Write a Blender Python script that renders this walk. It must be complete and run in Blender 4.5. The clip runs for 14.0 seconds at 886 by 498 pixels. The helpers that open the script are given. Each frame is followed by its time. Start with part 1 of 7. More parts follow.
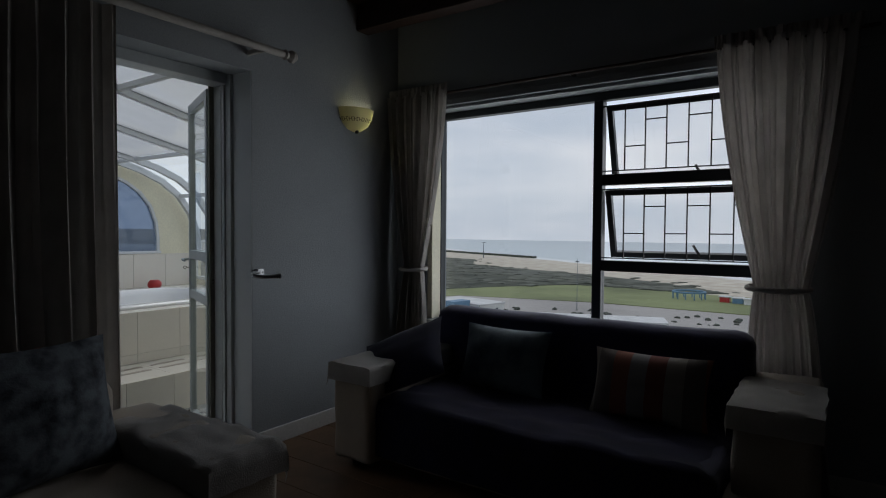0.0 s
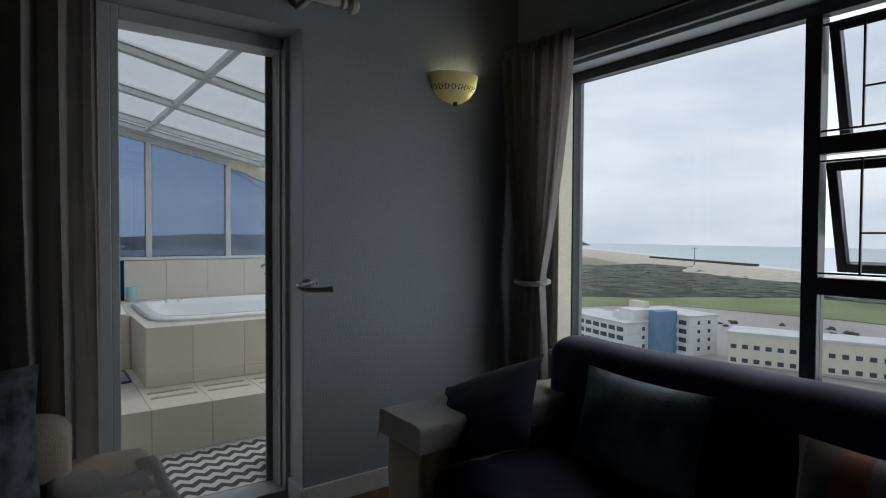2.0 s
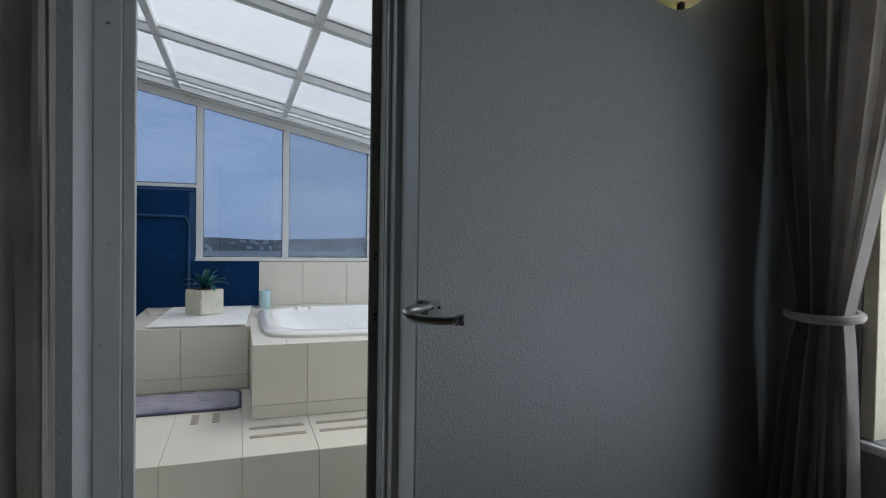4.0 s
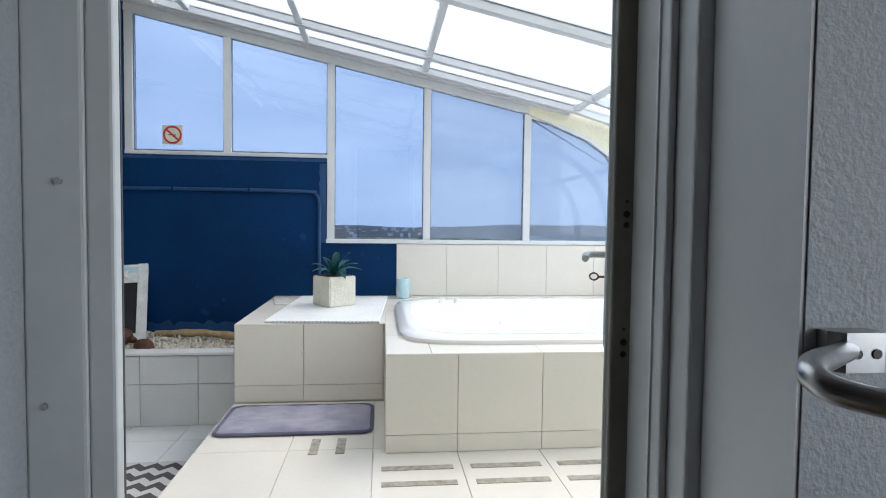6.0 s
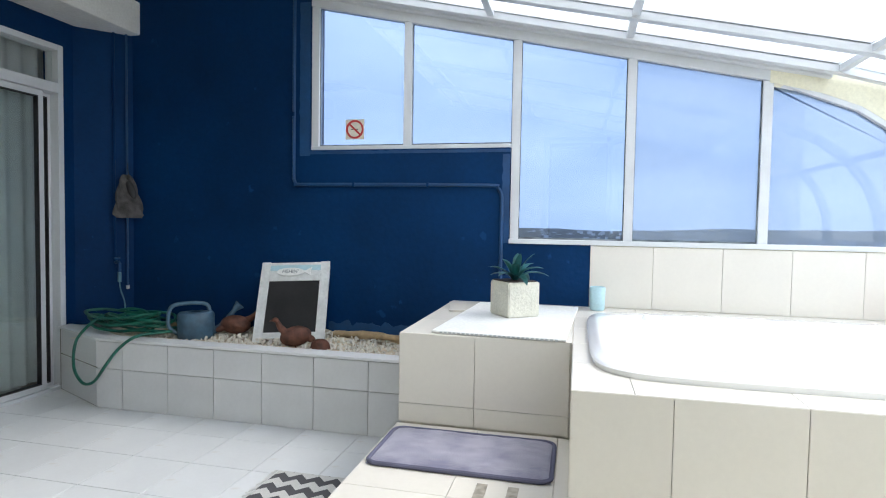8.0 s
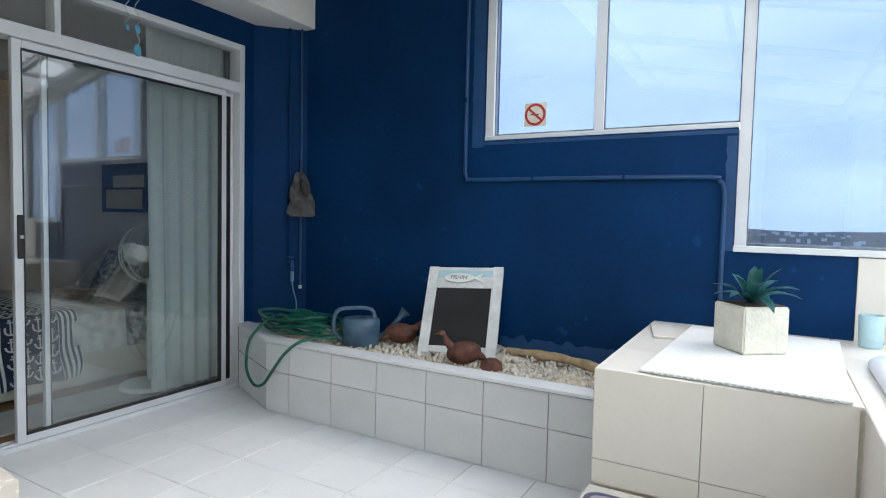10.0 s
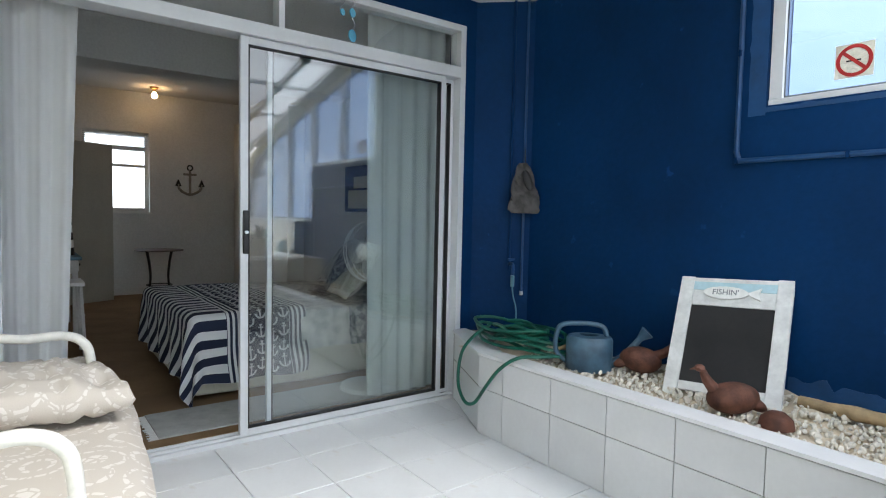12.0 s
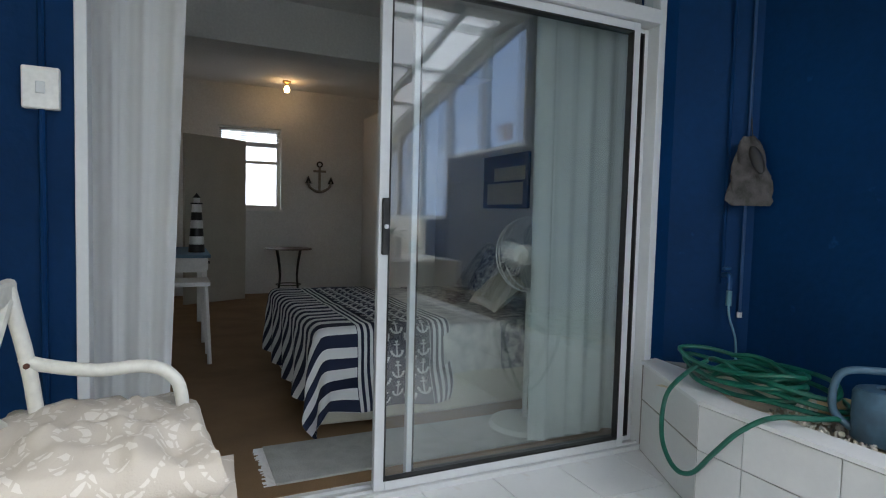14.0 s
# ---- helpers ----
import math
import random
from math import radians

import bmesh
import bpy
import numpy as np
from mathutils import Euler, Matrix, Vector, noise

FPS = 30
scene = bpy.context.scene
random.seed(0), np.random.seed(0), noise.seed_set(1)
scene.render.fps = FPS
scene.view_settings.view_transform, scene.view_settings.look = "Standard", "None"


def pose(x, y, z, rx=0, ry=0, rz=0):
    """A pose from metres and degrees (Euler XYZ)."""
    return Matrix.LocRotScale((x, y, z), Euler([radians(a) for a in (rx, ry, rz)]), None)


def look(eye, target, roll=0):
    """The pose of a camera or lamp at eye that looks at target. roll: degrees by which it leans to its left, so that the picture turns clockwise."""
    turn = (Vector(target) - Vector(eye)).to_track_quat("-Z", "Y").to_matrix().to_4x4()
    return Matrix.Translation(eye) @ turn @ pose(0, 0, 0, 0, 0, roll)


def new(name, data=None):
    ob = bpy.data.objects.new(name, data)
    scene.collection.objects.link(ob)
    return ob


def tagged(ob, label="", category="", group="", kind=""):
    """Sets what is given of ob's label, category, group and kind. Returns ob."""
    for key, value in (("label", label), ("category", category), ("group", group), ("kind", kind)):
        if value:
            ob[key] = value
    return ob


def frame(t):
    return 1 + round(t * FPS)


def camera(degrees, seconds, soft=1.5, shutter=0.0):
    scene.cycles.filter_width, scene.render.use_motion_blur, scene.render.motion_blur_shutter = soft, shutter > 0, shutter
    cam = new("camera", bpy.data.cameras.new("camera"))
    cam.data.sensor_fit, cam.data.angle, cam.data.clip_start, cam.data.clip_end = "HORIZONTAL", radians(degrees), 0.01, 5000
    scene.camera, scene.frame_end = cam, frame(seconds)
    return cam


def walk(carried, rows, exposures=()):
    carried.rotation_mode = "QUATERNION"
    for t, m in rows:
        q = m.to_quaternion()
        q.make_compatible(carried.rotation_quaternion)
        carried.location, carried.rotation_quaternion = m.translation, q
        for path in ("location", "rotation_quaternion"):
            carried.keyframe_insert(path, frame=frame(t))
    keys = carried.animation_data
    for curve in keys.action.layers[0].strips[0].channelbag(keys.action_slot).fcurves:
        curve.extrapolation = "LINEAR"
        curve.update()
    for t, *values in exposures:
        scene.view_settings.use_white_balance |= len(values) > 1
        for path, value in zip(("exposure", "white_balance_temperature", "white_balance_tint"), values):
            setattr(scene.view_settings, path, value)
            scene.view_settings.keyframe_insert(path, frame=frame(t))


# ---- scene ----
cam = camera(75.4, 14.0, soft=1.1)
# seconds, eye, target, roll
PATH = [
    (0, (0.585, 0.368, 1.372), (-0.553, 2.012, 1.309), 0.4),
    (0.5, (0.539, 0.67, 1.376), (-0.726, 2.218, 1.315), 0.3),
    (1, (0.483, 0.966, 1.372), (-0.906, 2.403, 1.316), 0.3),
    (1.5, (0.413, 1.227, 1.356), (-1.095, 2.539, 1.304), 0.3),
    (2, (0.297, 1.457, 1.351), (-1.327, 2.622, 1.301), 0.3),
    (2.5, (0.083, 1.661, 1.358), (-1.626, 2.698, 1.311), 0.3),
    (3, (-0.147, 1.807, 1.344), (-1.932, 2.709, 1.297), 0.3),
    (3.2, (-0.258, 1.864, 1.346), (-2.071, 2.708, 1.301), 0.3),
    (5.3, (-1.469, 2.086, 1.244), (-3.427, 2.487, 1.169), 1.1),
    (5.5, (-1.574, 2.092, 1.244), (-3.543, 2.433, 1.158), 0.8),
    (6, (-1.705, 2.06, 1.24), (-3.691, 2.273, 1.151), 0.7),
    (6.5, (-1.832, 2.046, 1.232), (-3.828, 2.118, 1.139), 1.0),
    (7, (-1.966, 2.079, 1.212), (-3.961, 1.986, 1.121), 1.0),
    (7.2, (-2.004, 2.095, 1.214), (-3.994, 1.926, 1.12), 0.9),
    (9.3, (-2.615, 1.954, 1.191), (-4.444, 1.149, 1.1), 1.4),
    (9.5, (-2.628, 1.902, 1.213), (-4.437, 1.055, 1.113), 1.3),
    (10, (-2.746, 1.824, 1.219), (-4.479, 0.832, 1.113), 1.3),
    (10.5, (-2.912, 1.733, 1.226), (-4.533, 0.568, 1.117), 1.3),
    (11, (-3.036, 1.653, 1.246), (-4.511, 0.307, 1.129), 1.2),
    (11.5, (-3.162, 1.573, 1.212), (-4.494, 0.086, 1.1), 1.2),
    (12, (-3.246, 1.484, 1.179), (-4.442, -0.115, 1.066), 1.2),
    (12.5, (-3.286, 1.308, 1.153), (-4.366, -0.372, 1.043), 1.3),
    (13, (-3.327, 1.085, 1.129), (-4.307, -0.655, 1.02), 1.3),
    (13.5, (-3.381, 0.875, 1.11), (-4.287, -0.904, 0.998), 1.4),
    (14, (-3.442, 0.669, 1.125), (-4.291, -1.138, 1.011), 1.5),
]
EXPOSURES = [(0.0, -0.12), (0.6, -0.2), (1.1, -0.15), (1.8, 0.15), (3.2, 0.6), (5.3, 1.32), (6.0, 1.66), (7.2, 1.88), (9.3, 2.1), (10.5, 2.12), (11.5, 2.2), (12.5, 2.5), (13.2, 2.38), (14.0, 2.1)]
walk(cam, [(t, look(eye, target, roll)) for t, eye, target, roll in PATH], EXPOSURES)

# ---- world and sun ----
world = bpy.data.worlds.new("overcast_sky")
scene.world = world
world.use_nodes = True
wn, wl = world.node_tree.nodes, world.node_tree.links
bg = wn["Background"]
sky = wn.new("ShaderNodeTexSky")
sky.sky_type, sky.sun_disc = "NISHITA", False
sky.sun_elevation, sky.sun_rotation = radians(50), radians(300)
sky_gain = wn.new("ShaderNodeVectorMath")
sky_gain.operation = "SCALE"
sky_gain.inputs["Scale"].default_value = 0.06
wl.new(sky.outputs["Color"], sky_gain.inputs[0])
coord = wn.new("ShaderNodeTexCoord")
stretch = wn.new("ShaderNodeMapping")
stretch.inputs["Scale"].default_value = (1.2, 1.2, 5.0)
wl.new(coord.outputs["Generated"], stretch.inputs["Vector"])
cloud = wn.new("ShaderNodeTexNoise")
cloud.inputs["Scale"].default_value, cloud.inputs["Detail"].default_value, cloud.inputs["Roughness"].default_value = 1.6, 6.0, 0.55
wl.new(stretch.outputs["Vector"], cloud.inputs["Vector"])
tones = wn.new("ShaderNodeValToRGB")
tones.color_ramp.elements[0].position, tones.color_ramp.elements[0].color = 0.3, (0.66, 0.78, 0.95, 1)
tones.color_ramp.elements[1].position, tones.color_ramp.elements[1].color = 0.7, (1.14, 1.18, 1.25, 1)
wl.new(cloud.outputs["Fac"], tones.inputs["Fac"])
blend = wn.new("ShaderNodeMix")
blend.data_type = "RGBA"
blend.inputs["Factor"].default_value = 0.88
wl.new(sky_gain.outputs["Vector"], blend.inputs["A"])
wl.new(tones.outputs["Color"], blend.inputs["B"])
wl.new(blend.outputs["Result"], bg.inputs["Color"])
bg.inputs["Strength"].default_value = 1.0

sun_data = bpy.data.lights.new("sun", "SUN")
sun_data.energy, sun_data.angle, sun_data.color = 0.6, radians(25), (1.0, 0.97, 0.92)
sun = new("sun", sun_data)
sun.matrix_world = look((0, 0, 0), (0.35, -0.55, -0.9))

# added lamp just outside the sea window's glass, boosts the sky's light indoors
window_light = bpy.data.lights.new("window_light", "AREA")
window_light.shape, window_light.size, window_light.size_y, window_light.energy, window_light.color = "RECTANGLE", 2.3, 1.4, 12.0, (0.93, 0.96, 1.0)
new("window_light", window_light).matrix_world = look((-0.66, 4.02, 1.48), (-0.66, 2.0, 1.38))


# ---- materials ----
def material(name, color, rough=0.6, metal=0.0, var=0.12, scale=6.0, bump=0.0, bump_scale=60.0, second=None, stain=0.0, each=0.0, coat=0.0, sheen=0.0, grain_mix=0.25, spec=0.5):
    """A procedural material: base colour with coarse stains and fine grain, and a fine relief."""
    m = bpy.data.materials.new(name)
    m.use_nodes = True
    n, l = m.node_tree.nodes, m.node_tree.links
    b = n["Principled BSDF"]
    b.inputs["Roughness"].default_value, b.inputs["Metallic"].default_value = rough, metal
    b.inputs["Coat Weight"].default_value = coat
    b.inputs["Specular IOR Level"].default_value = spec
    b.inputs["Sheen Weight"].default_value = sheen
    tc = n.new("ShaderNodeTexCoord")
    big, small = n.new("ShaderNodeTexNoise"), n.new("ShaderNodeTexNoise")
    big.inputs["Scale"].default_value, big.inputs["Detail"].default_value = scale, 5.0
    small.inputs["Scale"].default_value, small.inputs["Detail"].default_value = bump_scale, 3.0
    l.new(tc.outputs["Object"], big.inputs["Vector"])
    l.new(tc.outputs["Object"], small.inputs["Vector"])
    ramp = n.new("ShaderNodeValToRGB")
    dark = second or tuple(c * (1 - 2 * var) for c in color)
    ramp.color_ramp.elements[0].position, ramp.color_ramp.elements[0].color = 0.32, (*dark, 1)
    ramp.color_ramp.elements[1].position, ramp.color_ramp.elements[1].color = 0.62, (*color, 1)
    l.new(big.outputs["Fac"], ramp.inputs["Fac"])
    out = ramp.outputs["Color"]
    grain = n.new("ShaderNodeMix")
    grain.data_type, grain.blend_type = "RGBA", "MULTIPLY"
    grain.inputs["Factor"].default_value = grain_mix + stain
    l.new(out, grain.inputs["A"])
    l.new(small.outputs["Color"], grain.inputs["B"])
    hue = n.new("ShaderNodeHueSaturation")
    hue.inputs["Value"].default_value = 1.0 / (1.0 - 0.5 * grain_mix)
    l.new(small.outputs["Fac"], grain.inputs["B"])
    l.new(grain.outputs["Result"], hue.inputs["Color"])
    out = hue.outputs["Color"]
    if each:
        info, span = n.new("ShaderNodeObjectInfo"), n.new("ShaderNodeMapRange")
        span.inputs["To Min"].default_value, span.inputs["To Max"].default_value = 1.0 / (1.0 - 0.5 * grain_mix) - each, 1.0 / (1.0 - 0.5 * grain_mix) + each
        l.new(info.outputs["Random"], span.inputs["Value"])
        l.new(span.outputs["Result"], hue.inputs["Value"])
    l.new(out, b.inputs["Base Color"])
    if bump:
        bp = n.new("ShaderNodeBump")
        bp.inputs["Strength"].default_value, bp.inputs["Distance"].default_value = bump, 0.01
        l.new(small.outputs["Fac"], bp.inputs["Height"])
        l.new(bp.outputs["Normal"], b.inputs["Normal"])
    return m


def glass_material(name, tint, gloss=1.0, haze=0.0, ior=1.45, haze_color=(0.8, 0.85, 0.9)):
    """Thin glass: tinted, with a Fresnel reflection and, where wanted, a frosted share."""
    m = bpy.data.materials.new(name)
    m.use_nodes = True
    n, l = m.node_tree.nodes, m.node_tree.links
    n.remove(n["Principled BSDF"])
    clear, mirror, mix, fres = n.new("ShaderNodeBsdfTransparent"), n.new("ShaderNodeBsdfGlossy"), n.new("ShaderNodeMixShader"), n.new("ShaderNodeLayerWeight")
    clear.inputs["Color"].default_value = (*tint, 1)
    mirror.inputs["Roughness"].default_value = 0.01
    fres.inputs["Blend"].default_value = 0.5
    power, rise = n.new("ShaderNodeMath"), n.new("ShaderNodeMath")
    power.operation, power.inputs[1].default_value = "POWER", 5.0
    f0 = ((ior - 1) / (ior + 1)) ** 2
    rise.operation, rise.inputs[1].default_value, rise.inputs[2].default_value = "MULTIPLY_ADD", (1 - f0) * gloss, f0
    l.new(fres.outputs["Facing"], power.inputs[0])
    l.new(power.outputs[0], rise.inputs[0])
    body = clear.outputs[0]
    if haze:
        frost, noise_tex, share, add = n.new("ShaderNodeBsdfTranslucent"), n.new("ShaderNodeTexNoise"), n.new("ShaderNodeMapRange"), n.new("ShaderNodeMixShader")
        frost.inputs["Color"].default_value = (*haze_color, 1)
        tc = n.new("ShaderNodeTexCoord")
        l.new(tc.outputs["Object"], noise_tex.inputs["Vector"])
        noise_tex.inputs["Scale"].default_value, noise_tex.inputs["Detail"].default_value = 2.2, 6.0
        share.inputs["To Min"].default_value, share.inputs["To Max"].default_value = haze * 0.6, min(1.0, haze * 1.4)
        l.new(noise_tex.outputs["Fac"], share.inputs["Value"])
        l.new(share.outputs["Result"], add.inputs["Fac"])
        l.new(clear.outputs[0], add.inputs[1])
        l.new(frost.outputs[0], add.inputs[2])
        body = add.outputs[0]
    l.new(rise.outputs[0], mix.inputs["Fac"])
    l.new(body, mix.inputs[1])
    l.new(mirror.outputs[0], mix.inputs[2])
    l.new(mix.outputs[0], n["Material Output"].inputs["Surface"])
    return m


def glow_material(name, color, strength):
    m = bpy.data.materials.new(name)
    m.use_nodes = True
    b = m.node_tree.nodes["Principled BSDF"]
    b.inputs["Base Color"].default_value = (*color, 1)
    b.inputs["Emission Color"].default_value, b.inputs["Emission Strength"].default_value = (*color, 1), strength
    return m


M = {
    "plaster_grey": material("plaster_grey", (0.37, 0.40, 0.42), 0.75, var=0.05, scale=1.5, bump=0.3, bump_scale=130),
    "plaster_white": material("plaster_white", (0.78, 0.785, 0.78), 0.85, var=0.04, scale=1.2, bump=0.2, bump_scale=50),
    "blue_paint": material("blue_paint", (0.001, 0.030, 0.108), 0.6, var=0.16, scale=1.3, bump=0.15, bump_scale=30, spec=0.12),
    # lighter blue: touch-up paint, and the conduit's highlight put into colour
    "blue_fresh": material("blue_fresh", (0.005, 0.056, 0.165), 0.5, var=0.15, scale=6, bump=0.2, bump_scale=40),
    "cream_paint": material("cream_paint", (0.80, 0.76, 0.59), 0.7, var=0.05, scale=2),
    "white_paint": material("white_paint", (0.82, 0.82, 0.80), 0.5, var=0.03, scale=5),
    "alu_white": material("alu_white", (0.66, 0.68, 0.70), 0.35, var=0.03, scale=5, grain_mix=0.08),
    "alu_grey": material("alu_grey", (0.55, 0.58, 0.59), 0.45, metal=0.1, var=0.06, scale=5, grain_mix=0.1),
    "alu_dark": material("alu_dark", (0.05, 0.055, 0.06), 0.4, metal=0.4, var=0.1, scale=8),
    "tile_white": material("tile_white", (0.74, 0.755, 0.77), 0.32, var=0.03, scale=2.0, each=0.015, grain_mix=0.06),
    "tile_cream": material("tile_cream", (0.76, 0.72, 0.65), 0.25, var=0.025, scale=1.5, each=0.03, grain_mix=0.06),
    "tile_grey": material("tile_grey", (0.68, 0.69, 0.70), 0.32, var=0.05, scale=2.0, each=0.04, grain_mix=0.08),
    "grout": material("grout", (0.32, 0.31, 0.29), 0.9, var=0.2, scale=9),
    "grout_cream": material("grout_cream", (0.76, 0.71, 0.63), 0.9, var=0.08, scale=9),
    "stone_strip": material("stone_strip", (0.40, 0.36, 0.30), 0.7, var=0.2, scale=40),
    "acrylic": material("acrylic", (0.86, 0.86, 0.86), 0.12, var=0.01, scale=3, coat=0.4, grain_mix=0.02),
    "carpet": material("carpet", (0.30, 0.19, 0.10), 0.95, var=0.12, scale=3, bump=0.6, bump_scale=220),
    "wood_floor": material("wood_floor", (0.20, 0.115, 0.06), 0.45, var=0.15, scale=5, each=0.12),
    "wood_dark": material("wood_dark", (0.045, 0.022, 0.014), 0.5, var=0.2, scale=5, bump=0.2, bump_scale=30),
    "curtain_grey": material("curtain_grey", (0.58, 0.55, 0.52), 0.9, var=0.08, scale=8, bump=0.3, bump_scale=260, sheen=0.2),
    "curtain_white": material("curtain_white", (0.93, 0.945, 0.94), 0.9, var=0.015, scale=5, bump=0.1, bump_scale=260, grain_mix=0.06),
    "sofa_cover": material("sofa_cover", (0.40, 0.345, 0.28), 0.9, var=0.06, scale=4, bump=0.4, bump_scale=200, sheen=0.2),
    "throw_navy": material("throw_navy", (0.016, 0.016, 0.060), 0.9, var=0.2, scale=8, bump=0.12, bump_scale=200, sheen=0.1),
    "navy_velvet": material("navy_velvet", (0.006, 0.007, 0.030), 0.95, var=0.2, scale=8, bump=0.08, bump_scale=150, sheen=0.08),
    "chrome": material("chrome", (0.48, 0.49, 0.50), 0.3, metal=1.0, var=0.04, scale=8),
    "black": material("black", (0.012, 0.012, 0.013), 0.45, var=0.2, scale=8),
    "chalk": material("chalk", (0.022, 0.022, 0.024), 0.8, var=0.25, scale=5, stain=0.1),
    "pale_grey": material("pale_grey", (0.55, 0.57, 0.58), 0.7, var=0.06, scale=4),
    "glass_clear": glass_material("glass_clear", (0.95, 0.97, 0.97), ior=1.75),
    "glass_grey": glass_material("glass_grey", (0.74, 0.745, 0.755), ior=1.7),
    "glass_blue": glass_material("glass_blue", (0.155, 0.215, 0.325), haze=0.18, haze_color=(0.16, 0.20, 0.27), ior=1.7),
    "glass_mist": glass_material("glass_mist", (0.15, 0.21, 0.32), haze=0.45, haze_color=(0.155, 0.20, 0.27), ior=1.7),
    "glass_roof": glass_material("glass_roof", (0.60, 0.61, 0.62), haze=0.85, haze_color=(0.46, 0.46, 0.46), ior=1.7),
    "glass_door": glass_material("glass_door", (0.95, 0.995, 0.99), ior=2.4, gloss=0.8),
}


def scuffed(m, color, scale, level):
    """Small pale knocks and drips over a painted surface."""
    n, l = m.node_tree.nodes, m.node_tree.links
    b = n["Principled BSDF"]
    base = b.inputs["Base Color"].links[0].from_socket
    tc, spots, cut, mix = n.new("ShaderNodeTexCoord"), n.new("ShaderNodeTexNoise"), n.new("ShaderNodeMapRange"), n.new("ShaderNodeMix")
    spots.inputs["Scale"].default_value, spots.inputs["Detail"].default_value = scale, 3.0
    cut.inputs["From Min"].default_value, cut.inputs["From Max"].default_value, cut.inputs["To Max"].default_value = level, level + 0.05, 0.7
    mix.data_type = "RGBA"
    l.new(tc.outputs["Object"], spots.inputs["Vector"])
    l.new(spots.outputs["Fac"], cut.inputs["Value"])
    l.new(cut.outputs["Result"], mix.inputs["Factor"])
    l.new(base, mix.inputs["A"])
    mix.inputs["B"].default_value = (*color, 1)
    l.new(mix.outputs["Result"], b.inputs["Base Color"])


scuffed(M["blue_paint"], (0.008, 0.055, 0.17), 9.0, 0.70)
scuffed(M["tile_white"], (0.60, 0.55, 0.48), 3.5, 0.66)


# ---- mesh helpers ----
def add_box(bm, x0, x1, y0, y1, z0, z1, bevel=0.0, seg=2):
    """One box into bm, its edges rounded."""
    r = bmesh.ops.create_cube(bm, size=1.0, matrix=Matrix.LocRotScale(((x0 + x1) / 2, (y0 + y1) / 2, (z0 + z1) / 2), None, (abs(x1 - x0), abs(y1 - y0), abs(z1 - z0))))
    if bevel:
        edges = {e for v in r["verts"] for e in v.link_edges}
        bmesh.ops.bevel(bm, geom=list(edges), offset=bevel, segments=seg, profile=0.5, affect="EDGES")
    return bm


def boxes(*rows, bevel=0.0):
    bm = bmesh.new()
    for r in rows:
        add_box(bm, *r, bevel=bevel)
    return bm


def sheet(bm):
    """A pane open at its back, so that light crosses it once: the larger of its two faces and the rims stay."""
    big = max(bm.faces, key=lambda q: q.calc_area())
    bmesh.ops.delete(bm, geom=[q for q in bm.faces if q.normal.dot(big.normal) < -0.9 and q.calc_area() > 0.5 * big.calc_area()], context="FACES")
    return bm


def turned(bm, m):
    bmesh.ops.transform(bm, matrix=m, verts=bm.verts)
    return bm


def extruded(points, axis, lo, hi):
    """A prism: a closed outline in the two axes other than axis, drawn from lo to hi."""
    bm = bmesh.new()
    def at(p, v):
        return {"x": (v, p[0], p[1]), "y": (p[0], v, p[1]), "z": (p[0], p[1], v)}[axis]
    a, b = [bm.verts.new(at(p, lo)) for p in points], [bm.verts.new(at(p, hi)) for p in points]
    bm.faces.new(a), bm.faces.new(b)
    for i in range(len(points)):
        j = (i + 1) % len(points)
        bm.faces.new((a[i], a[j], b[j], b[i]))
    bmesh.ops.recalc_face_normals(bm, faces=bm.faces)
    return bm


def tube(points, radius, sides=8, closed=False):
    """A round bar along a line of points."""
    bm = bmesh.new()
    pts = [Vector(p) for p in points]
    rings, n = [], len(pts)
    up = Vector((0.13, 0.21, 0.97)).normalized()
    for i, p in enumerate(pts):
        d = pts[(i + 1) % n] - pts[i - 1] if closed else pts[min(i + 1, n - 1)] - pts[max(i - 1, 0)]
        d.normalize()
        s = d.cross(up)
        if s.length < 0.05:
            s = d.cross(Vector((1, 0, 0)))
        s.normalize()
        q = s.cross(d)
        r = radius[i] if isinstance(radius, (list, tuple)) else radius
        rings.append([bm.verts.new(p + r * (math.cos(a) * s + math.sin(a) * q)) for a in (2 * math.pi * k / sides for k in range(sides))])
    for i in range(n if closed else n - 1):
        a, b = rings[i], rings[(i + 1) % n]
        for k in range(sides):
            bm.faces.new((a[k], a[(k + 1) % sides], b[(k + 1) % sides], b[k]))
    if not closed:
        bm.faces.new(rings[0]), bm.faces.new(rings[-1])
    bmesh.ops.recalc_face_normals(bm, faces=bm.faces)
    return bm


def lathe(profile, steps=28, cx=0.0, cy=0.0, turn=2 * math.pi):
    """A turned body: (radius, z) pairs about an upright axis."""
    bm = bmesh.new()
    whole = turn > 6.28
    count = steps if whole else steps + 1
    rings = [[bm.verts.new((cx + r * math.cos(turn * k / steps), cy + r * math.sin(turn * k / steps), z)) for k in range(count)] for r, z in profile]
    for a, b in zip(rings, rings[1:]):
        for k in range(steps):
            j = (k + 1) % count
            bm.faces.new((a[k], a[j], b[j], b[k]))
    bmesh.ops.remove_doubles(bm, verts=bm.verts, dist=1e-5)
    bmesh.ops.recalc_face_normals(bm, faces=bm.faces)
    return bm


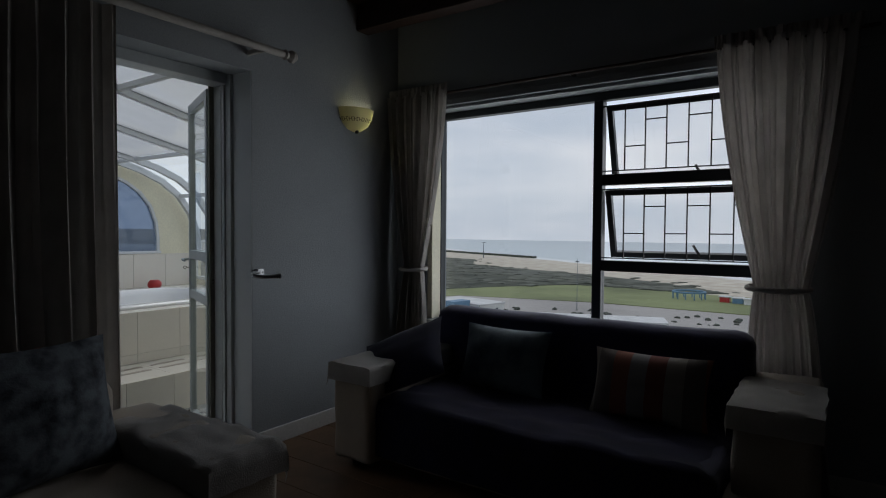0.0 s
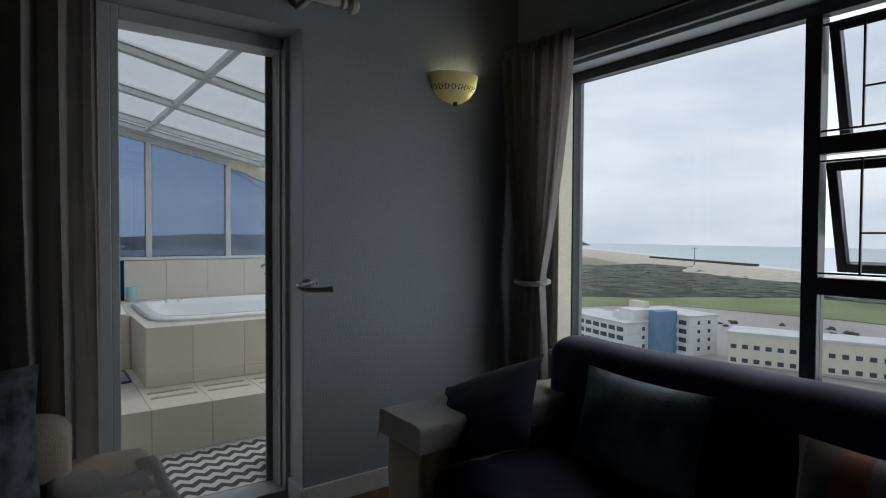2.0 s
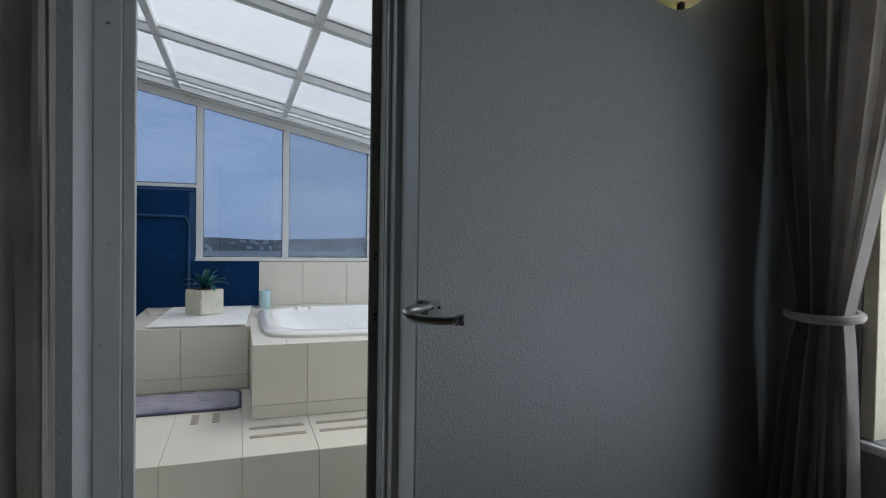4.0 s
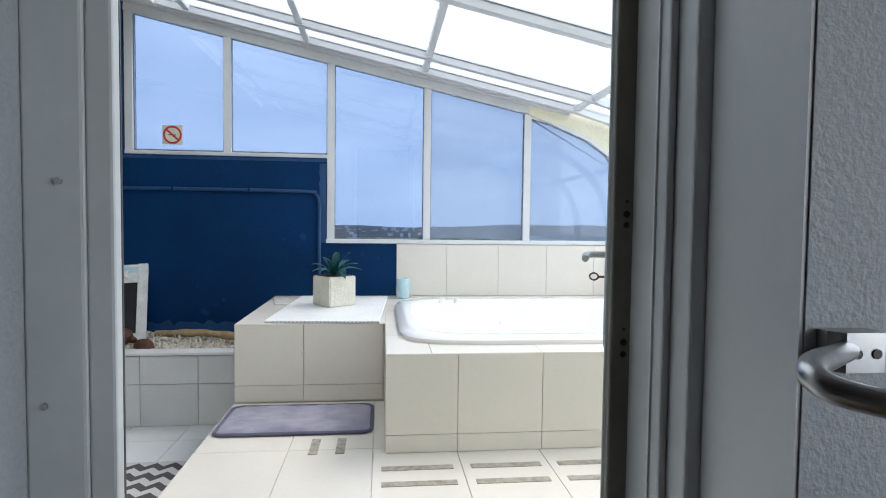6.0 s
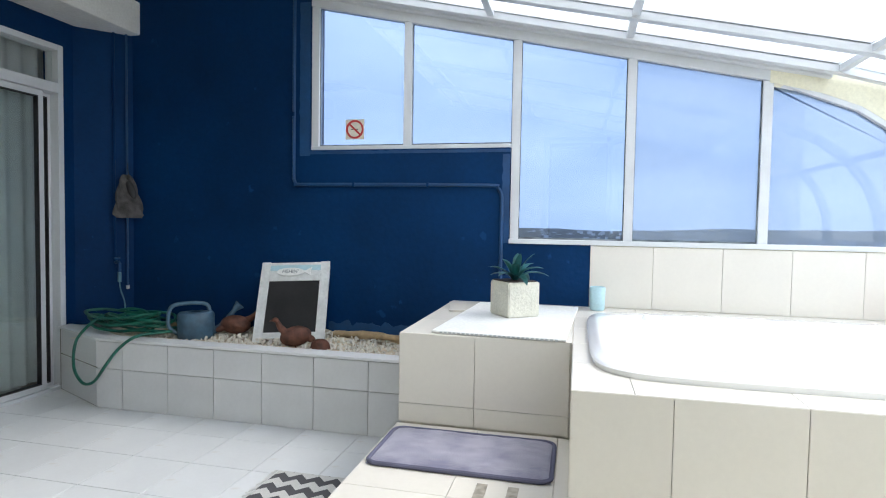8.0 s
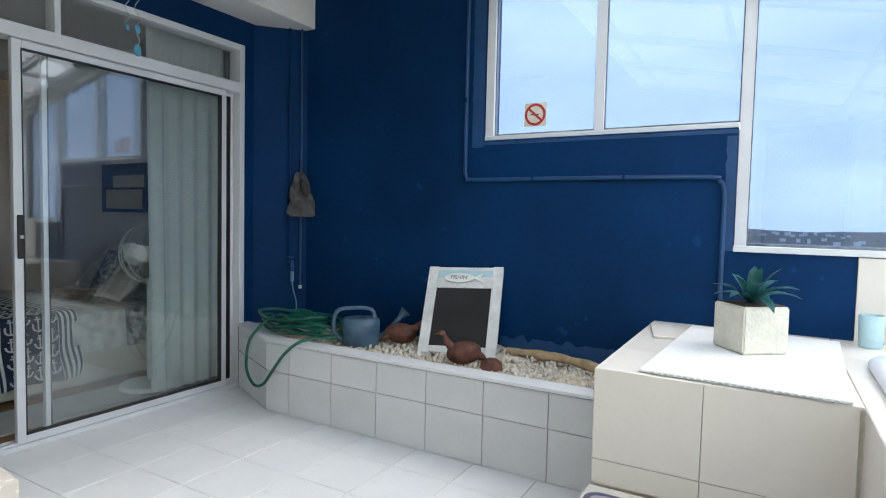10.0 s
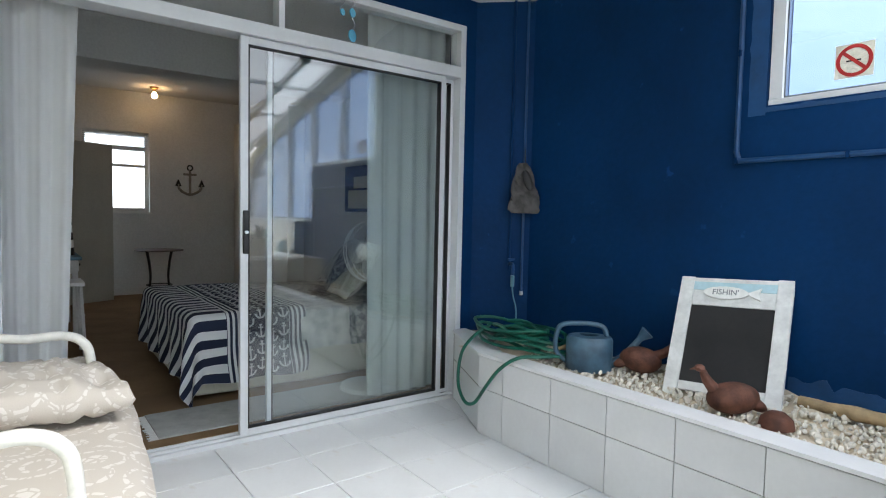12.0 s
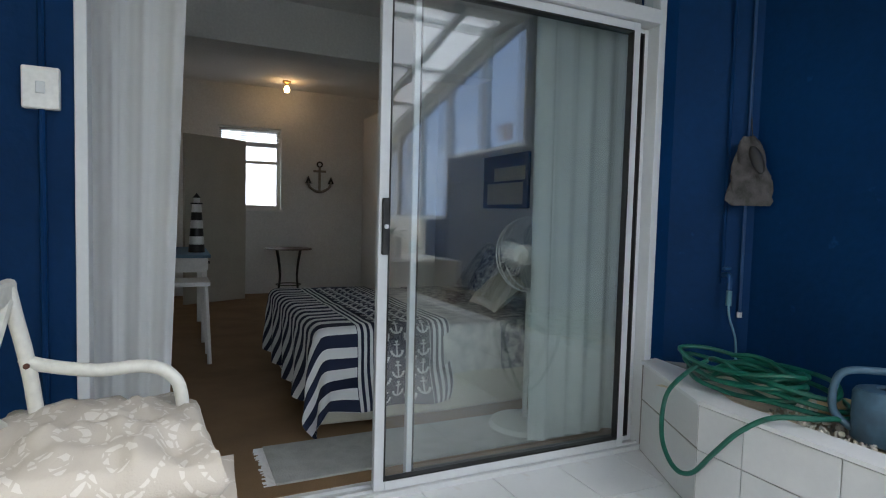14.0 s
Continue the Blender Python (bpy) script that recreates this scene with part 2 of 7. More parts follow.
def smooth_path(points, per=8, closed=False):
    """A Catmull-Rom line through the points."""
    p = [Vector(q) for q in points]
    n, out = len(p), []
    for i in range(n if closed else n - 1):
        a, b, c, d = (p[(i - 1) % n], p[i], p[(i + 1) % n], p[(i + 2) % n]) if closed else (p[max(i - 1, 0)], p[i], p[i + 1], p[min(i + 2, n - 1)])
        for k in range(per):
            t = k / per
            out.append(0.5 * ((2 * b) + (c - a) * t + (2 * a - 5 * b + 4 * c - d) * t * t + (3 * b - a - 3 * c + d) * t ** 3))
    return out if closed else out + [p[-1]]


def pillow(w, h, d, n=14, puff=0.55, seed=0, crumple=0.012, nip=0.07):
    """A stuffed cushion lying in x and y, its corners drawn out to points."""
    bm = bmesh.new()
    noise_off = Vector((seed * 3.7, seed * 1.3, 0))
    sides = []
    for s in (1, -1):
        grid = []
        for i in range(n + 1):
            row = []
            for j in range(n + 1):
                u, v = 2 * i / n - 1, 2 * j / n - 1
                t = max(0.0, (1 - u * u) * (1 - v * v)) ** puff
                pinch = 1 - nip * (1 - u * u) * v * v
                pinch2 = 1 - nip * (1 - v * v) * u * u
                wr = crumple * (noise.noise(Vector((u * 3, v * 3, s)) + noise_off) + 0.5 * noise.noise(Vector((u * 7, v * 5, s)) + noise_off)) * t
                row.append(bm.verts.new((w / 2 * u * pinch2, h / 2 * v * pinch, s * d / 2 * t + wr)))
            grid.append(row)
        for i in range(n):
            for j in range(n):
                f = (grid[i][j], grid[i + 1][j], grid[i + 1][j + 1], grid[i][j + 1])
                bm.faces.new(f if s > 0 else f[::-1])
    bmesh.ops.remove_doubles(bm, verts=bm.verts, dist=1e-4)
    return bm


def drape(width, height, folds, depth, gather=None, n=None, rows=24, seed=0, thick=0.004, ripple=0.25):
    """A hanging cloth in x (0..width) and z (0..-height) with folds in y. gather(v): left and right edge, 0..1, at height v."""
    bm = bmesh.new()
    n = n or folds * 10
    rnd = random.Random(seed)
    phase = [rnd.uniform(-0.5, 0.5) for _ in range(folds + 2)]
    grid = []
    for r in range(rows + 1):
        v = r / rows
        lo, hi = gather(v) if gather else (0.0, 1.0)
        row = []
        for i in range(n + 1):
            u = i / n
            a = u * folds * 2 * math.pi
            k = int(u * folds)
            amp = depth * (0.75 + 0.4 * math.sin(phase[min(k, folds)] * 9)) * (0.75 + 0.35 * v)
            y = amp * math.sin(a + phase[min(k, folds)] * math.sin(v * 2.3 + k) * 0.9) + ripple * depth * math.sin(3 * a + k + v * 2)
            x = width * (lo + (hi - lo) * u) + 0.2 * depth * math.cos(a * 1.0 + v)
            row.append(bm.verts.new((x, y, -height * v)))
        grid.append(row)
    for r in range(rows):
        for i in range(n):
            bm.faces.new((grid[r][i], grid[r + 1][i], grid[r + 1][i + 1], grid[r][i + 1]))
    bmesh.ops.solidify(bm, geom=bm.faces[:], thickness=thick)
    return bm


def link_mesh(name, bm, mat, smooth=False):
    me = bpy.data.meshes.new(name)
    bm.to_mesh(me)
    bm.free()
    for m in mat if isinstance(mat, (list, tuple)) else (mat,):
        me.materials.append(M[m] if isinstance(m, str) else m)
    if smooth:
        me.polygons.foreach_set("use_smooth", [True] * len(me.polygons))
        me.set_sharp_from_angle(angle=radians(smooth if smooth > 1 else 40))
    return new(name, me)


def part(name, bm, mat, parent, label="", smooth=False):
    """One mesh object under a thing or a part."""
    ob = link_mesh(name, bm, mat, smooth)
    ob.parent = parent
    ob.matrix_parent_inverse = parent.matrix_world.inverted()
    return tagged(ob, label)


def thing(name, label, category, at=(0, 0, 0), group="", rz=0.0):
    """An Empty at a thing's base. Its parts are built in its own axes and moved with it by settle()."""
    ob = new(name)
    ob.empty_display_size = 0.05
    tagged(ob, label, category, group)
    ob["_x"], ob["_y"], ob["_z"], ob["_r"] = at[0], at[1], at[2], rz
    return ob


def settle(ob):
    """Puts a thing, built about the origin, at its place."""
    ob.matrix_basis = pose(ob["_x"], ob["_y"], ob["_z"], 0, 0, ob["_r"])
    for k in ("_x", "_y", "_z", "_r"):
        del ob[k]
    return ob


def structure(name, bm, mat, label, category, smooth=False):
    return tagged(link_mesh(name, bm, mat, smooth), label, category, kind="structure")


def wall_with_holes(axis, a0, a1, z0, z1, t0, t1, holes):
    """A wall along axis from a0 to a1, its faces at t0 and t1, with rectangular openings (a_lo, a_hi, z_lo, z_hi), as abutting blocks."""
    bm = bmesh.new()
    def block(p, q, lo, hi):
        if q - p > 1e-4 and hi - lo > 1e-4:
            add_box(bm, p, q, t0, t1, lo, hi) if axis == "x" else add_box(bm, t0, t1, p, q, lo, hi)
    cuts = sorted({a0, a1, *[h[0] for h in holes], *[h[1] for h in holes]})
    for p, q in zip(cuts, cuts[1:]):
        gaps = sorted((h[2], h[3]) for h in holes if h[0] <= p + 1e-6 and h[1] >= q - 1e-6)
        z = z0
        for lo, hi in gaps:
            block(p, q, z, lo)
            z = hi
        block(p, q, z, z1)
    bmesh.ops.remove_doubles(bm, verts=bm.verts, dist=1e-4)
    return bm


# ---- outdoors, far below the flat ----
def outdoor_ground():
    """Ground, shore and sea in one sheet, its far edge fitted to the camera's horizon line, coloured by the distance
    from the shore.
    """
    m = bpy.data.materials.new("coast_ground")
    m.use_nodes = True
    n, l = m.node_tree.nodes, m.node_tree.links
    b = n["Principled BSDF"]
    b.inputs["Roughness"].default_value = 0.9
    b.inputs["Specular IOR Level"].default_value = 0.1
    tc = n.new("ShaderNodeTexCoord")
    turn = n.new("ShaderNodeMapping")
    turn.inputs["Rotation"].default_value = (0, 0, radians(COAST_TURN))
    l.new(tc.outputs["Object"], turn.inputs["Vector"])
    sep = n.new("ShaderNodeSeparateXYZ")
    l.new(turn.outputs["Vector"], sep.inputs[0])
    wob = n.new("ShaderNodeTexNoise")
    wob.inputs["Scale"].default_value, wob.inputs["Detail"].default_value = 0.012, 5.0
    l.new(tc.outputs["Object"], wob.inputs["Vector"])
    add = n.new("ShaderNodeMath")
    add.operation = "MULTIPLY_ADD"
    add.inputs[1].default_value = 30.0
    l.new(wob.outputs["Fac"], add.inputs[0])
    l.new(sep.outputs["Y"], add.inputs[2])
    span = n.new("ShaderNodeMapRange")
    span.inputs["From Min"].default_value, span.inputs["From Max"].default_value = 0.0, 1600.0
    l.new(add.outputs[0], span.inputs["Value"])
    ramp = n.new("ShaderNodeValToRGB")
    e = ramp.color_ramp.elements
    e[0].position, e[0].color = 0.0, (0.30, 0.29, 0.27, 1)
    e[1].position, e[1].color = 0.8, (0.30, 0.36, 0.40, 1)
    for p, c in ((0.080, (0.30, 0.29, 0.26)), (0.089, (0.20, 0.20, 0.14)), (0.155, (0.30, 0.28, 0.21)), (0.164, (0.50, 0.45, 0.37)), (0.251, (0.56, 0.51, 0.43)),
                 (0.2555, (0.80, 0.81, 0.81)), (0.274, (0.62, 0.66, 0.68)), (0.2795, (0.40, 0.47, 0.50))):
        s = e.new(p)
        s.color = (*c, 1)
    l.new(span.outputs["Result"], ramp.inputs["Fac"])
    fine = n.new("ShaderNodeTexNoise")
    fine.inputs["Scale"].default_value, fine.inputs["Detail"].default_value = 0.09, 8.0
    l.new(tc.outputs["Object"], fine.inputs["Vector"])
    mul = n.new("ShaderNodeMix")
    mul.data_type, mul.blend_type = "RGBA", "OVERLAY"
    mul.inputs["Factor"].default_value = 0.5
    l.new(ramp.outputs["Color"], mul.inputs["A"])
    l.new(fine.outputs["Fac"], mul.inputs["B"])
    l.new(mul.outputs["Result"], b.inputs["Base Color"])
    for name, dry, wet in (("Roughness", 0.9, 0.3), ("Specular IOR Level", 0.1, 0.5)):
        wave = n.new("ShaderNodeMapRange")
        wave.inputs["From Min"].default_value, wave.inputs["From Max"].default_value = 0.272, 0.28
        wave.inputs["To Min"].default_value, wave.inputs["To Max"].default_value = dry, wet
        l.new(span.outputs["Result"], wave.inputs["Value"])
        l.new(wave.outputs["Result"], b.inputs[name])
    bm = bmesh.new()
    bmesh.ops.create_grid(bm, x_segments=8, y_segments=8, size=2300)
    ground = structure("ground", bm, m, "coastal ground with lawn, dunes, sand and grey sea far below", "ground")
    ground.location = (0, 0, GROUND)


GROUND, COAST_TURN = -38.0, 36.9
outdoor_ground()
M["block_white"] = material("block_white", (0.70, 0.70, 0.68), 0.8, var=0.05, scale=0.3)
M["block_cream"] = material("block_cream", (0.66, 0.62, 0.50), 0.8, var=0.05, scale=0.3)
M["block_blue"] = material("block_blue", (0.15, 0.27, 0.39), 0.8, var=0.08, scale=0.3)
M["roof_sheet"] = material("roof_sheet", (0.60, 0.60, 0.60), 0.7, var=0.1, scale=0.2)
M["far_window"] = material("far_window", (0.06, 0.08, 0.10), 0.2, var=0.1, scale=1)
M["scrub"] = material("scrub", (0.07, 0.08, 0.06), 0.9, var=0.3, scale=0.3)
M["steel_far"] = material("steel_far", (0.16, 0.18, 0.20), 0.6, var=0.1, scale=1)


def apartment_block(x, y, w, d, h, rz, body, label, floors, bays, core=True):
    """A block of flats: body, flat roof with parapet, rows of windows and a stair core."""
    t = thing("apartment_building", label, "building", (x, y, GROUND), rz=rz)
    part("wall", boxes((-w / 2, w / 2, -d / 2, d / 2, 0, h)), body, t)
    part("roof", boxes((-w / 2 - 0.3, w / 2 + 0.3, -d / 2 - 0.3, d / 2 + 0.3, h, h + 0.7)), "roof_sheet", t)
    if core:
        part("stair_core", boxes((w * 0.15, w * 0.33, -d / 2 - 1.2, -d / 2 - 0.02, 0, h + 1.8)), "block_blue", t, "blue painted stair core")
        part("lift_room", boxes((-w * 0.25, w * 0.05, -d * 0.2, d * 0.3, h + 0.7, h + 3.4)), "block_cream", t)
    pane = bmesh.new()
    add_box(pane, -0.8, 0.8, -0.06, 0.06, -0.65, 0.65)
    me = bpy.data.meshes.new("window")
    pane.to_mesh(me)
    pane.free()
    me.materials.append(M["far_window"])
    for f in range(floors):
        z = 1.6 + f * (h - 1.2) / floors
        for i in range(bays):
            u = -w / 2 + (i + 0.5) * w / bays
            if core and w * 0.10 < u < w * 0.40:
                continue
            o = new("window", me)
            o.parent, o.location = t, (u, -d / 2 - 0.02, z)
        for i in range(3):
            for s in (-1, 1):
                o = new("window", me)
                o.parent, o.location, o.rotation_euler = t, (s * (w / 2 + 0.02), -d / 2 + (i + 0.5) * d / 3, z), (0, 0, radians(90))
    return settle(t)


M["lawn"] = material("lawn", (0.21, 0.24, 0.105), 0.95, var=0.2, scale=0.02, bump_scale=0.4)
M["asphalt"] = material("asphalt", (0.36, 0.34, 0.32), 0.9, var=0.1, scale=0.02, bump_scale=0.3)
structure("lawn", extruded([(-382, 188), (-300, 217), (-211, 243), (-189, 293), (-110, 310), (30, 306), (89, 360), (-46, 390), (-81, 393), (-112, 401), (-160, 401), (-193, 359), (-218, 314), (-244, 285), (-381, 239)], "z", GROUND + 0.05, GROUND + 0.4), "lawn", "mown green lawn by the dunes", "grass")
structure("car_park", extruded([(-302, 119), (14, 203), (29, 302), (-110, 307), (-188, 291), (-211, 241), (-301, 215)], "z", GROUND + 0.05, GROUND + 0.4), "asphalt", "wide grey tarred car park", "car park")
structure("pier", turned(boxes((-136, 136, -4, 4, 0, 3)), pose(-490, 834, GROUND, 0, 0, -27.4)), "scrub", "long dark stone pier reaching into the sea", "pier")


def lattice_mast(x, y, h, r, name, label):
    t = thing(name, label, "mast", (x, y, GROUND))
    part("pole", tube([(0, 0, 0), (0, 0, h)], [r, r * 0.4], 6), "steel_far", t)
    part("crossbar", boxes((-r * 5, r * 5, -r * 0.4, r * 0.4, h * 0.93, h * 0.95)), "steel_far", t)
    return settle(t)


M["hill"] = material("hill", (0.055, 0.06, 0.055), 0.95, var=0.3, scale=0.01, bump_scale=0.1)


def far_ridge():
    """A low wooded ridge with scattered houses beyond the bay."""
    bm = bmesh.new()
    rows = []
    for i in range(61):
        y = -1800 + 60 * i
        h = 30 + 12 * noise.noise(Vector((i * 0.13, 0.5, 0))) + 5 * noise.noise(Vector((i * 0.6, 2.5, 0)))
        rows.append([bm.verts.new((x, y, z)) for x, z in ((-1500, GROUND), (-1560, GROUND + 0.6 * h), (-1700, GROUND + h), (-2000, GROUND + h * 1.04), (-2300, GROUND))])
    for a, b in zip(rows, rows[1:]):
        for k in range(4):
            bm.faces.new((a[k], a[k + 1], b[k + 1], b[k]))
    bmesh.ops.recalc_face_normals(bm, faces=bm.faces)
    structure("far_ridge", bm, "hill", "low dark wooded ridge across the bay", "hill", smooth=True)
    rnd = random.Random(14)
    hs = bmesh.new()
    for k in range(260):
        y = rnd.uniform(-1500, 1500)
        u = rnd.random()
        x = -1500 - 150 * u
        w, h = rnd.uniform(3, 7), rnd.uniform(2, 5)
        z = GROUND + 26 * (0.2 + 0.75 * u)
        add_box(hs, x + 4, x + 12, y - w, y + w, z - 6, z + h)
    tagged(link_mesh("far_houses", hs, "roof_sheet"), "small pale houses scattered over the far ridge", "houses", kind="stuff")


far_ridge()
SCRUB = [(-81, 394), (-112, 402), (-160, 402), (-193, 361), (-218, 316), (-244, 286), (-381, 240), (-713, 217), (-703, 382), (-494, 575), (-474, 694), (-412, 674), (-354, 574), (-262, 534), (-180, 501), (-111, 458), (-57, 406)]


def inside(x, y, outline):
    hit = False
    for (a, b), (c, d) in zip(outline, outline[1:] + outline[:1]):
        if (b > y) != (d > y) and x < a + (c - a) * (y - b) / (d - b):
            hit = not hit
    return hit


def dune_field():
    """The wide dark thicket between lawn and sand: a base and many low uneven clumps."""
    rnd = random.Random(77)
    bm = extruded(SCRUB, "z", GROUND + 0.05, GROUND + 0.7)
    me = bpy.data.meshes.new("tmp")
    placed = 0
    while placed < 900:
        x, y = rnd.uniform(-640, 0), rnd.uniform(240, 700)
        near = inside(x, y, SCRUB)
        if not near and not (inside(x - 18, y - 16, SCRUB) and rnd.random() < 0.35):
            continue
        r = rnd.uniform(2.5, 7) if near else rnd.uniform(1.2, 3)
        b = bmesh.new()
        bmesh.ops.create_icosphere(b, subdivisions=2, radius=1.0)
        off = Vector((placed * 1.3, 0, 2))
        for v in b.verts:
            v.co *= 1 + 0.6 * noise.noise(v.co * 1.6 + off)
        bmesh.ops.transform(b, matrix=Matrix.LocRotScale((x, y, GROUND + r * 0.1), None, (r * 1.3, r * 1.0, r * 0.15)), verts=b.verts)
        b.to_mesh(me)
        b.free()
        bm.from_mesh(me)
        placed += 1
    bpy.data.meshes.remove(me)
    tagged(link_mesh("dune_thicket", bm, "thicket", smooth=180), "wide dark grey-green thicket on the dunes", "bushes", kind="stuff")


M["thicket"] = material("thicket", (0.125, 0.132, 0.105), 0.95, second=(0.07, 0.076, 0.062), scale=0.06, bump_scale=0.4, grain_mix=0.4)
dune_field()


def bushes():
    """Low dune scrub and street trees, as uneven clumps."""
    rnd = random.Random(31)
    bm = bmesh.new()
    me = bpy.data.meshes.new("tmp")
    for k in range(150):
        if k < 90:
            x = rnd.uniform(-144, 83)
            y = 268 + 0.25 * x + rnd.uniform(0, 36)
        else:
            x = rnd.uniform(-99, 50)
            y = rnd.uniform(190, 243)
        r = rnd.uniform(0.5, 1.3)
        b = bmesh.new()
        bmesh.ops.create_icosphere(b, subdivisions=2, radius=1.0)
        off = Vector((k * 1.7, 0, 0))
        for v in b.verts:
            v.co *= 1 + 0.5 * noise.noise(v.co * 1.8 + off)
        bmesh.ops.transform(b, matrix=Matrix.LocRotScale((x, y, GROUND + r * 0.5), None, (r * 1.3, r * 1.3, r * 0.8)), verts=b.verts)
        b.to_mesh(me)
        b.free()
        bm.from_mesh(me)
    bpy.data.meshes.remove(me)
    tagged(link_mesh("dune_scrub", bm, "scrub"), "dark low scrub and small trees along the dunes", "bushes", kind="stuff")


bushes()
lattice_mast(-432, 731, 24, 0.8, "signal_mast", "thin grey signal mast on the shore")
lattice_mast(-107, 274, 26, 0.2, "flood_lamp", "tall thin floodlight pole beside the car park")


def play_frame():
    t = thing("play_structure", "ring of blue steel posts with beams on the beach front", "play structure", (-72, 361, GROUND))
    for k in range(12):
        a = 2 * math.pi * k / 12
        part("post", boxes((9 * math.cos(a) - 0.3, 9 * math.cos(a) + 0.3, 9 * math.sin(a) - 0.3, 9 * math.sin(a) + 0.3, 0, 4.5)), "block_blue", t)
    part("ring_beam", tube([(9 * math.cos(a), 9 * math.sin(a), 4.5) for a in (2 * math.pi * k / 24 for k in range(24))], 0.6, 6, closed=True), "block_blue", t)
    settle(t)
    for i, (dx, c) in enumerate(((20, "red_plastic"), (27, "block_blue"), (33, "block_white"))):
        s = thing("kiosk", "small coloured beach kiosk with flat roof", "kiosk", (-72 + dx, 357 - 3 * i, GROUND))
        part("wall", boxes((-2.5, 2.5, -2.5, 2.5, 0, 3.2)), c, s)
        part("roof", boxes((-3, 3, -3, 3, 3.2, 3.7)), "roof_sheet", s)
        settle(s)


M["red_plastic"] = material("red_plastic", (0.45, 0.03, 0.03), 0.35, var=0.1, scale=8)
play_frame()
def stepped_flats():
    """Two staggered white wings with balcony bands and window rows, a blue stair tower between them and rooms on the roof."""
    t = thing("apartment_building", "white staggered block of flats with a blue stair tower", "building", (-116.3, 158.5, GROUND), rz=-13)
    top = 10.4
    for name, x0, x1, y0, y1, h in (("wing", -34, 0, 0, 15, top), ("wing", -14, 9.5, 17.5, 30, top + 2.6)):
        w = part(name, boxes((x0, x1, y0, y1, 0, h)), "block_white", t)
        part("roof", boxes((x0 - 0.4, x1 + 0.4, y0 - 0.4, y1 + 0.4, h, h + 0.5)), "roof_sheet", w)
        floors = 3 if y0 == 0 else 4
        for f in range(floors):
            z = h - 2.3 - 2.85 * f
            part("balcony", boxes((x0, x1 - 0.6, y0 - 0.5, y0 - 0.05, z - 1.5, z - 0.45)), "block_white", w)
            for i in range(int((x1 - x0) / 4.2)):
                u = x1 - 2.6 - 4.2 * i
                part("window", boxes((u - 1.6, u + 1.6, y0 - 0.06, y0 + 0.06, z - 0.4, z + 1.1)), "far_window", w)
            for v in ((0.50,) if y0 == 0 else (0.34, 0.7)):
                yy = y0 + v * (y1 - y0)
                part("window", boxes((x1 - 0.06, x1 + 0.06, yy - 0.55, yy + 0.55, z - 0.2, z + 1.0)), "far_window", w)
            part("storey_line", boxes((x1 - 0.02, x1 + 0.05, y0, y1, z - 1.1, z - 0.95)), "roof_sheet", w)
    part("stair_tower", boxes((0.05, 4.6, 9.5, 17.45, 0, top + 4.2)), "block_blue", t, "blue painted stair tower")
    part("lift_room", boxes((-9, -1.5, 5, 13, top + 0.5, top + 4.2), (-15, -10, 7, 12, top + 0.5, top + 2.6)), "block_white", t)
    part("tank_room", boxes((-13, -5.5, 12.5, 14.8, top + 0.5, top + 6.2)), "block_cream", t, "cream roof-top tank room")
    settle(t)


stepped_flats()
apartment_block(-70, 190, 50, 13, 9.5, 20, "block_cream", "long low cream building with pale flat roof", 2, 16, core=False)
apartment_block(-23, 182, 44, 12, 7.5, 12, "block_white", "long low white building with pale flat roof", 2, 14, core=False)


# ---- lounge: shell ----
XL, YN, ZC = -2.22, 3.80, 2.84          # door wall, window wall, ceiling
FL = 0.07                               # the lounge floor lies a low step above the sunroom
DOOR = (1.655, 2.472, 0.0, 2.285)          # the doorway in the door wall
WIN = (-1.94, 0.46, 0.72, 2.25)         # the sea window
structure("wall_west", wall_with_holes("y", -1.2, 3.80, 0, ZC + 0.1, -2.54, XL, [DOOR]), "plaster_grey", "grey rough-plastered wall with a doorway to the sunroom", "wall")
structure("wall_north", wall_with_holes("x", -2.62, 3.4, 0, ZC + 0.1, YN, YN + 0.26, [WIN]), "plaster_grey", "grey plastered wall with a wide sea window", "wall")
structure("wall_east", boxes((3.4, 3.6, -3.2, YN + 0.26, 0, ZC + 0.1)), "plaster_grey", "plain grey plastered wall", "wall")
structure("wall_south", boxes((-2.62, 3.4, -3.4, -3.2, 0, ZC + 0.1)), "plaster_grey", "plain grey plastered wall", "wall")
structure("wall_southwest", boxes((-2.54, XL, -3.2, -1.2, 0, ZC + 0.1)), "plaster_grey", "plain grey plastered wall", "wall")
structure("ceiling_lounge", boxes((-2.62, 3.6, -3.4, YN + 0.26, ZC + 0.1, ZC + 0.2)), "wood_dark", "dark stained timber ceiling boards", "ceiling")
for y in (-2.4, -1.2, 0.0, 1.2, 2.4, 3.4):
    tagged(link_mesh("ceiling_beam", boxes((XL, 3.4, y - 0.06, y + 0.06, ZC - 0.08, ZC + 0.10), bevel=0.006), "wood_dark"), "dark stained timber ceiling beam", "beam", "ceiling beams", "structure")
sub = structure("floor_lounge", boxes((-2.62, 3.4, -3.2, YN, -0.12, FL - 0.012)), "wood_dark", "brown wooden plank floor of the lounge", "floor")
bb = []
for y0, y1 in ((-3.2, DOOR[0] - 0.02), (DOOR[1], YN - 0.02)):
    bb.append((XL, XL + 0.016, y0, y1, FL, FL + 0.10))
bb.append((XL + 0.016, 3.4, YN - 0.016, YN, FL, FL + 0.10))
bb.append((-2.385, XL + 0.016, DOOR[1] - 0.016, DOOR[1] - 0.0005, FL, FL + 0.10))
structure("baseboard", boxes(*bb, bevel=0.004), "white_paint", "white painted skirting board", "baseboard")


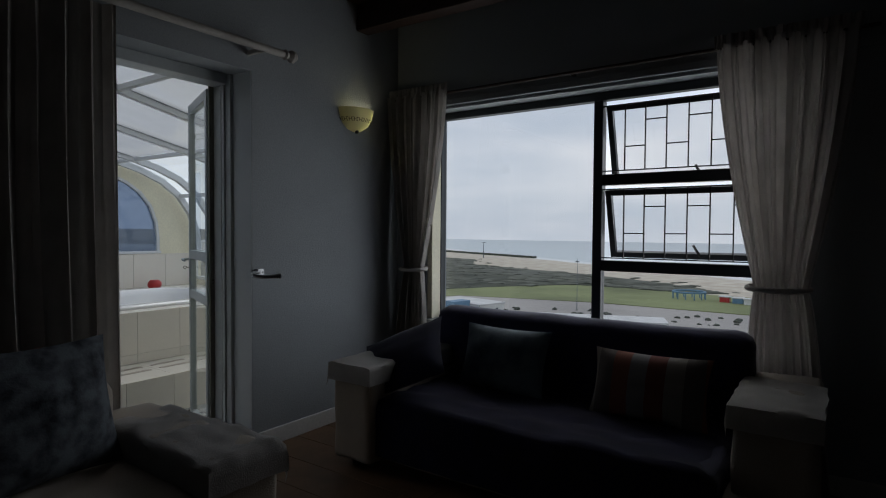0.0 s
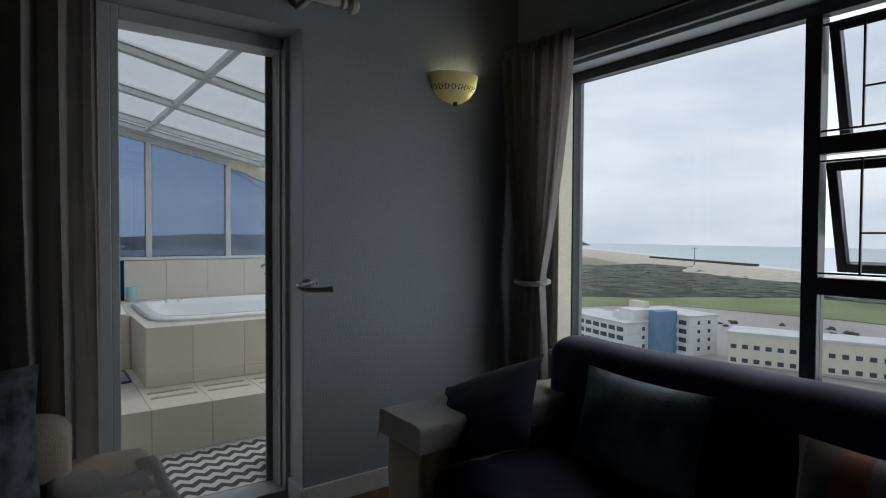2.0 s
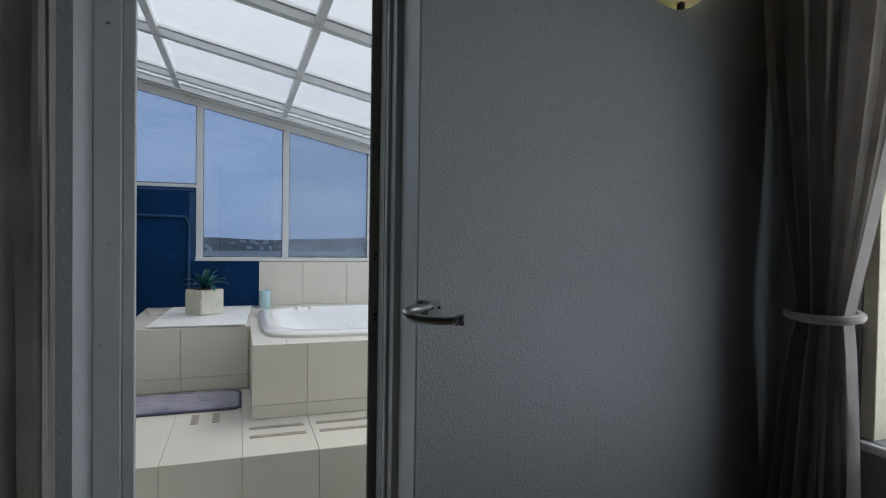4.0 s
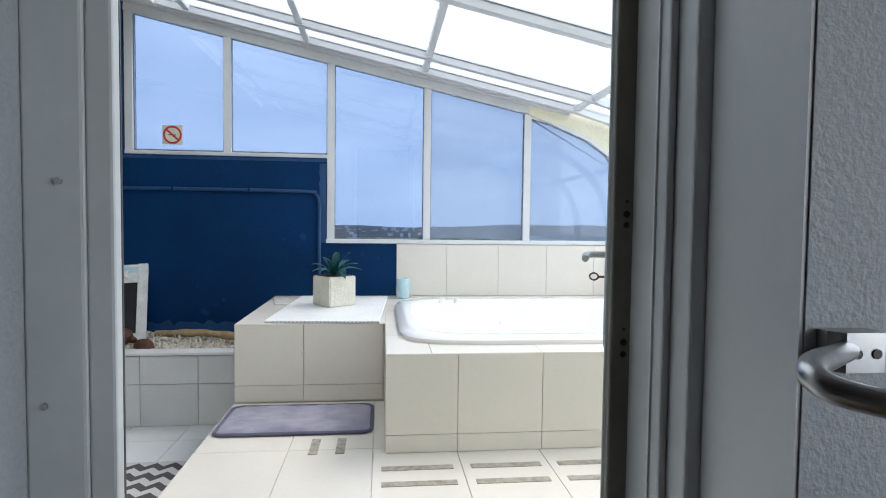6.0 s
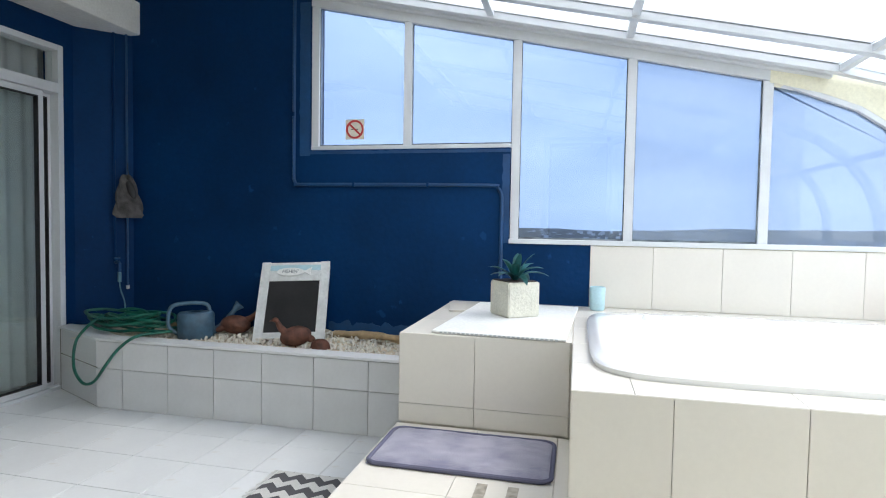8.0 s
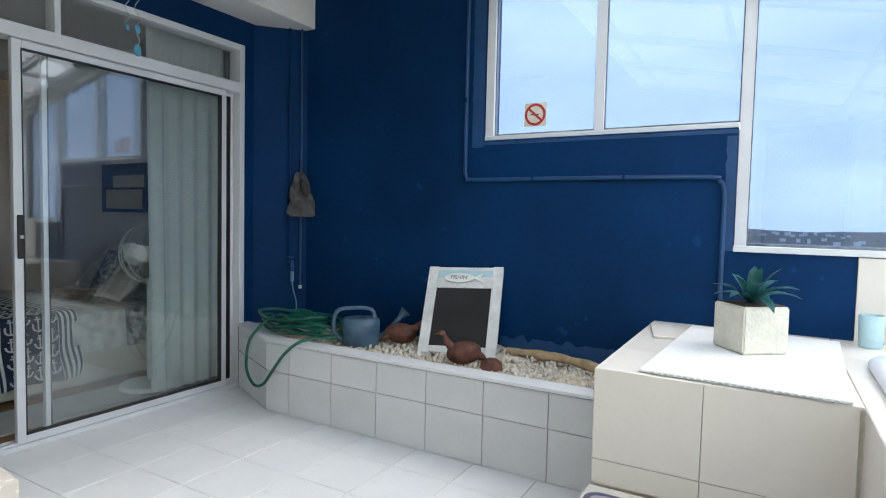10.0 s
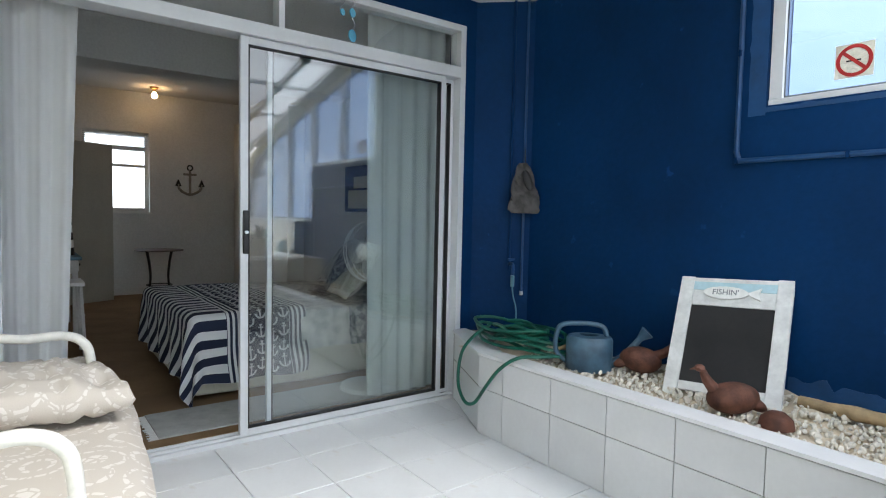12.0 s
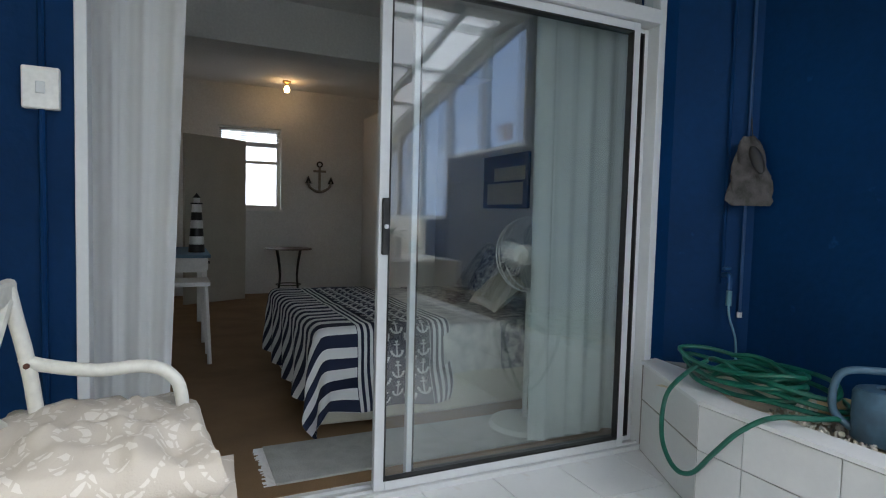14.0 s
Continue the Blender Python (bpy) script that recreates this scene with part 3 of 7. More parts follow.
# ---- the sea window with its opening lights and burglar bars ----
def frame_bars(x0, x1, z0, z1, y0, y1, w, bevel=0.004):
    return boxes((x0, x0 + w, y0, y1, z0, z1), (x1 - w, x1, y0, y1, z0, z1), (x0 + w, x1 - w, y0, y1, z1 - w, z1), (x0 + w, x1 - w, y0, y1, z0, z0 + w), bevel=bevel)


def sea_window():
    w = tagged(new("window_1"), "wide aluminium sea window, coloured dark as if backlit, two top-hung lights open", "window", kind="structure")
    y0, y1 = 3.92, 3.98
    # frame and mullion coloured dark to stand in for their backlit look
    part("window_frame", frame_bars(WIN[0], WIN[1], WIN[2], WIN[3], y0, y1, 0.05), "alu_dark", w)
    part("mullion", boxes((-0.715, -0.655, y0 - 0.004, y1 + 0.004, WIN[2] + 0.05, WIN[3] - 0.05), bevel=0.004), "alu_dark", w)
    for z in (1.70, 1.16):
        part("transom", boxes((-0.655, WIN[1] - 0.05, y0 - 0.002, y1 + 0.002, z - 0.034, z + 0.034), bevel=0.004), "alu_dark", w)
    for a, b, lo, hi in ((WIN[0] + 0.05, -0.715, WIN[2] + 0.05, WIN[3] - 0.05), (-0.655, WIN[1] - 0.05, WIN[2] + 0.05, 1.126)):
        p = part("pane", sheet(boxes((a, b, 3.947, 3.953, lo, hi))), "glass_grey", w)
        p.visible_shadow = False
    for top, bottom in ((2.17, 1.672), (1.64, 1.195)):
        h = top - bottom
        sash = part("opening_light", frame_bars(-0.645, WIN[1] - 0.06, -h, 0.0, -0.02, 0.02, 0.036), "alu_dark", w)
        p = part("pane", sheet(boxes((-0.609, WIN[1] - 0.096, -0.003, 0.003, -h + 0.036, -0.036))), "glass_grey", sash)
        p.visible_shadow = False
        part("stay", tube([(-0.1, -0.02, -h + 0.02), (-0.13, -0.05, -h + 0.10)], 0.008), "black", sash)
        sash.matrix_basis = pose(0, 3.96, top, 17, 0, 0)
    part("jamb_lining", boxes((WIN[0] + 0.001, WIN[0] + 0.045, YN + 0.01, 3.918, WIN[2] + 0.002, WIN[3] - 0.002), bevel=0.003), "cream_paint", w, "cream painted lining")
    part("window_sill", boxes((WIN[0], WIN[1], YN - 0.02, 3.92, WIN[2] - 0.03, WIN[2] - 0.002), bevel=0.006), "white_paint", w)
    for lo, hi in ((1.755, 2.16), (1.21, 1.64)):
        bars = boxes(bevel=0)
        n = 8
        xs = [-0.52 + i * 0.123 for i in range(n)]
        for x in xs:
            add_box(bars, x - 0.0035, x + 0.0035, 3.926, 3.936, lo, hi)
        add_box(bars, -0.655, WIN[1] - 0.05, 3.926, 3.936, lo - 0.0035, lo + 0.0035)
        add_box(bars, -0.655, WIN[1] - 0.05, 3.926, 3.936, hi - 0.0035, hi + 0.0035)
        for i in range(n - 1):
            for z in ((lo + 0.36 * (hi - lo),) if i % 2 == 0 else (lo + 0.74 * (hi - lo),)):
                add_box(bars, xs[i], xs[i + 1], 3.926, 3.936, z - 0.0035, z + 0.0035)
        part("burglar_bars", bars, "black", w, "black steel burglar bars")
    return w


sea_window()
# timber pelmet board over the window, with the curtain rail
structure("trim_window_head", boxes((WIN[0] - 0.25, WIN[1] + 0.35, YN - 0.03, YN, 2.27, 2.315), bevel=0.006), "plaster_grey", "grey painted rail board above the sea window", "trim")


# ---- the sunroom: shell ----
XW, YS, XE = -5.93, -1.43, -2.54        # window wall, sliding-door wall, lounge side


def roof_z(y):
    return 2.775 - 0.215 * (y - 0.34)


ROOF = [(0.52, roof_z(0.52)), (3.45, roof_z(3.45)), (3.72, 2.03), (3.97, 1.92), (4.18, 1.76), (4.32, 1.56), (4.40, 1.34), (4.42, 1.12)]
ARCH = [(3.15, 2.055), (3.42, 1.985), (3.62, 1.905), (3.78, 1.795), (3.90, 1.64), (3.965, 1.46), (3.985, 1.26), (3.985, 1.10)]


def blue_wall():
    """The window wall: painted blue on the inside, tiled by the bath, its openings cut through."""
    top = lambda y: min(roof_z(y), 9)
    bm = bmesh.new()
    def prism(pts):
        b2 = extruded(pts, "x", XW - 0.22, XW)
        me = bpy.data.meshes.new("tmp")
        b2.to_mesh(me)
        b2.free()
        bm.from_mesh(me)
        bpy.data.meshes.remove(me)
    prism([(-1.8, 0), (0.27, 0), (0.27, top(0.27)), (-1.8, top(-1.8))])
    prism([(0.27, 0), (1.66, 0), (1.66, 1.70), (0.27, 1.70)])
    prism([(1.66, 0), (2.17, 0), (2.17, 1.09), (1.66, 1.09)])
    ob = structure("wall_sunroom_blue", bm, "blue_paint", "deep blue painted wall below and beside the sunroom windows", "wall")
    structure("wall_bath_end", extruded([(2.17, 0), (4.50, 0), (4.50, 1.085), (2.17, 1.085)], "x", XW - 0.22, XW), "cream_paint", "cream wall behind the bath", "wall")
    outer = [p for p in ROOF[1:]] + [(4.42, 1.085)]
    pts = [(3.15, roof_z(3.15))] + outer + [(3.985, 1.085)] + ARCH[::-1]
    structure("wall_arch", extruded(pts, "x", XW - 0.14, XW - 0.01), "cream_paint", "cream painted arched end wall around the curved window", "wall")
    return ob


blue_wall()


def strip_along(points, half, x0, x1, single=False):
    """A flat bar of constant depth that follows a line in y and z."""
    bm = bmesh.new()
    up, low = [], []
    for i, p in enumerate(points):
        a, b = points[max(i - 1, 0)], points[min(i + 1, len(points) - 1)]
        d = Vector((b[0] - a[0], b[1] - a[1])).normalized()
        n = Vector((-d.y, d.x)) * half
        up.append((p[0] + n.x, p[1] + n.y))
        low.append((p[0] - n.x, p[1] - n.y))
    rows = []
    for x in (x0, x1):
        rows.append(([bm.verts.new((x, *q)) for q in up], [bm.verts.new((x, *q)) for q in low]))
    (u0, l0), (u1, l1) = rows
    for i in range(len(points) - 1):
        bm.faces.new((u0[i], u0[i + 1], u1[i + 1], u1[i]))
        if not single:
            bm.faces.new((l0[i], l1[i], l1[i + 1], l0[i + 1]))
        bm.faces.new((u0[i], l0[i], l0[i + 1], u0[i + 1]))
        bm.faces.new((u1[i], u1[i + 1], l1[i + 1], l1[i]))
    bm.faces.new((u0[0], u1[0], l1[0], l0[0]))
    bm.faces.new((u0[-1], l0[-1], l1[-1], u1[-1]))
    bmesh.ops.recalc_face_normals(bm, faces=bm.faces)
    return bm


M["mould"] = material("mould", (0.20, 0.23, 0.25), 0.9, second=(0.05, 0.06, 0.07), scale=14)


def side_windows():
    w = tagged(new("window_2"), "white aluminium windows of blue-tinted glass under the sloping roof", "window", kind="structure")
    f0, f1 = XW - 0.075, XW - 0.012
    head = lambda y: roof_z(y) - 0.075
    part("window_sill", boxes((f0, f1, 0.27, 1.66, 1.70, 1.728), bevel=0.004), "alu_white", w)
    part("window_sill", boxes((f0, XW + 0.015, 1.66, 3.99, 1.088, 1.118), bevel=0.004), "alu_white", w)
    part("window_frame", strip_along([(0.27, head(0.27)), (3.15, head(3.15))] + ARCH[1:], 0.028, f0, f1), "alu_white", w)
    for y, lo in ((0.30, 1.728), (0.965, 1.728), (1.69, 1.118), (2.39, 1.118), (3.145, 1.118)):
        part("mullion", extruded([(y - 0.026, lo), (y + 0.026, lo), (y + 0.026, head(y) - 0.03), (y - 0.026, head(y) - 0.03)], "x", f0 + 0.003, f1 - 0.003), "alu_white", w)
    edges = [(0.326, 0.939, 1.728), (0.991, 1.664, 1.728), (1.716, 2.364, 1.118), (2.416, 3.119, 1.118)]
    for a, b, lo in edges:
        part("mould_line", boxes((XW - 0.0395, XW - 0.036, a, b, lo, lo + 0.011), (XW - 0.0395, XW - 0.036, b - 0.007, b, lo + 0.011, head(b) - 0.03), (XW - 0.0395, XW - 0.036, a, a + 0.005, lo + 0.011, head(a) - 0.04)), "mould", w, "dark mouldy glazing seal")
        p = part("pane", sheet(extruded([(a, lo), (b, lo), (b, head(b) - 0.02), (a, head(a) - 0.02)], "x", XW - 0.046, XW - 0.040)), "glass_mist" if a > 2.4 else "glass_blue", w)
        p.visible_shadow = False
    p = part("pane", sheet(extruded([(3.171, 1.118), (3.97, 1.118)] + [(y - 0.01, z - 0.01) for y, z in ARCH[::-1]][1:] + [(3.171, 2.04)], "x", XW - 0.046, XW - 0.040)), "glass_mist", w)
    p.visible_shadow = False
    return w


side_windows()


def glass_roof():
    r = tagged(new("glass_roof"), "curved glazed lean-to roof of white aluminium and milky panes", "roof", kind="structure")
    for x in (-5.86, -5.50, -4.50, -3.53, -2.58):
        part("rafter", strip_along([(y, z + 0.0) for y, z in ROOF], 0.032, x - 0.028, x + 0.028), "alu_white", r)
    part("wall_plate", extruded([(0.27, roof_z(0.27) - 0.046), (3.45, roof_z(3.45) - 0.046), (3.45, roof_z(3.45) + 0.004), (0.27, roof_z(0.27) + 0.004)], "x", XW - 0.09, -5.89), "alu_white", r)
    for y in (0.73, 1.53, 2.36, 3.48):
        part("purlin", boxes((-5.83, XE, y - 0.02, y + 0.02, roof_z(y) - 0.022, roof_z(y) + 0.012)), "alu_white", r)
    for y, z in ((4.18, 1.76), (4.42, 1.10)):
        part("purlin", boxes((-5.83, XE, y - 0.02, y + 0.02, z - 0.02, z + 0.02)), "alu_white", r)
    xs = (-5.83, -5.53, -4.53, -3.56, -2.61)
    for a, b in ((-5.832, -5.528), (-5.472, -4.528), (-4.472, -3.558), (-3.502, -2.608)):
        for line, mat in ((ROOF[:2], "glass_roof"), (ROOF[1:], "glass_clear")):
            p = part("pane", strip_along([(y, z + 0.01) for y, z in line], 0.004, a, b, single=True), mat, r)
            p.visible_shadow = False
    return r


glass_roof()
structure("wall_sunroom_east", wall_with_holes("y", -1.43, 4.5, 0, 3.2, XE - 0.02, XE - 0.0, [DOOR]), "cream_paint", "cream painted house wall inside the sunroom", "wall")
structure("wall_sunroom_north", boxes((XW - 0.14, XE, 4.36, 4.50, 0, 0.76)), "cream_paint", "low cream wall under the curved glazing", "wall")


def low_north_glazing():
    w = tagged(new("window_3"), "low white framed glazing behind the bath", "window", kind="structure")
    part("window_frame", frame_bars(XW, XE, 0.762, 1.09, 4.39, 4.44, 0.04), "alu_white", w)
    for x in (-5.5, -4.5, -3.53):
        part("mullion", boxes((x - 0.02, x + 0.02, 4.392, 4.438, 0.802, 1.05)), "alu_white", w)
    p = part("pane", sheet(boxes((XW + 0.04, XE - 0.04, 4.412, 4.418, 0.80, 1.05))), "glass_clear", w)
    p.visible_shadow = False


low_north_glazing()
SD = (-5.572, -3.165, 0.0, 2.39)          # opening of the sliding door and its fanlight
structure("wall_sliding_door", wall_with_holes("x", -6.3, XE - 0.02, 0, 3.15, YS - 0.16, YS, [SD]), "blue_paint", "deep blue painted wall around the sliding door", "wall")
structure("wall_corner_blue", extruded([(-5.66, YS), (-5.93, -1.17), (-5.93, YS)], "z", 0, 3.12), "blue_paint", "deep blue chamfered corner beside the sliding door", "wall")
structure("ceiling_sunroom", extruded([(YS - 0.16, roof_z(YS - 0.16) - 0.04), (0.52, roof_z(0.52) - 0.04), (0.52, roof_z(0.52) + 0.05), (YS - 0.16, roof_z(YS - 0.16) + 0.05)], "x", XW - 0.22, XE), "white_paint", "white boarded part of the sloping sunroom ceiling", "ceiling")
structure("beam_white", boxes((XW, XE - 0.02, YS, -1.10, 2.56, 2.80), bevel=0.008), "white_paint", "white painted beam above the sliding door", "beam")
structure("floor_sunroom", boxes((XW, XE + 0.22, -1.6, 4.4, -0.10, -0.009)), "grout", "white glazed tile floor of the sunroom", "floor")
structure("threshold", boxes((-2.54, -2.385, DOOR[0], DOOR[1], -0.008, 0.108), bevel=0.004), "alu_grey", "raised grey aluminium sill of the doorway", "threshold")


# ---- sliding door ----
def sliding_door():
    d = tagged(new("door_1"), "white aluminium sliding door standing half open, with a fanlight", "door", kind="structure")
    y0, y1 = YS - 0.10, YS + 0.01
    x0, x1 = SD[0], SD[1]
    part("door_frame", boxes((x0, x0 + 0.042, y0, y1, 0, 2.39), (x1 - 0.035, x1, y0, y1, 0, 2.39), (x0 + 0.042, x1 - 0.035, y0, y1, 2.35, 2.39), bevel=0.003), "alu_white", d)
    part("transom", boxes((x0 + 0.042, x1 - 0.035, y0, y1 + 0.012, 2.057, 2.125), bevel=0.003), "alu_white", d)
    part("door_track", boxes((x0 + 0.042, x1 - 0.035, y0, y1, 0.0, 0.022), (x0 + 0.042, x1 - 0.035, y1 - 0.03, y1 - 0.024, 0.022, 0.034), (x0 + 0.042, x1 - 0.035, y0 + 0.03, y0 + 0.036, 0.022, 0.034)), "alu_white", d)
    for x in (-4.36,):
        part("mullion", boxes((x - 0.015, x + 0.015, y0 + 0.02, y1, 2.125, 2.35)), "alu_white", d)
    for a, b in ((x0 + 0.042, -4.375), (-4.345, x1 - 0.035)):
        p = part("pane", sheet(boxes((a, b, YS - 0.045, YS - 0.039, 2.125, 2.35))), "glass_door", d, "fanlight pane")
        p.visible_shadow = False
    # outer sliding leaf, pushed over the fixed inner leaf
    for name, a, b, y, w in (("sliding_leaf", -5.43, -4.155, YS - 0.022, 0.045), ("fixed_leaf", -5.53, -4.312, YS - 0.075, 0.03)):
        leaf = part(name, frame_bars(a, b, 0.024, 2.055, y - 0.016, y + 0.016, w, bevel=0.003), "alu_white", d)
        p = part("pane", sheet(boxes((a + w, b - w, y - 0.003, y + 0.003, 0.024 + w, 2.055 - w))), "glass_door", leaf)
        p.visible_shadow = False
        part("gasket", frame_bars(a + w - 0.006, b - w + 0.006, 0.024 + w - 0.006, 2.055 - w + 0.006, y - 0.0165, y + 0.0175, 0.007, bevel=0), "black", leaf, "black rubber gasket")
        if name == "sliding_leaf":
            part("handle", boxes((b - 0.040, b - 0.010, y + 0.016, y + 0.034, 0.97, 1.19), bevel=0.006), "black", leaf, "black door handle")
            part("lock", tube([(b - 0.025, y + 0.034, 1.08), (b - 0.025, y + 0.040, 1.08)], 0.009, 12), "chrome", leaf)


sliding_door()


# ---- doorway between lounge and sunroom, with its glazed door ----
M["alu_leaf"] = material("alu_leaf", (0.42, 0.46, 0.48), 0.4, var=0.05, scale=5, grain_mix=0.1)


def glazed_door():
    d = tagged(new("door_2"), "grey aluminium glazed door standing open into the sunroom", "door", kind="structure")
    xa, xb = -2.535, -2.40
    foot, head = 0.108, 2.225
    part("door_frame", boxes((xa, -2.44, DOOR[0], 1.668, foot, DOOR[3]), (-2.44, xb, DOOR[0], 1.722, foot, DOOR[3]), (-2.425, xb - 0.004, 1.722, 1.753, foot, DOOR[3]), (xa, xb - 0.004, 1.753, 2.434, head, DOOR[3]),
                             (xa, -2.43, 2.434, 2.446, foot, DOOR[3]), (xa, -2.385, 2.446, DOOR[1], foot, DOOR[3]), bevel=0.004), "alu_grey", d)
    part("lock_post", boxes((-2.545, -2.53, 2.404, 2.446, foot, DOOR[3]), bevel=0.003), "alu_brown", d, "dull brownish frame post with screw holes")
    # reveal lining, coloured lighter than the plaster beside it
    part("jamb_lining", boxes((-2.384, XL - 0.002, DOOR[1] - 0.005, DOOR[1] - 0.0005, FL + 0.101, DOOR[3])), "jamb_paint", d, "smooth pale door reveal")
    part("door_stop", boxes((-2.428, -2.4245, 1.730, 1.7525, foot, head)), "alu_dark", d)
    leaf = part("door_leaf", boxes((0, 0.05, -0.02, 0.02, 0.02, 2.22), (0.56, 0.61, -0.02, 0.02, 0.02, 2.22), (0.05, 0.56, -0.02, 0.02, 2.16, 2.22), (0.05, 0.56, -0.02, 0.02, 0.02, 0.12),
                                   (0.05, 0.56, -0.02, 0.02, 0.90, 0.96), (0.05, 0.56, -0.02, 0.02, 1.17, 1.23), bevel=0.004), "alu_leaf", d)
    for lo, hi in ((0.12, 0.90), (0.96, 1.17), (1.23, 2.16)):
        p = part("pane", sheet(boxes((0.05, 0.56, -0.003, 0.003, lo, hi))), "glass_door", leaf)
        p.visible_shadow = False
    part("lock_plate", boxes((0.570, 0.600, -0.023, 0.023, 0.93, 1.20), bevel=0.003), "alu_grey", leaf)
    part("lever", tube(smooth_path([(0.585, 0.020, 1.165), (0.585, 0.050, 1.165), (0.572, 0.066, 1.165), (0.535, 0.070, 1.163), (0.475, 0.068, 1.160)], 5), 0.0085, 10), "alu_leaf", leaf, "grey lever handle", smooth=True)
    key = tube([(0.585, 0.022, 1.108), (0.585, 0.038, 1.108)], 0.003)
    part("key", key, "key_bronze", leaf)
    ring = tube([(0.585, 0.049 + 0.011 * math.cos(a), 1.108 + 0.009 * math.sin(a)) for a in (k * math.pi / 6 for k in range(12))], 0.0024, 6, closed=True)
    part("key_bow", ring, "key_bronze", leaf)
    leaf.matrix_basis = pose(-2.570, 2.432, 0, 0, 0, 158.0)
    for z in (0.35, 1.95):
        part("hinge", tube([(-2.552, 2.430, z), (-2.552, 2.430, z + 0.09)], 0.007, 10), "alu_grey", d)
    part("rebate", boxes((-2.46, -2.456, 2.431, 2.434, foot, head)), "alu_white", d)
    for z, r in ((1.046, 0.0046), (1.064, 0.0052), (1.084, 0.0022), (1.241, 0.0046), (1.257, 0.0052), (1.276, 0.0022)):
        part("screw", tube([(-2.5302, 2.424, z), (-2.5288, 2.424, z)], r, 12), "rust_hole", d, "rusty screw hole")
    for y, z in ((1.676, 1.024), (1.695, 1.283), (1.68, 0.45), (1.69, 1.85)):
        part("screw", tube([(-2.4, y, z), (-2.3975, y, z)], 0.0045, 10), "chrome", d)


M["jamb_paint"] = material("jamb_paint", (0.62, 0.65, 0.67), 0.4, var=0.05, scale=3, grain_mix=0.08)
M["alu_brown"] = material("alu_brown", (0.21, 0.20, 0.17), 0.55, var=0.1, scale=9)
M["rust_hole"] = material("rust_hole", (0.05, 0.035, 0.02), 0.8, var=0.2, scale=60)
M["key_bronze"] = material("key_bronze", (0.10, 0.075, 0.05), 0.4, metal=0.7, var=0.1, scale=40)
glazed_door()


# ---- sunroom: tiled step, bath surround and planter ----
MESHES = {}


def tile_mesh(w, h, t, mat):
    """A tile with slightly eased edges, w by h by t, lying in x and y; shared between tiles alike."""
    k = (round(w, 3), round(h, 3), t, mat)
    if k not in MESHES:
        bm = bmesh.new()
        e = 0.0012
        low = [bm.verts.new((x, y, 0)) for x, y in ((-w / 2, -h / 2), (w / 2, -h / 2), (w / 2, h / 2), (-w / 2, h / 2))]
        mid = [bm.verts.new((v.co.x, v.co.y, t - e)) for v in low]
        top = [bm.verts.new((v.co.x - math.copysign(e, v.co.x), v.co.y - math.copysign(e, v.co.y), t)) for v in low]
        bm.faces.new(top)
        for a, b in ((low, mid), (mid, top)):
            for i in range(4):
                bm.faces.new((a[i], a[(i + 1) % 4], b[(i + 1) % 4], b[i]))
        me = bpy.data.meshes.new("tile")
        bm.to_mesh(me)
        bm.free()
        me.materials.append(M[mat])
        MESHES[k] = me
    return MESHES[k]


TILES = []      # laid at the end of the file


def lay(parent, face, at, us, vs, mat, t=0.009, gap=None, keep=None):
    """Notes tiles on a face ('z+', 'x+', 'y-', 'y+') at the coordinate at, between the joint lines us and vs."""
    gap = gap or (0.0022 if mat == "tile_cream" else 0.0035)
    for u0, u1 in zip(us, us[1:]):
        for v0, v1 in zip(vs, vs[1:]):
            if keep is None or keep((u0 + u1) / 2, (v0 + v1) / 2):
                TILES.append((parent, face, at, u0, u1, v0, v1, mat, t, gap))


floor_s = bpy.data.objects["floor_sunroom"]
fx = [-5.93 + 0.0] + [-5.695 + 0.335 * i for i in range(10)] + [-2.345]
fy = [-1.60, -1.425] + [-1.09 + 0.335 * i for i in range(14)]
lay(floor_s, "z+", -0.009, fx, fy, "tile_white", keep=lambda x, y: x > (-5.3 if y > -0.8 else -5.6) and not (x < -3.62 and y > 1.35) and y < 3.6 and not (x > -2.56 and not 1.645 < y < 2.5))
# planter
PZ = 0.430
planter = tagged(new("planter"), "white tiled raised planter box along the blue wall", "planter", kind="structure")
part("wall", extruded([(-5.27, 1.30), (-5.27, -0.865), (-5.53, -1.43), (-5.66, -1.43), (-5.93, -1.17), (-5.82, -1.10), (-5.62, -1.24), (-5.385, -0.82), (-5.385, 1.30)], "z", 0, PZ), "grout", planter)
py = [-0.862, -0.67, -0.34, -0.02, 0.30, 0.63, 0.965, 1.298]
lay(planter, "x+", -5.27, py, [0.0, 0.255, PZ - 0.002], "tile_grey")
side = turned(boxes((0.004, 0.60, -0.010, -0.001, 0.004, 0.25), (0.004, 0.60, -0.010, -0.001, 0.258, PZ - 0.004), bevel=0.002), pose(-5.268, -0.868, 0, 0, 0, 245.3))
part("side_tiles", side, "tile_grey", planter)
part("rim", extruded([(-5.255, 1.30), (-5.255, -0.868), (-5.515, -1.43), (-5.62, -1.43), (-5.59, -1.22), (-5.375, -0.80), (-5.375, 1.30)], "z", PZ + 0.001, PZ + 0.016), "tile_white", planter, "glazed white rim tiles")


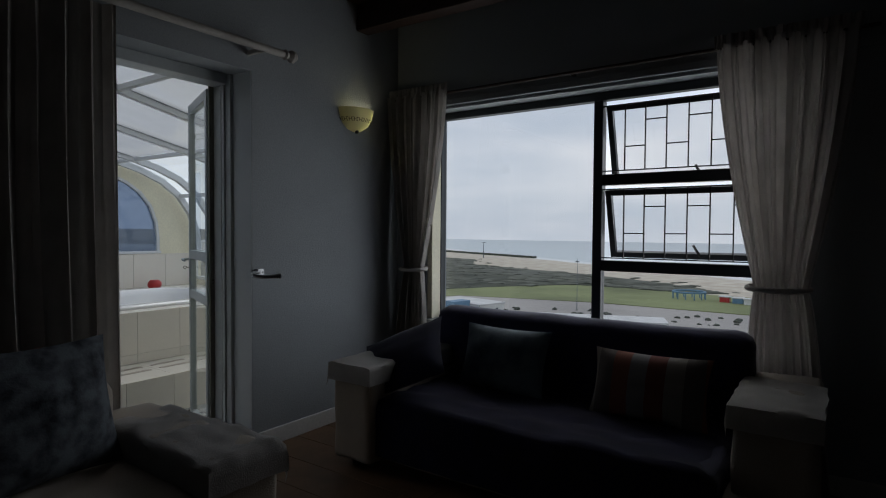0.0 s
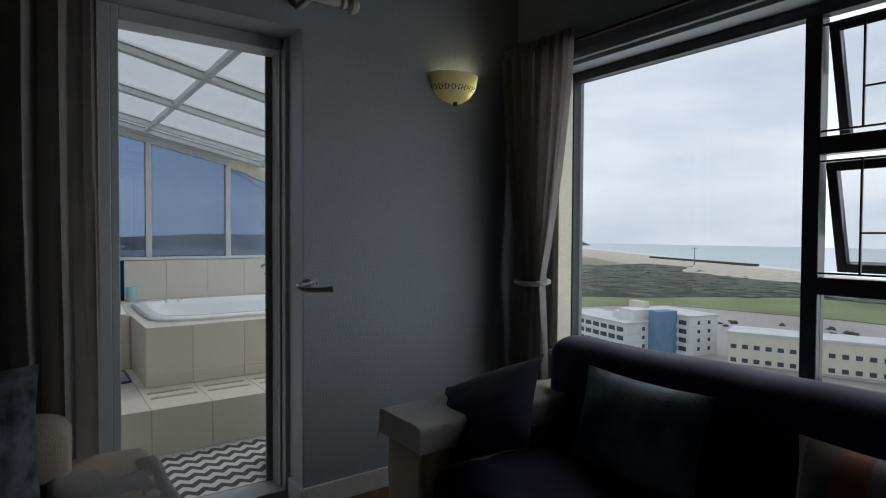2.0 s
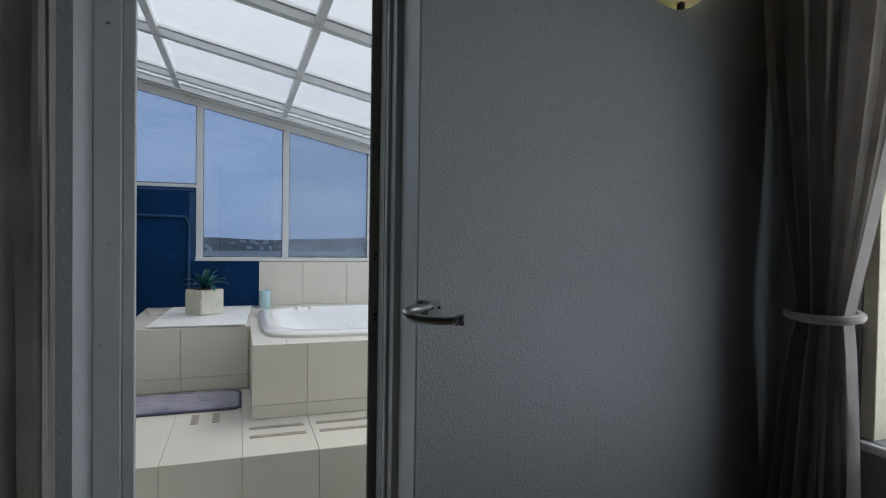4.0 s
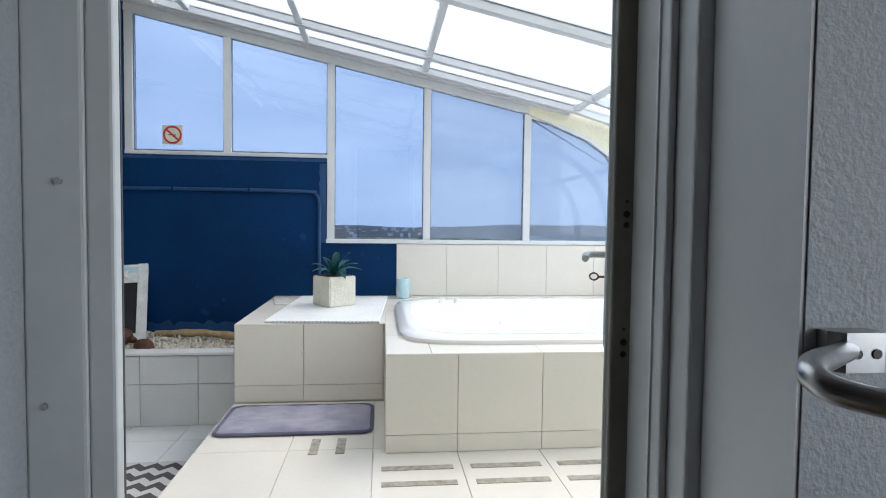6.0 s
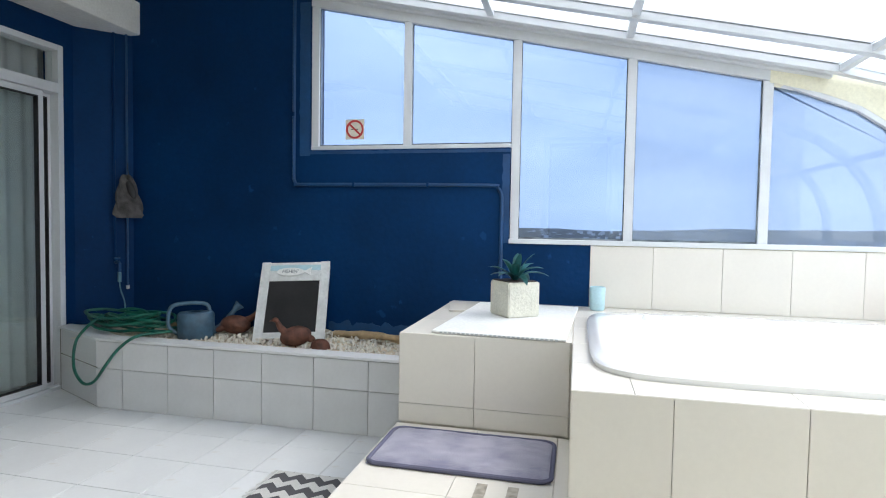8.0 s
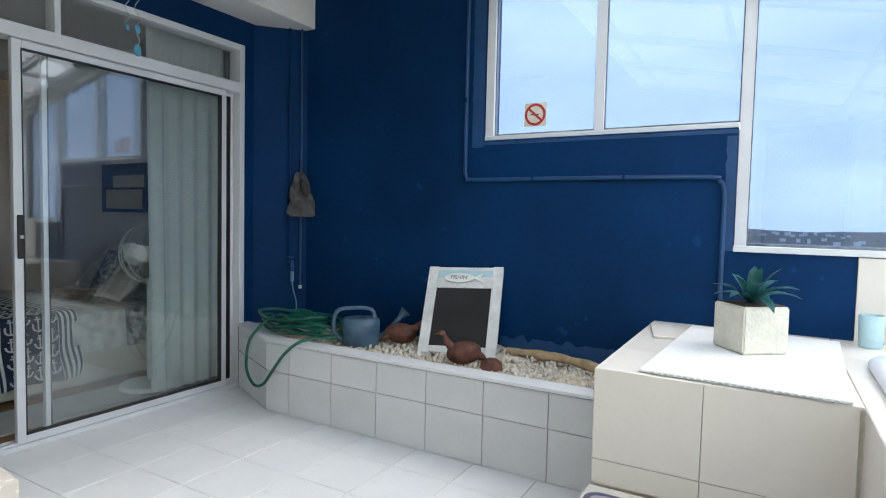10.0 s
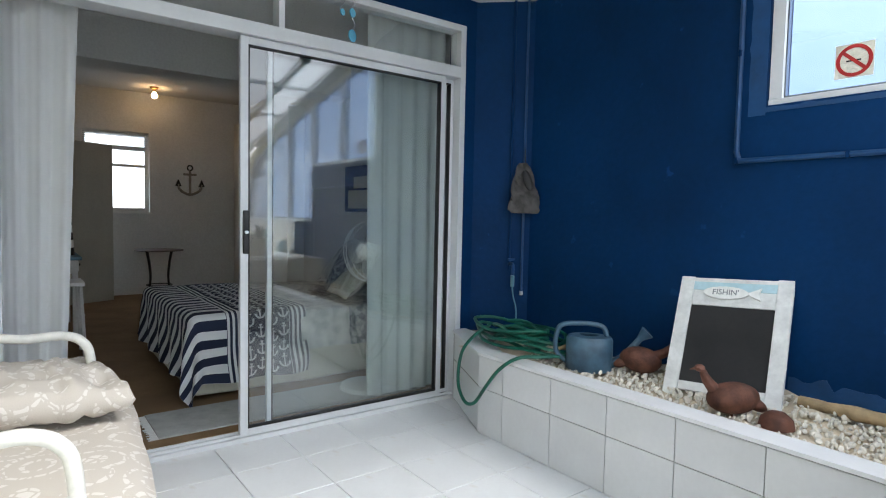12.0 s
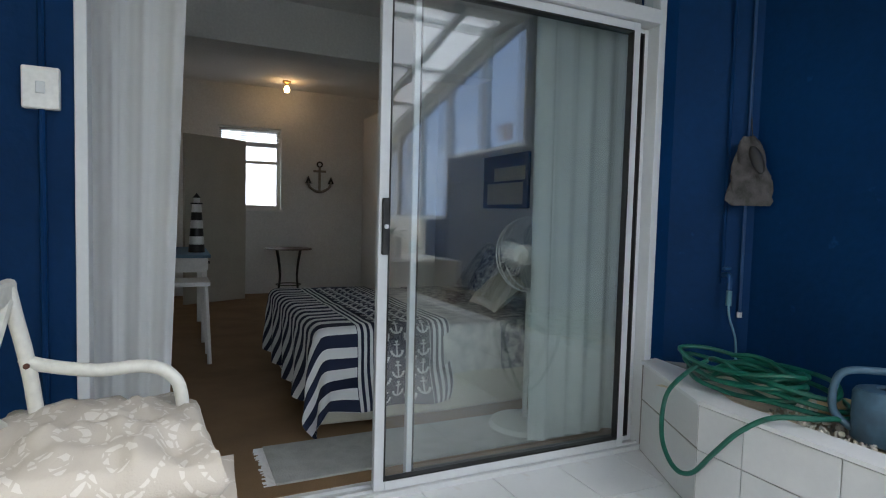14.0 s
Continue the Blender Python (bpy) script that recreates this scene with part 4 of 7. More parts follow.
def pebble_bed():
    """Sand with a heap of pale pebbles."""
    bm = bmesh.new()
    nx, ny = 14, 60
    g = [[bm.verts.new((-5.93 + 0.55 * i / nx, -1.2 + 2.5 * j / ny, 0.40 + 0.035 * noise.noise(Vector((i * 0.35, j * 0.3, 2))) + 0.05 * (1 - i / nx) * max(0, math.sin((j / ny) * 5.0 - 1.2)))) for j in range(ny + 1)] for i in range(nx + 1)]
    for i in range(nx):
        for j in range(ny):
            bm.faces.new((g[i][j], g[i + 1][j], g[i + 1][j + 1], g[i][j + 1]))
    tagged(link_mesh("planter_sand", bm, "sand", smooth=True), "pale sand filling the raised planter", "sand", kind="stuff")
    rnd = random.Random(4)
    bm = bmesh.new()
    base = bmesh.new()
    bmesh.ops.create_icosphere(base, subdivisions=1, radius=1.0)
    me = bpy.data.meshes.new("tmp")
    base.to_mesh(me)
    base.free()
    for k in range(1500):
        y = rnd.uniform(-0.75, 1.28)
        x = rnd.uniform(-5.85, -5.40)
        r = rnd.uniform(0.006, 0.016)
        s = bmesh.new()
        s.from_mesh(me)
        z = 0.415 + 0.05 * (1 - (x + 5.93) / 0.55) * max(0, math.sin(((y + 1.2) / 2.5) * 5.0 - 1.2)) + rnd.uniform(-0.012, 0.012)
        bmesh.ops.transform(s, matrix=Matrix.LocRotScale((x, y, z), Euler((rnd.random() * 6, rnd.random() * 6, 0)), (r, r * rnd.uniform(0.6, 1), r * rnd.uniform(0.4, 0.8))), verts=s.verts)
        s.to_mesh(SCRATCH)
        s.free()
        bm.from_mesh(SCRATCH)
    bpy.data.meshes.remove(me)
    tagged(link_mesh("pebbles", bm, "pebble", smooth=True), "pale cream pebbles scattered over the sand", "pebbles", kind="stuff")


SCRATCH = bpy.data.meshes.new("scratch")
M["sand"] = material("sand", (0.68, 0.58, 0.44), 0.95, var=0.15, scale=5, bump=0.5, bump_scale=120)
M["pebble"] = material("pebble", (0.80, 0.76, 0.68), 0.7, var=0.1, scale=30)
pebble_bed()

# step and bath surround
SZ = 0.29
step = tagged(new("bath_step"), "cream tiled step in front of the bath", "step", kind="structure")
part("body", boxes((-4.76, -3.50, 1.31, 4.36, 0, SZ - 0.010)), "grout_cream", step)
sy = [1.30, 1.68, 2.03, 2.38, 2.73, 3.08, 3.43, 3.78, 4.13, 4.36]
lay(step, "z+", SZ - 0.010, [-4.745, -4.10, -3.491], sy, "tile_cream")
lay(step, "x+", -3.50, sy, [0.0, SZ - 0.002], "tile_cream")
lay(step, "y-", 1.31, [-4.745, -4.10, -3.491], [0.0, SZ - 0.002], "tile_cream")
strips = []
for a, b in zip(sy[2:], sy[3:]):
    for x in (-3.89, -3.755):
        strips.append((x - 0.019, x + 0.019, a + 0.035, b - 0.035, SZ - 0.004, SZ + 0.0015))
for y in (1.785, 1.895):
    strips.append((-4.22, -4.05, y - 0.019, y + 0.019, SZ - 0.004, SZ + 0.0015))
for s in strips:
    part("inlay_strip", boxes(s, bevel=0.0006), "stone_strip", step, "grey pebble inlay strip")

surround = tagged(new("bath_surround"), "cream tiled bath surround with a square plinth", "bath surround", kind="structure")
BZ = 0.705
part("body", boxes((-5.93, -4.77, 1.31, 2.09, 0, BZ - 0.010), (-4.095, -4.045, 2.09, 4.36, SZ, BZ - 0.010), (-4.76, -4.10, 2.09, 2.12, SZ, BZ - 0.010), (-4.28, -4.095, 2.12, 4.36, BZ - 0.05, BZ - 0.010),
                   (-5.93, -5.52, 2.09, 4.36, SZ, BZ - 0.010), (-5.52, -4.28, 2.09, 2.24, BZ - 0.05, BZ - 0.010), (-5.52, -4.28, 3.86, 4.36, BZ - 0.05, BZ - 0.010)), "grout_cream", surround)
lay(surround, "x+", -4.77, [1.302, 1.655, 2.072], [SZ, 0.378, BZ - 0.002], "tile_cream")
lay(surround, "y-", 1.31, [-5.93, -5.58, -5.17, -4.761], [SZ, 0.378, BZ - 0.002], "tile_cream")
lay(surround, "x+", -4.045, [2.082, 2.38, 2.74, 3.10, 3.46, 3.82, 4.18, 4.36], [SZ, 0.365, BZ - 0.002], "tile_cream")
lay(surround, "y-", 2.09, [-4.761, -4.40, -4.036], [SZ, 0.365, BZ - 0.002], "tile_cream")
lay(surround, "z+", BZ - 0.010, [-5.93, -5.52, -5.14, -4.761], [1.302, 1.68, 2.08], "tile_cream")
lay(surround, "z+", BZ - 0.010, [-4.761, -4.40, -4.036], [2.082, 2.27], "tile_cream")
lay(surround, "z+", BZ - 0.010, [-4.27, -4.036], [2.27, 2.74, 3.10, 3.46, 3.82, 4.18, 4.36], "tile_cream")
lay(surround, "z+", BZ - 0.010, [-5.93, -5.50], [2.082, 2.44, 2.80, 3.16, 3.52, 3.88, 4.36], "tile_cream")
lay(surround, "z+", BZ - 0.010, [-5.50, -4.90, -4.27], [3.84, 4.10, 4.36], "tile_cream")
lay(surround, "z+", BZ - 0.010, [-5.50, -5.14, -4.761], [2.082, 2.27], "tile_cream")
end_wall = bpy.data.objects["wall_bath_end"]
lay(end_wall, "x+", -5.93, [2.17, 2.54, 2.93, 3.30, 3.67, 4.04, 4.36], [BZ, 1.085], "tile_cream", gap=0.002)


def bathtub():
    """A white acrylic tub with a broad rounded rim, let into the surround."""
    t = thing("bathtub", "white acrylic bathtub let into the tiled surround", "bathtub", (-4.88, 3.05, BZ))
    bm = bmesh.new()
    def ring(a, b, z, power, sag=0.0):
        out = []
        for k in range(64):
            ang = 2 * math.pi * k / 64
            c, s = math.cos(ang), math.sin(ang)
            x = a * math.copysign(abs(c) ** (2 / power), c)
            y = b * math.copysign(abs(s) ** (2 / power), s)
            out.append(bm.verts.new((x, y, z - sag * (s * s))))
        return out
    rows = [ring(0.685, 0.90, -0.004, 7), ring(0.69, 0.905, 0.018, 7), ring(0.68, 0.895, 0.030, 7), ring(0.60, 0.82, 0.032, 5.5), ring(0.575, 0.80, 0.022, 5), ring(0.555, 0.78, -0.03, 4.5), ring(0.50, 0.70, -0.22, 4), ring(0.44, 0.62, -0.33, 3.5), ring(0.25, 0.4, -0.345, 3), ring(0.02, 0.03, -0.348, 2)]
    for a, b in zip(rows, rows[1:]):
        for k in range(64):
            bm.faces.new((a[k], a[(k + 1) % 64], b[(k + 1) % 64], b[k]))
    bm.faces.new(rows[-1])
    bmesh.ops.recalc_face_normals(bm, faces=bm.faces)
    bmesh.ops.reverse_faces(bm, faces=bm.faces) if bm.faces[0].normal.z < -2 else None
    part("shell", bm, "acrylic", t, smooth=50)
    for x in (0.02, 0.12):
        part("headrest_knob", lathe([(0.0, 0.05), (0.018, 0.048), (0.022, 0.03), (0.022, 0.02)], 16, -0.50 + 0.0, -0.62 + x), "acrylic", t, smooth=True)
    for y in (-0.2, 0.2):
        part("jet", lathe([(0.0, -0.10), (0.02, -0.102), (0.028, -0.11)], 16, -0.47, y), "acrylic", t, smooth=True)
    settle(t)


bathtub()


# ---- sunroom: loose things ----
def bath_mat():
    t = thing("bath_mat", "soft grey-violet bath mat with a darker bound edge on the step", "bath mat")
    x0, x1, y0, y1 = -4.66, -4.27, 1.325, 2.02
    nx, ny, bm = 26, 44, bmesh.new()
    def edge(u):
        return min(1.0, 9 * min(u, 1 - u)) ** 0.5
    g = [[bm.verts.new((x0 + (x1 - x0) * i / nx, y0 + (y1 - y0) * j / ny, SZ + 0.003 + (0.021 + 0.006 * noise.noise(Vector((i * 0.35, j * 0.3, 4)))) * edge(i / nx) * edge(j / ny))) for j in range(ny + 1)] for i in range(nx + 1)]
    for i in range(nx):
        for j in range(ny):
            bm.faces.new((g[i][j], g[i + 1][j], g[i + 1][j + 1], g[i][j + 1]))
    part("mat_top", bm, "mat_violet", t, smooth=True)
    r = 0.045
    line = []
    for cx, cy, a0 in ((x1 - r, y1 - r, 0), (x0 + r, y1 - r, 90), (x0 + r, y0 + r, 180), (x1 - r, y0 + r, 270)):
        line += [(cx + r * math.cos(radians(a0 + 15 * k)), cy + r * math.sin(radians(a0 + 15 * k)), SZ + 0.008) for k in range(7)]
    part("binding", tube(line, 0.009, 8, closed=True), "mat_edge", t, "darker bound edge", smooth=True)
    settle(t)


M["mat_edge"] = material("mat_edge", (0.13, 0.13, 0.20), 0.9, var=0.1, scale=9, bump=0.3, bump_scale=160)
M["mat_violet"] = material("mat_violet", (0.33, 0.32, 0.41), 0.95, second=(0.20, 0.195, 0.29), scale=9, bump=0.6, bump_scale=180, sheen=0.5)
bath_mat()


def chevron_material():
    m = bpy.data.materials.new("chevron_weave")
    m.use_nodes = True
    n, l = m.node_tree.nodes, m.node_tree.links
    b = n["Principled BSDF"]
    b.inputs["Roughness"].default_value = 0.95
    tc, sep = n.new("ShaderNodeTexCoord"), n.new("ShaderNodeSeparateXYZ")
    l.new(tc.outputs["Object"], sep.inputs[0])
    def math_node(op, a, v1=0.0, v2=None):
        q = n.new("ShaderNodeMath")
        q.operation = op
        l.new(a, q.inputs[0])
        if hasattr(v1, "links"):
            l.new(v1, q.inputs[1])
        else:
            q.inputs[1].default_value = v1
        if v2 is not None:
            q.inputs[2].default_value = v2
        return q.outputs[0]
    zig = math_node("PINGPONG", sep.outputs["Y"], 0.045)
    s = math_node("ADD", sep.outputs["X"], zig)
    f = math_node("FRACT", math_node("MULTIPLY", s, 1 / 0.11))
    k = math_node("GREATER_THAN", f, 0.5)
    mix = n.new("ShaderNodeMix")
    mix.data_type = "RGBA"
    mix.inputs["A"].default_value, mix.inputs["B"].default_value = (0.72, 0.71, 0.69, 1), (0.10, 0.10, 0.11, 1)
    l.new(k, mix.inputs["Factor"])
    weave = n.new("ShaderNodeTexNoise")
    weave.inputs["Scale"].default_value = 160
    l.new(tc.outputs["Object"], weave.inputs["Vector"])
    mul = n.new("ShaderNodeMix")
    mul.data_type, mul.blend_type = "RGBA", "MULTIPLY"
    mul.inputs["Factor"].default_value = 0.35
    l.new(mix.outputs["Result"], mul.inputs["A"])
    l.new(weave.outputs["Fac"], mul.inputs["B"])
    l.new(mul.outputs["Result"], b.inputs["Base Color"])
    bp = n.new("ShaderNodeBump")
    bp.inputs["Strength"].default_value, bp.inputs["Distance"].default_value = 0.5, 0.003
    l.new(weave.outputs["Fac"], bp.inputs["Height"])
    l.new(bp.outputs["Normal"], b.inputs["Normal"])
    return m


M["chevron"] = chevron_material()


def chevron_rug(x0, x1, y0, y1, fringe_side):
    t = thing("chevron_rug", "flat woven grey and white chevron rug on the tiles", "rug", ((x0 + x1) / 2, (y0 + y1) / 2, 0.001), "chevron rugs")
    w, h = (x1 - x0) / 2, (y1 - y0) / 2
    bm = bmesh.new()
    bmesh.ops.create_grid(bm, x_segments=16, y_segments=16, size=1.0, matrix=Matrix.Diagonal((w, h, 1, 1)))
    for v in bm.verts:
        v.co.z = 0.005 + 0.002 * noise.noise(v.co * 6)
    bmesh.ops.solidify(bm, geom=bm.faces[:], thickness=0.004)
    part("weave", bm, "chevron", t, smooth=True)
    fr = bmesh.new()
    rnd = random.Random(7)
    for k in range(int(2 * w / 0.012)):
        x = -w + 0.012 * k
        add_box(fr, x, x + 0.004, fringe_side * h, fringe_side * (h + rnd.uniform(0.02, 0.035)), 0.001, 0.004)
    part("fringe", fr, "white_paint", t, "white cotton fringe")
    settle(t)


chevron_rug(-3.46, -2.78, 1.96, 2.86, -1)
chevron_rug(-4.72, -4.05, 0.72, 1.24, -1)


def potted_succulent():
    t = thing("potted_plant", "teal artificial succulent in a square cream pot", "plant", (-5.36, 1.765, BZ + 0.014), rz=38)
    s = 0.097
    pot = extruded([(-s, -s), (s, -s), (s, s), (-s, s)], "z", 0, 0.185)
    bmesh.ops.bevel(pot, geom=pot.edges[:], offset=0.006, segments=2, affect="EDGES")
    part("pot", pot, "pot_cream", t)
    part("soil", boxes((-s + 0.012, s - 0.012, -s + 0.012, s - 0.012, 0.184, 0.190)), "wood_dark", t)
    rnd = random.Random(3)
    for k in range(15):
        a = k * 2.4
        tilt = 0.25 + 0.085 * (k % 15) + rnd.uniform(-0.08, 0.08)
        ln = rnd.uniform(0.15, 0.21)
        bm = bmesh.new()
        rows = []
        for i in range(8):
            u = i / 7
            wdt = 0.021 * (0.55 + 1.2 * u) * (1 - u ** 3) + 0.0008
            bend = tilt * (0.55 + 0.6 * u)
            r, z = ln * u * math.sin(bend), ln * u * math.cos(bend) * (1 - 0.15 * u)
            rows.append([bm.verts.new((r, wdt * q, z + 0.4 * wdt * abs(q))) for q in (-1, -0.5, 0, 0.5, 1)])
        for p, q in zip(rows, rows[1:]):
            for j in range(4):
                bm.faces.new((p[j], p[j + 1], q[j + 1], q[j]))
        bmesh.ops.solidify(bm, geom=bm.faces[:], thickness=0.004)
        turned(bm, pose(0.008 * math.cos(a), 0.008 * math.sin(a), 0.185, 0, 0, math.degrees(a)))
        part("leaf", bm, "succulent", t, smooth=True)
    settle(t)


M["pot_cream"] = material("pot_cream", (0.72, 0.70, 0.60), 0.8, var=0.06, scale=12, bump=0.5, bump_scale=70)
M["succulent"] = material("succulent", (0.045, 0.19, 0.20), 0.4, var=0.2, scale=14, second=(0.02, 0.12, 0.10))
potted_succulent()


def plinth_board():
    t = thing("shelf_board", "white ribbed plastic board lying on the plinth", "board", (-5.30, 1.775, BZ))
    part("panel", turned(boxes((-0.51, 0.53, -0.30, 0.305, 0.002, 0.013), bevel=0.003), pose(0, 0, 0, 0, 0, -3)), "white_paint", t)
    teeth = bmesh.new()
    for k in range(26):
        y = -0.26 + k * 0.0208
        add_box(teeth, 0.528, 0.537, y, y + 0.012, 0.002, 0.010)
    part("edge_teeth", turned(teeth, pose(0, 0, 0, 0, 0, -3)), "pale_grey", t)
    settle(t)
    b = turned(boxes((-0.20, 0.16, -0.05, 0.05, 0.001, 0.010), bevel=0.002), pose(-5.60, 1.40, BZ, 0, 0, 12))
    tagged(link_mesh("loose_tile", b, "tile_cream"), "loose cream tile offcut lying on the plinth", "tile")


plinth_board()
M["pale_blue"] = material("pale_blue", (0.46, 0.66, 0.72), 0.35, var=0.05, scale=12)
tb = tagged(link_mesh("tumbler", lathe([(0.0, 0.002), (0.040, 0.0), (0.044, 0.01), (0.047, 0.135), (0.043, 0.14), (0.041, 0.13), (0.038, 0.012), (0.0, 0.010)], 28), "pale_blue", smooth=True), "pale blue tumbler standing on the bath ledge", "cup")
tb.location = (-5.80, 2.215, BZ)
ball = tagged(link_mesh("sponge_holder", lathe([(0.0, 0.0), (0.05, 0.0), (0.072, 0.03), (0.07, 0.065), (0.045, 0.095), (0.015, 0.098), (0.0, 0.09)], 28), "red_plastic", smooth=True), "round red apple-shaped pot on the bath ledge", "pot")
ball.location = (-5.72, 3.80, BZ)


def chalkboard():
    """An easel-framed slate with a fish plaque, leaning on the blue wall."""
    t = thing("chalkboard", "white framed chalkboard with a fish plaque, leaning on the wall", "chalkboard", (-5.66, 0.225, 0.435))
    w, h = 0.235, 0.575
    part("slate", boxes((-0.006, 0.004, -w + 0.05, w - 0.05, 0.06, 0.455)), "chalk", t)
    part("stile", boxes((-0.012, 0.014, -w, -w + 0.062, 0, h), bevel=0.003), "distressed", t)
    part("stile", boxes((-0.012, 0.014, w - 0.062, w, 0, h), bevel=0.003), "distressed", t)
    part("rail", boxes((-0.010, 0.010, -w + 0.062, w - 0.062, 0.03, 0.07), bevel=0.003), "distressed", t)
    part("head_board", boxes((-0.010, 0.010, -w + 0.062, w - 0.062, 0.435, h - 0.003), bevel=0.003), "distressed", t)
    part("stripe", boxes((0.0095, 0.0125, -w + 0.062, w - 0.062, 0.51, 0.55)), "pale_blue", t, "pale blue painted stripe")
    pts = []
    for k in range(20):
        a = 2 * math.pi * k / 20
        pts.append((-0.03 + 0.095 * math.cos(a), 0.497 + 0.030 * math.sin(a)))
    fish = extruded(pts, "x", 0.0135, 0.024)
    part("fish_plaque", fish, "white_paint", t, "white wooden fish plaque")
    part("fish_tail", extruded([(0.055, 0.497), (0.115, 0.527), (0.105, 0.497), (0.115, 0.467)], "x", 0.0135, 0.023), "white_paint", t)
    cu = bpy.data.curves.new("lettering", "FONT")
    cu.body, cu.size, cu.align_x, cu.align_y, cu.extrude = "FISHIN'", 0.036, "CENTER", "CENTER", 0.0008
    tmp = bpy.data.objects.new("tmp", cu)
    me = bpy.data.meshes.new_from_object(tmp)
    bm = bmesh.new()
    bm.from_mesh(me)
    bpy.data.objects.remove(tmp)
    turned(bm, Matrix.Translation((0.0255, -0.03, 0.497)) @ Matrix(((0, 0, 1, 0), (1, 0, 0, 0), (0, 1, 0, 0), (0, 0, 0, 1))))
    part("lettering", bm, "steel_far", t, "grey lettering")
    settle(t)
    t.matrix_basis = pose(-5.625, 0.275, 0.415, 0, -29, 0) @ pose(0, 0, 0, 8, 0, 10)


M["distressed"] = material("distressed", (0.74, 0.75, 0.74), 0.75, var=0.1, scale=9, bump=0.3, bump_scale=50)
chalkboard()


def watering_can():
    t = thing("watering_can", "blue-grey plastic watering can standing in the planter", "watering can", (-5.56, -0.36, 0.42), rz=126)
    body = lathe([(0.0, 0.0), (0.105, 0.0), (0.115, 0.01), (0.115, 0.16), (0.105, 0.175), (0.05, 0.18), (0.045, 0.175)], 28)
    for v in body.verts:
        v.co.y *= 0.72
    part("body", body, "can_blue", t, smooth=True)
    part("spout", tube(smooth_path([(0.09, 0, 0.03), (0.16, 0, 0.08), (0.25, 0, 0.19)]), [0.024 - 0.0006 * i for i in range(17)], 12), "can_blue", t, smooth=True)
    part("rose", tube([(0.24, 0, 0.18), (0.275, 0, 0.215)], [0.016, 0.036], 16), "can_blue", t, smooth=True)
    part("handle", tube(smooth_path([(-0.105, 0, 0.03), (-0.165, 0, 0.09), (-0.15, 0, 0.21), (-0.05, 0, 0.235), (0.06, 0, 0.225), (0.085, 0, 0.17)]), 0.013, 10), "can_blue", t, smooth=True)
    settle(t)


M["can_blue"] = material("can_blue", (0.060, 0.125, 0.19), 0.35, var=0.2, scale=14)
watering_can()


def guinea_fowl(x, y, z, rz, head_up, label, size=0.68):
    """A rusty metal bird: one mesh of body, neck, head, tail and feet."""
    bm = bmesh.new()
    def blob(c, s, rot=0.0):
        bmesh.ops.create_uvsphere(bm, u_segments=20, v_segments=12, radius=1.0, matrix=Matrix.LocRotScale(c, Euler((0, rot, 0)), s))
    blob((0, 0, 0.10), (0.145, 0.088, 0.092), 0.12)
    blob((-0.12, 0, 0.075), (0.07, 0.05, 0.035), -0.5)
    me = bpy.data.meshes.new("tmp")
    if head_up:
        nk = tube(smooth_path([(0.09, 0, 0.13), (0.14, 0, 0.19), (0.17, 0, 0.25)]), [0.04 - 0.0014 * i for i in range(17)], 12)
        head = (0.185, 0, 0.262)
    else:
        nk = tube(smooth_path([(0.09, 0, 0.13), (0.15, 0, 0.16), (0.21, 0, 0.21), (0.26, 0, 0.23)]), [0.04 - 0.001 * i for i in range(25)], 12)
        head = (0.275, 0, 0.235)
    nk.to_mesh(me)
    nk.free()
    bm.from_mesh(me)
    blob(head, (0.030, 0.020, 0.022))
    bk = tube([(head[0] + 0.02, 0, head[2]), (head[0] + 0.055, 0, head[2] - 0.012)], [0.010, 0.002], 8)
    bk.to_mesh(me)
    bk.free()
    bm.from_mesh(me)
    for s in (-1, 1):
        lg = tube([(0.01, 0.03 * s, 0.04), (0.01, 0.03 * s, 0.0)], 0.008, 8)
        lg.to_mesh(me)
        lg.free()
        bm.from_mesh(me)
    bpy.data.meshes.remove(me)
    ob = tagged(link_mesh("bird_statue", bm, "rust", smooth=60), label, "statue", "garden bird statues")
    ob.matrix_basis = pose(x, y, z, 0, 0, rz) @ Matrix.Diagonal((size, size, size, 1))


M["rust"] = material("rust", (0.14, 0.055, 0.035), 0.7, metal=0.2, var=0.3, scale=14, bump=0.4, bump_scale=60)
guinea_fowl(-5.49, 0.40, 0.425, 312, True, "rusty metal guinea fowl statue in front of the chalkboard")
guinea_fowl(-5.66, -0.13, 0.44, 125, False, "rusty speckled guinea fowl statue beside the watering can")
shell = tagged(link_mesh("bird_shell", lathe([(0.0, 0.058), (0.03, 0.054), (0.055, 0.032), (0.062, 0.0), (0.0, 0.0)], 24), "rust", smooth=True), "rusty metal tortoise shell on the pebbles", "ornament")
shell.location = (-5.50, 0.56, 0.425)


def wood_log(a, b, r, label):
    p = smooth_path([a, ((a[0] + b[0]) / 2 - 0.03, (a[1] + b[1]) / 2, (a[2] + b[2]) / 2 + 0.02), b])
    bm = tube(p, [r * (0.8 + 0.4 * noise.noise(Vector((i * 0.5, 3, 1)))) for i in range(len(p))], 10)
    tagged(link_mesh("driftwood", bm, "driftwood", smooth=True), label, "driftwood")


M["driftwood"] = material("driftwood", (0.45, 0.33, 0.19), 0.85, var=0.25, scale=12, bump=0.5, bump_scale=40)
wood_log((-5.80, 0.52, 0.455), (-5.74, 1.20, 0.425), 0.032, "pale driftwood branch lying along the blue wall")
wood_log((-5.60, -0.62, 0.45), (-5.62, -0.45, 0.45), 0.045, "short broken driftwood stump in the planter")


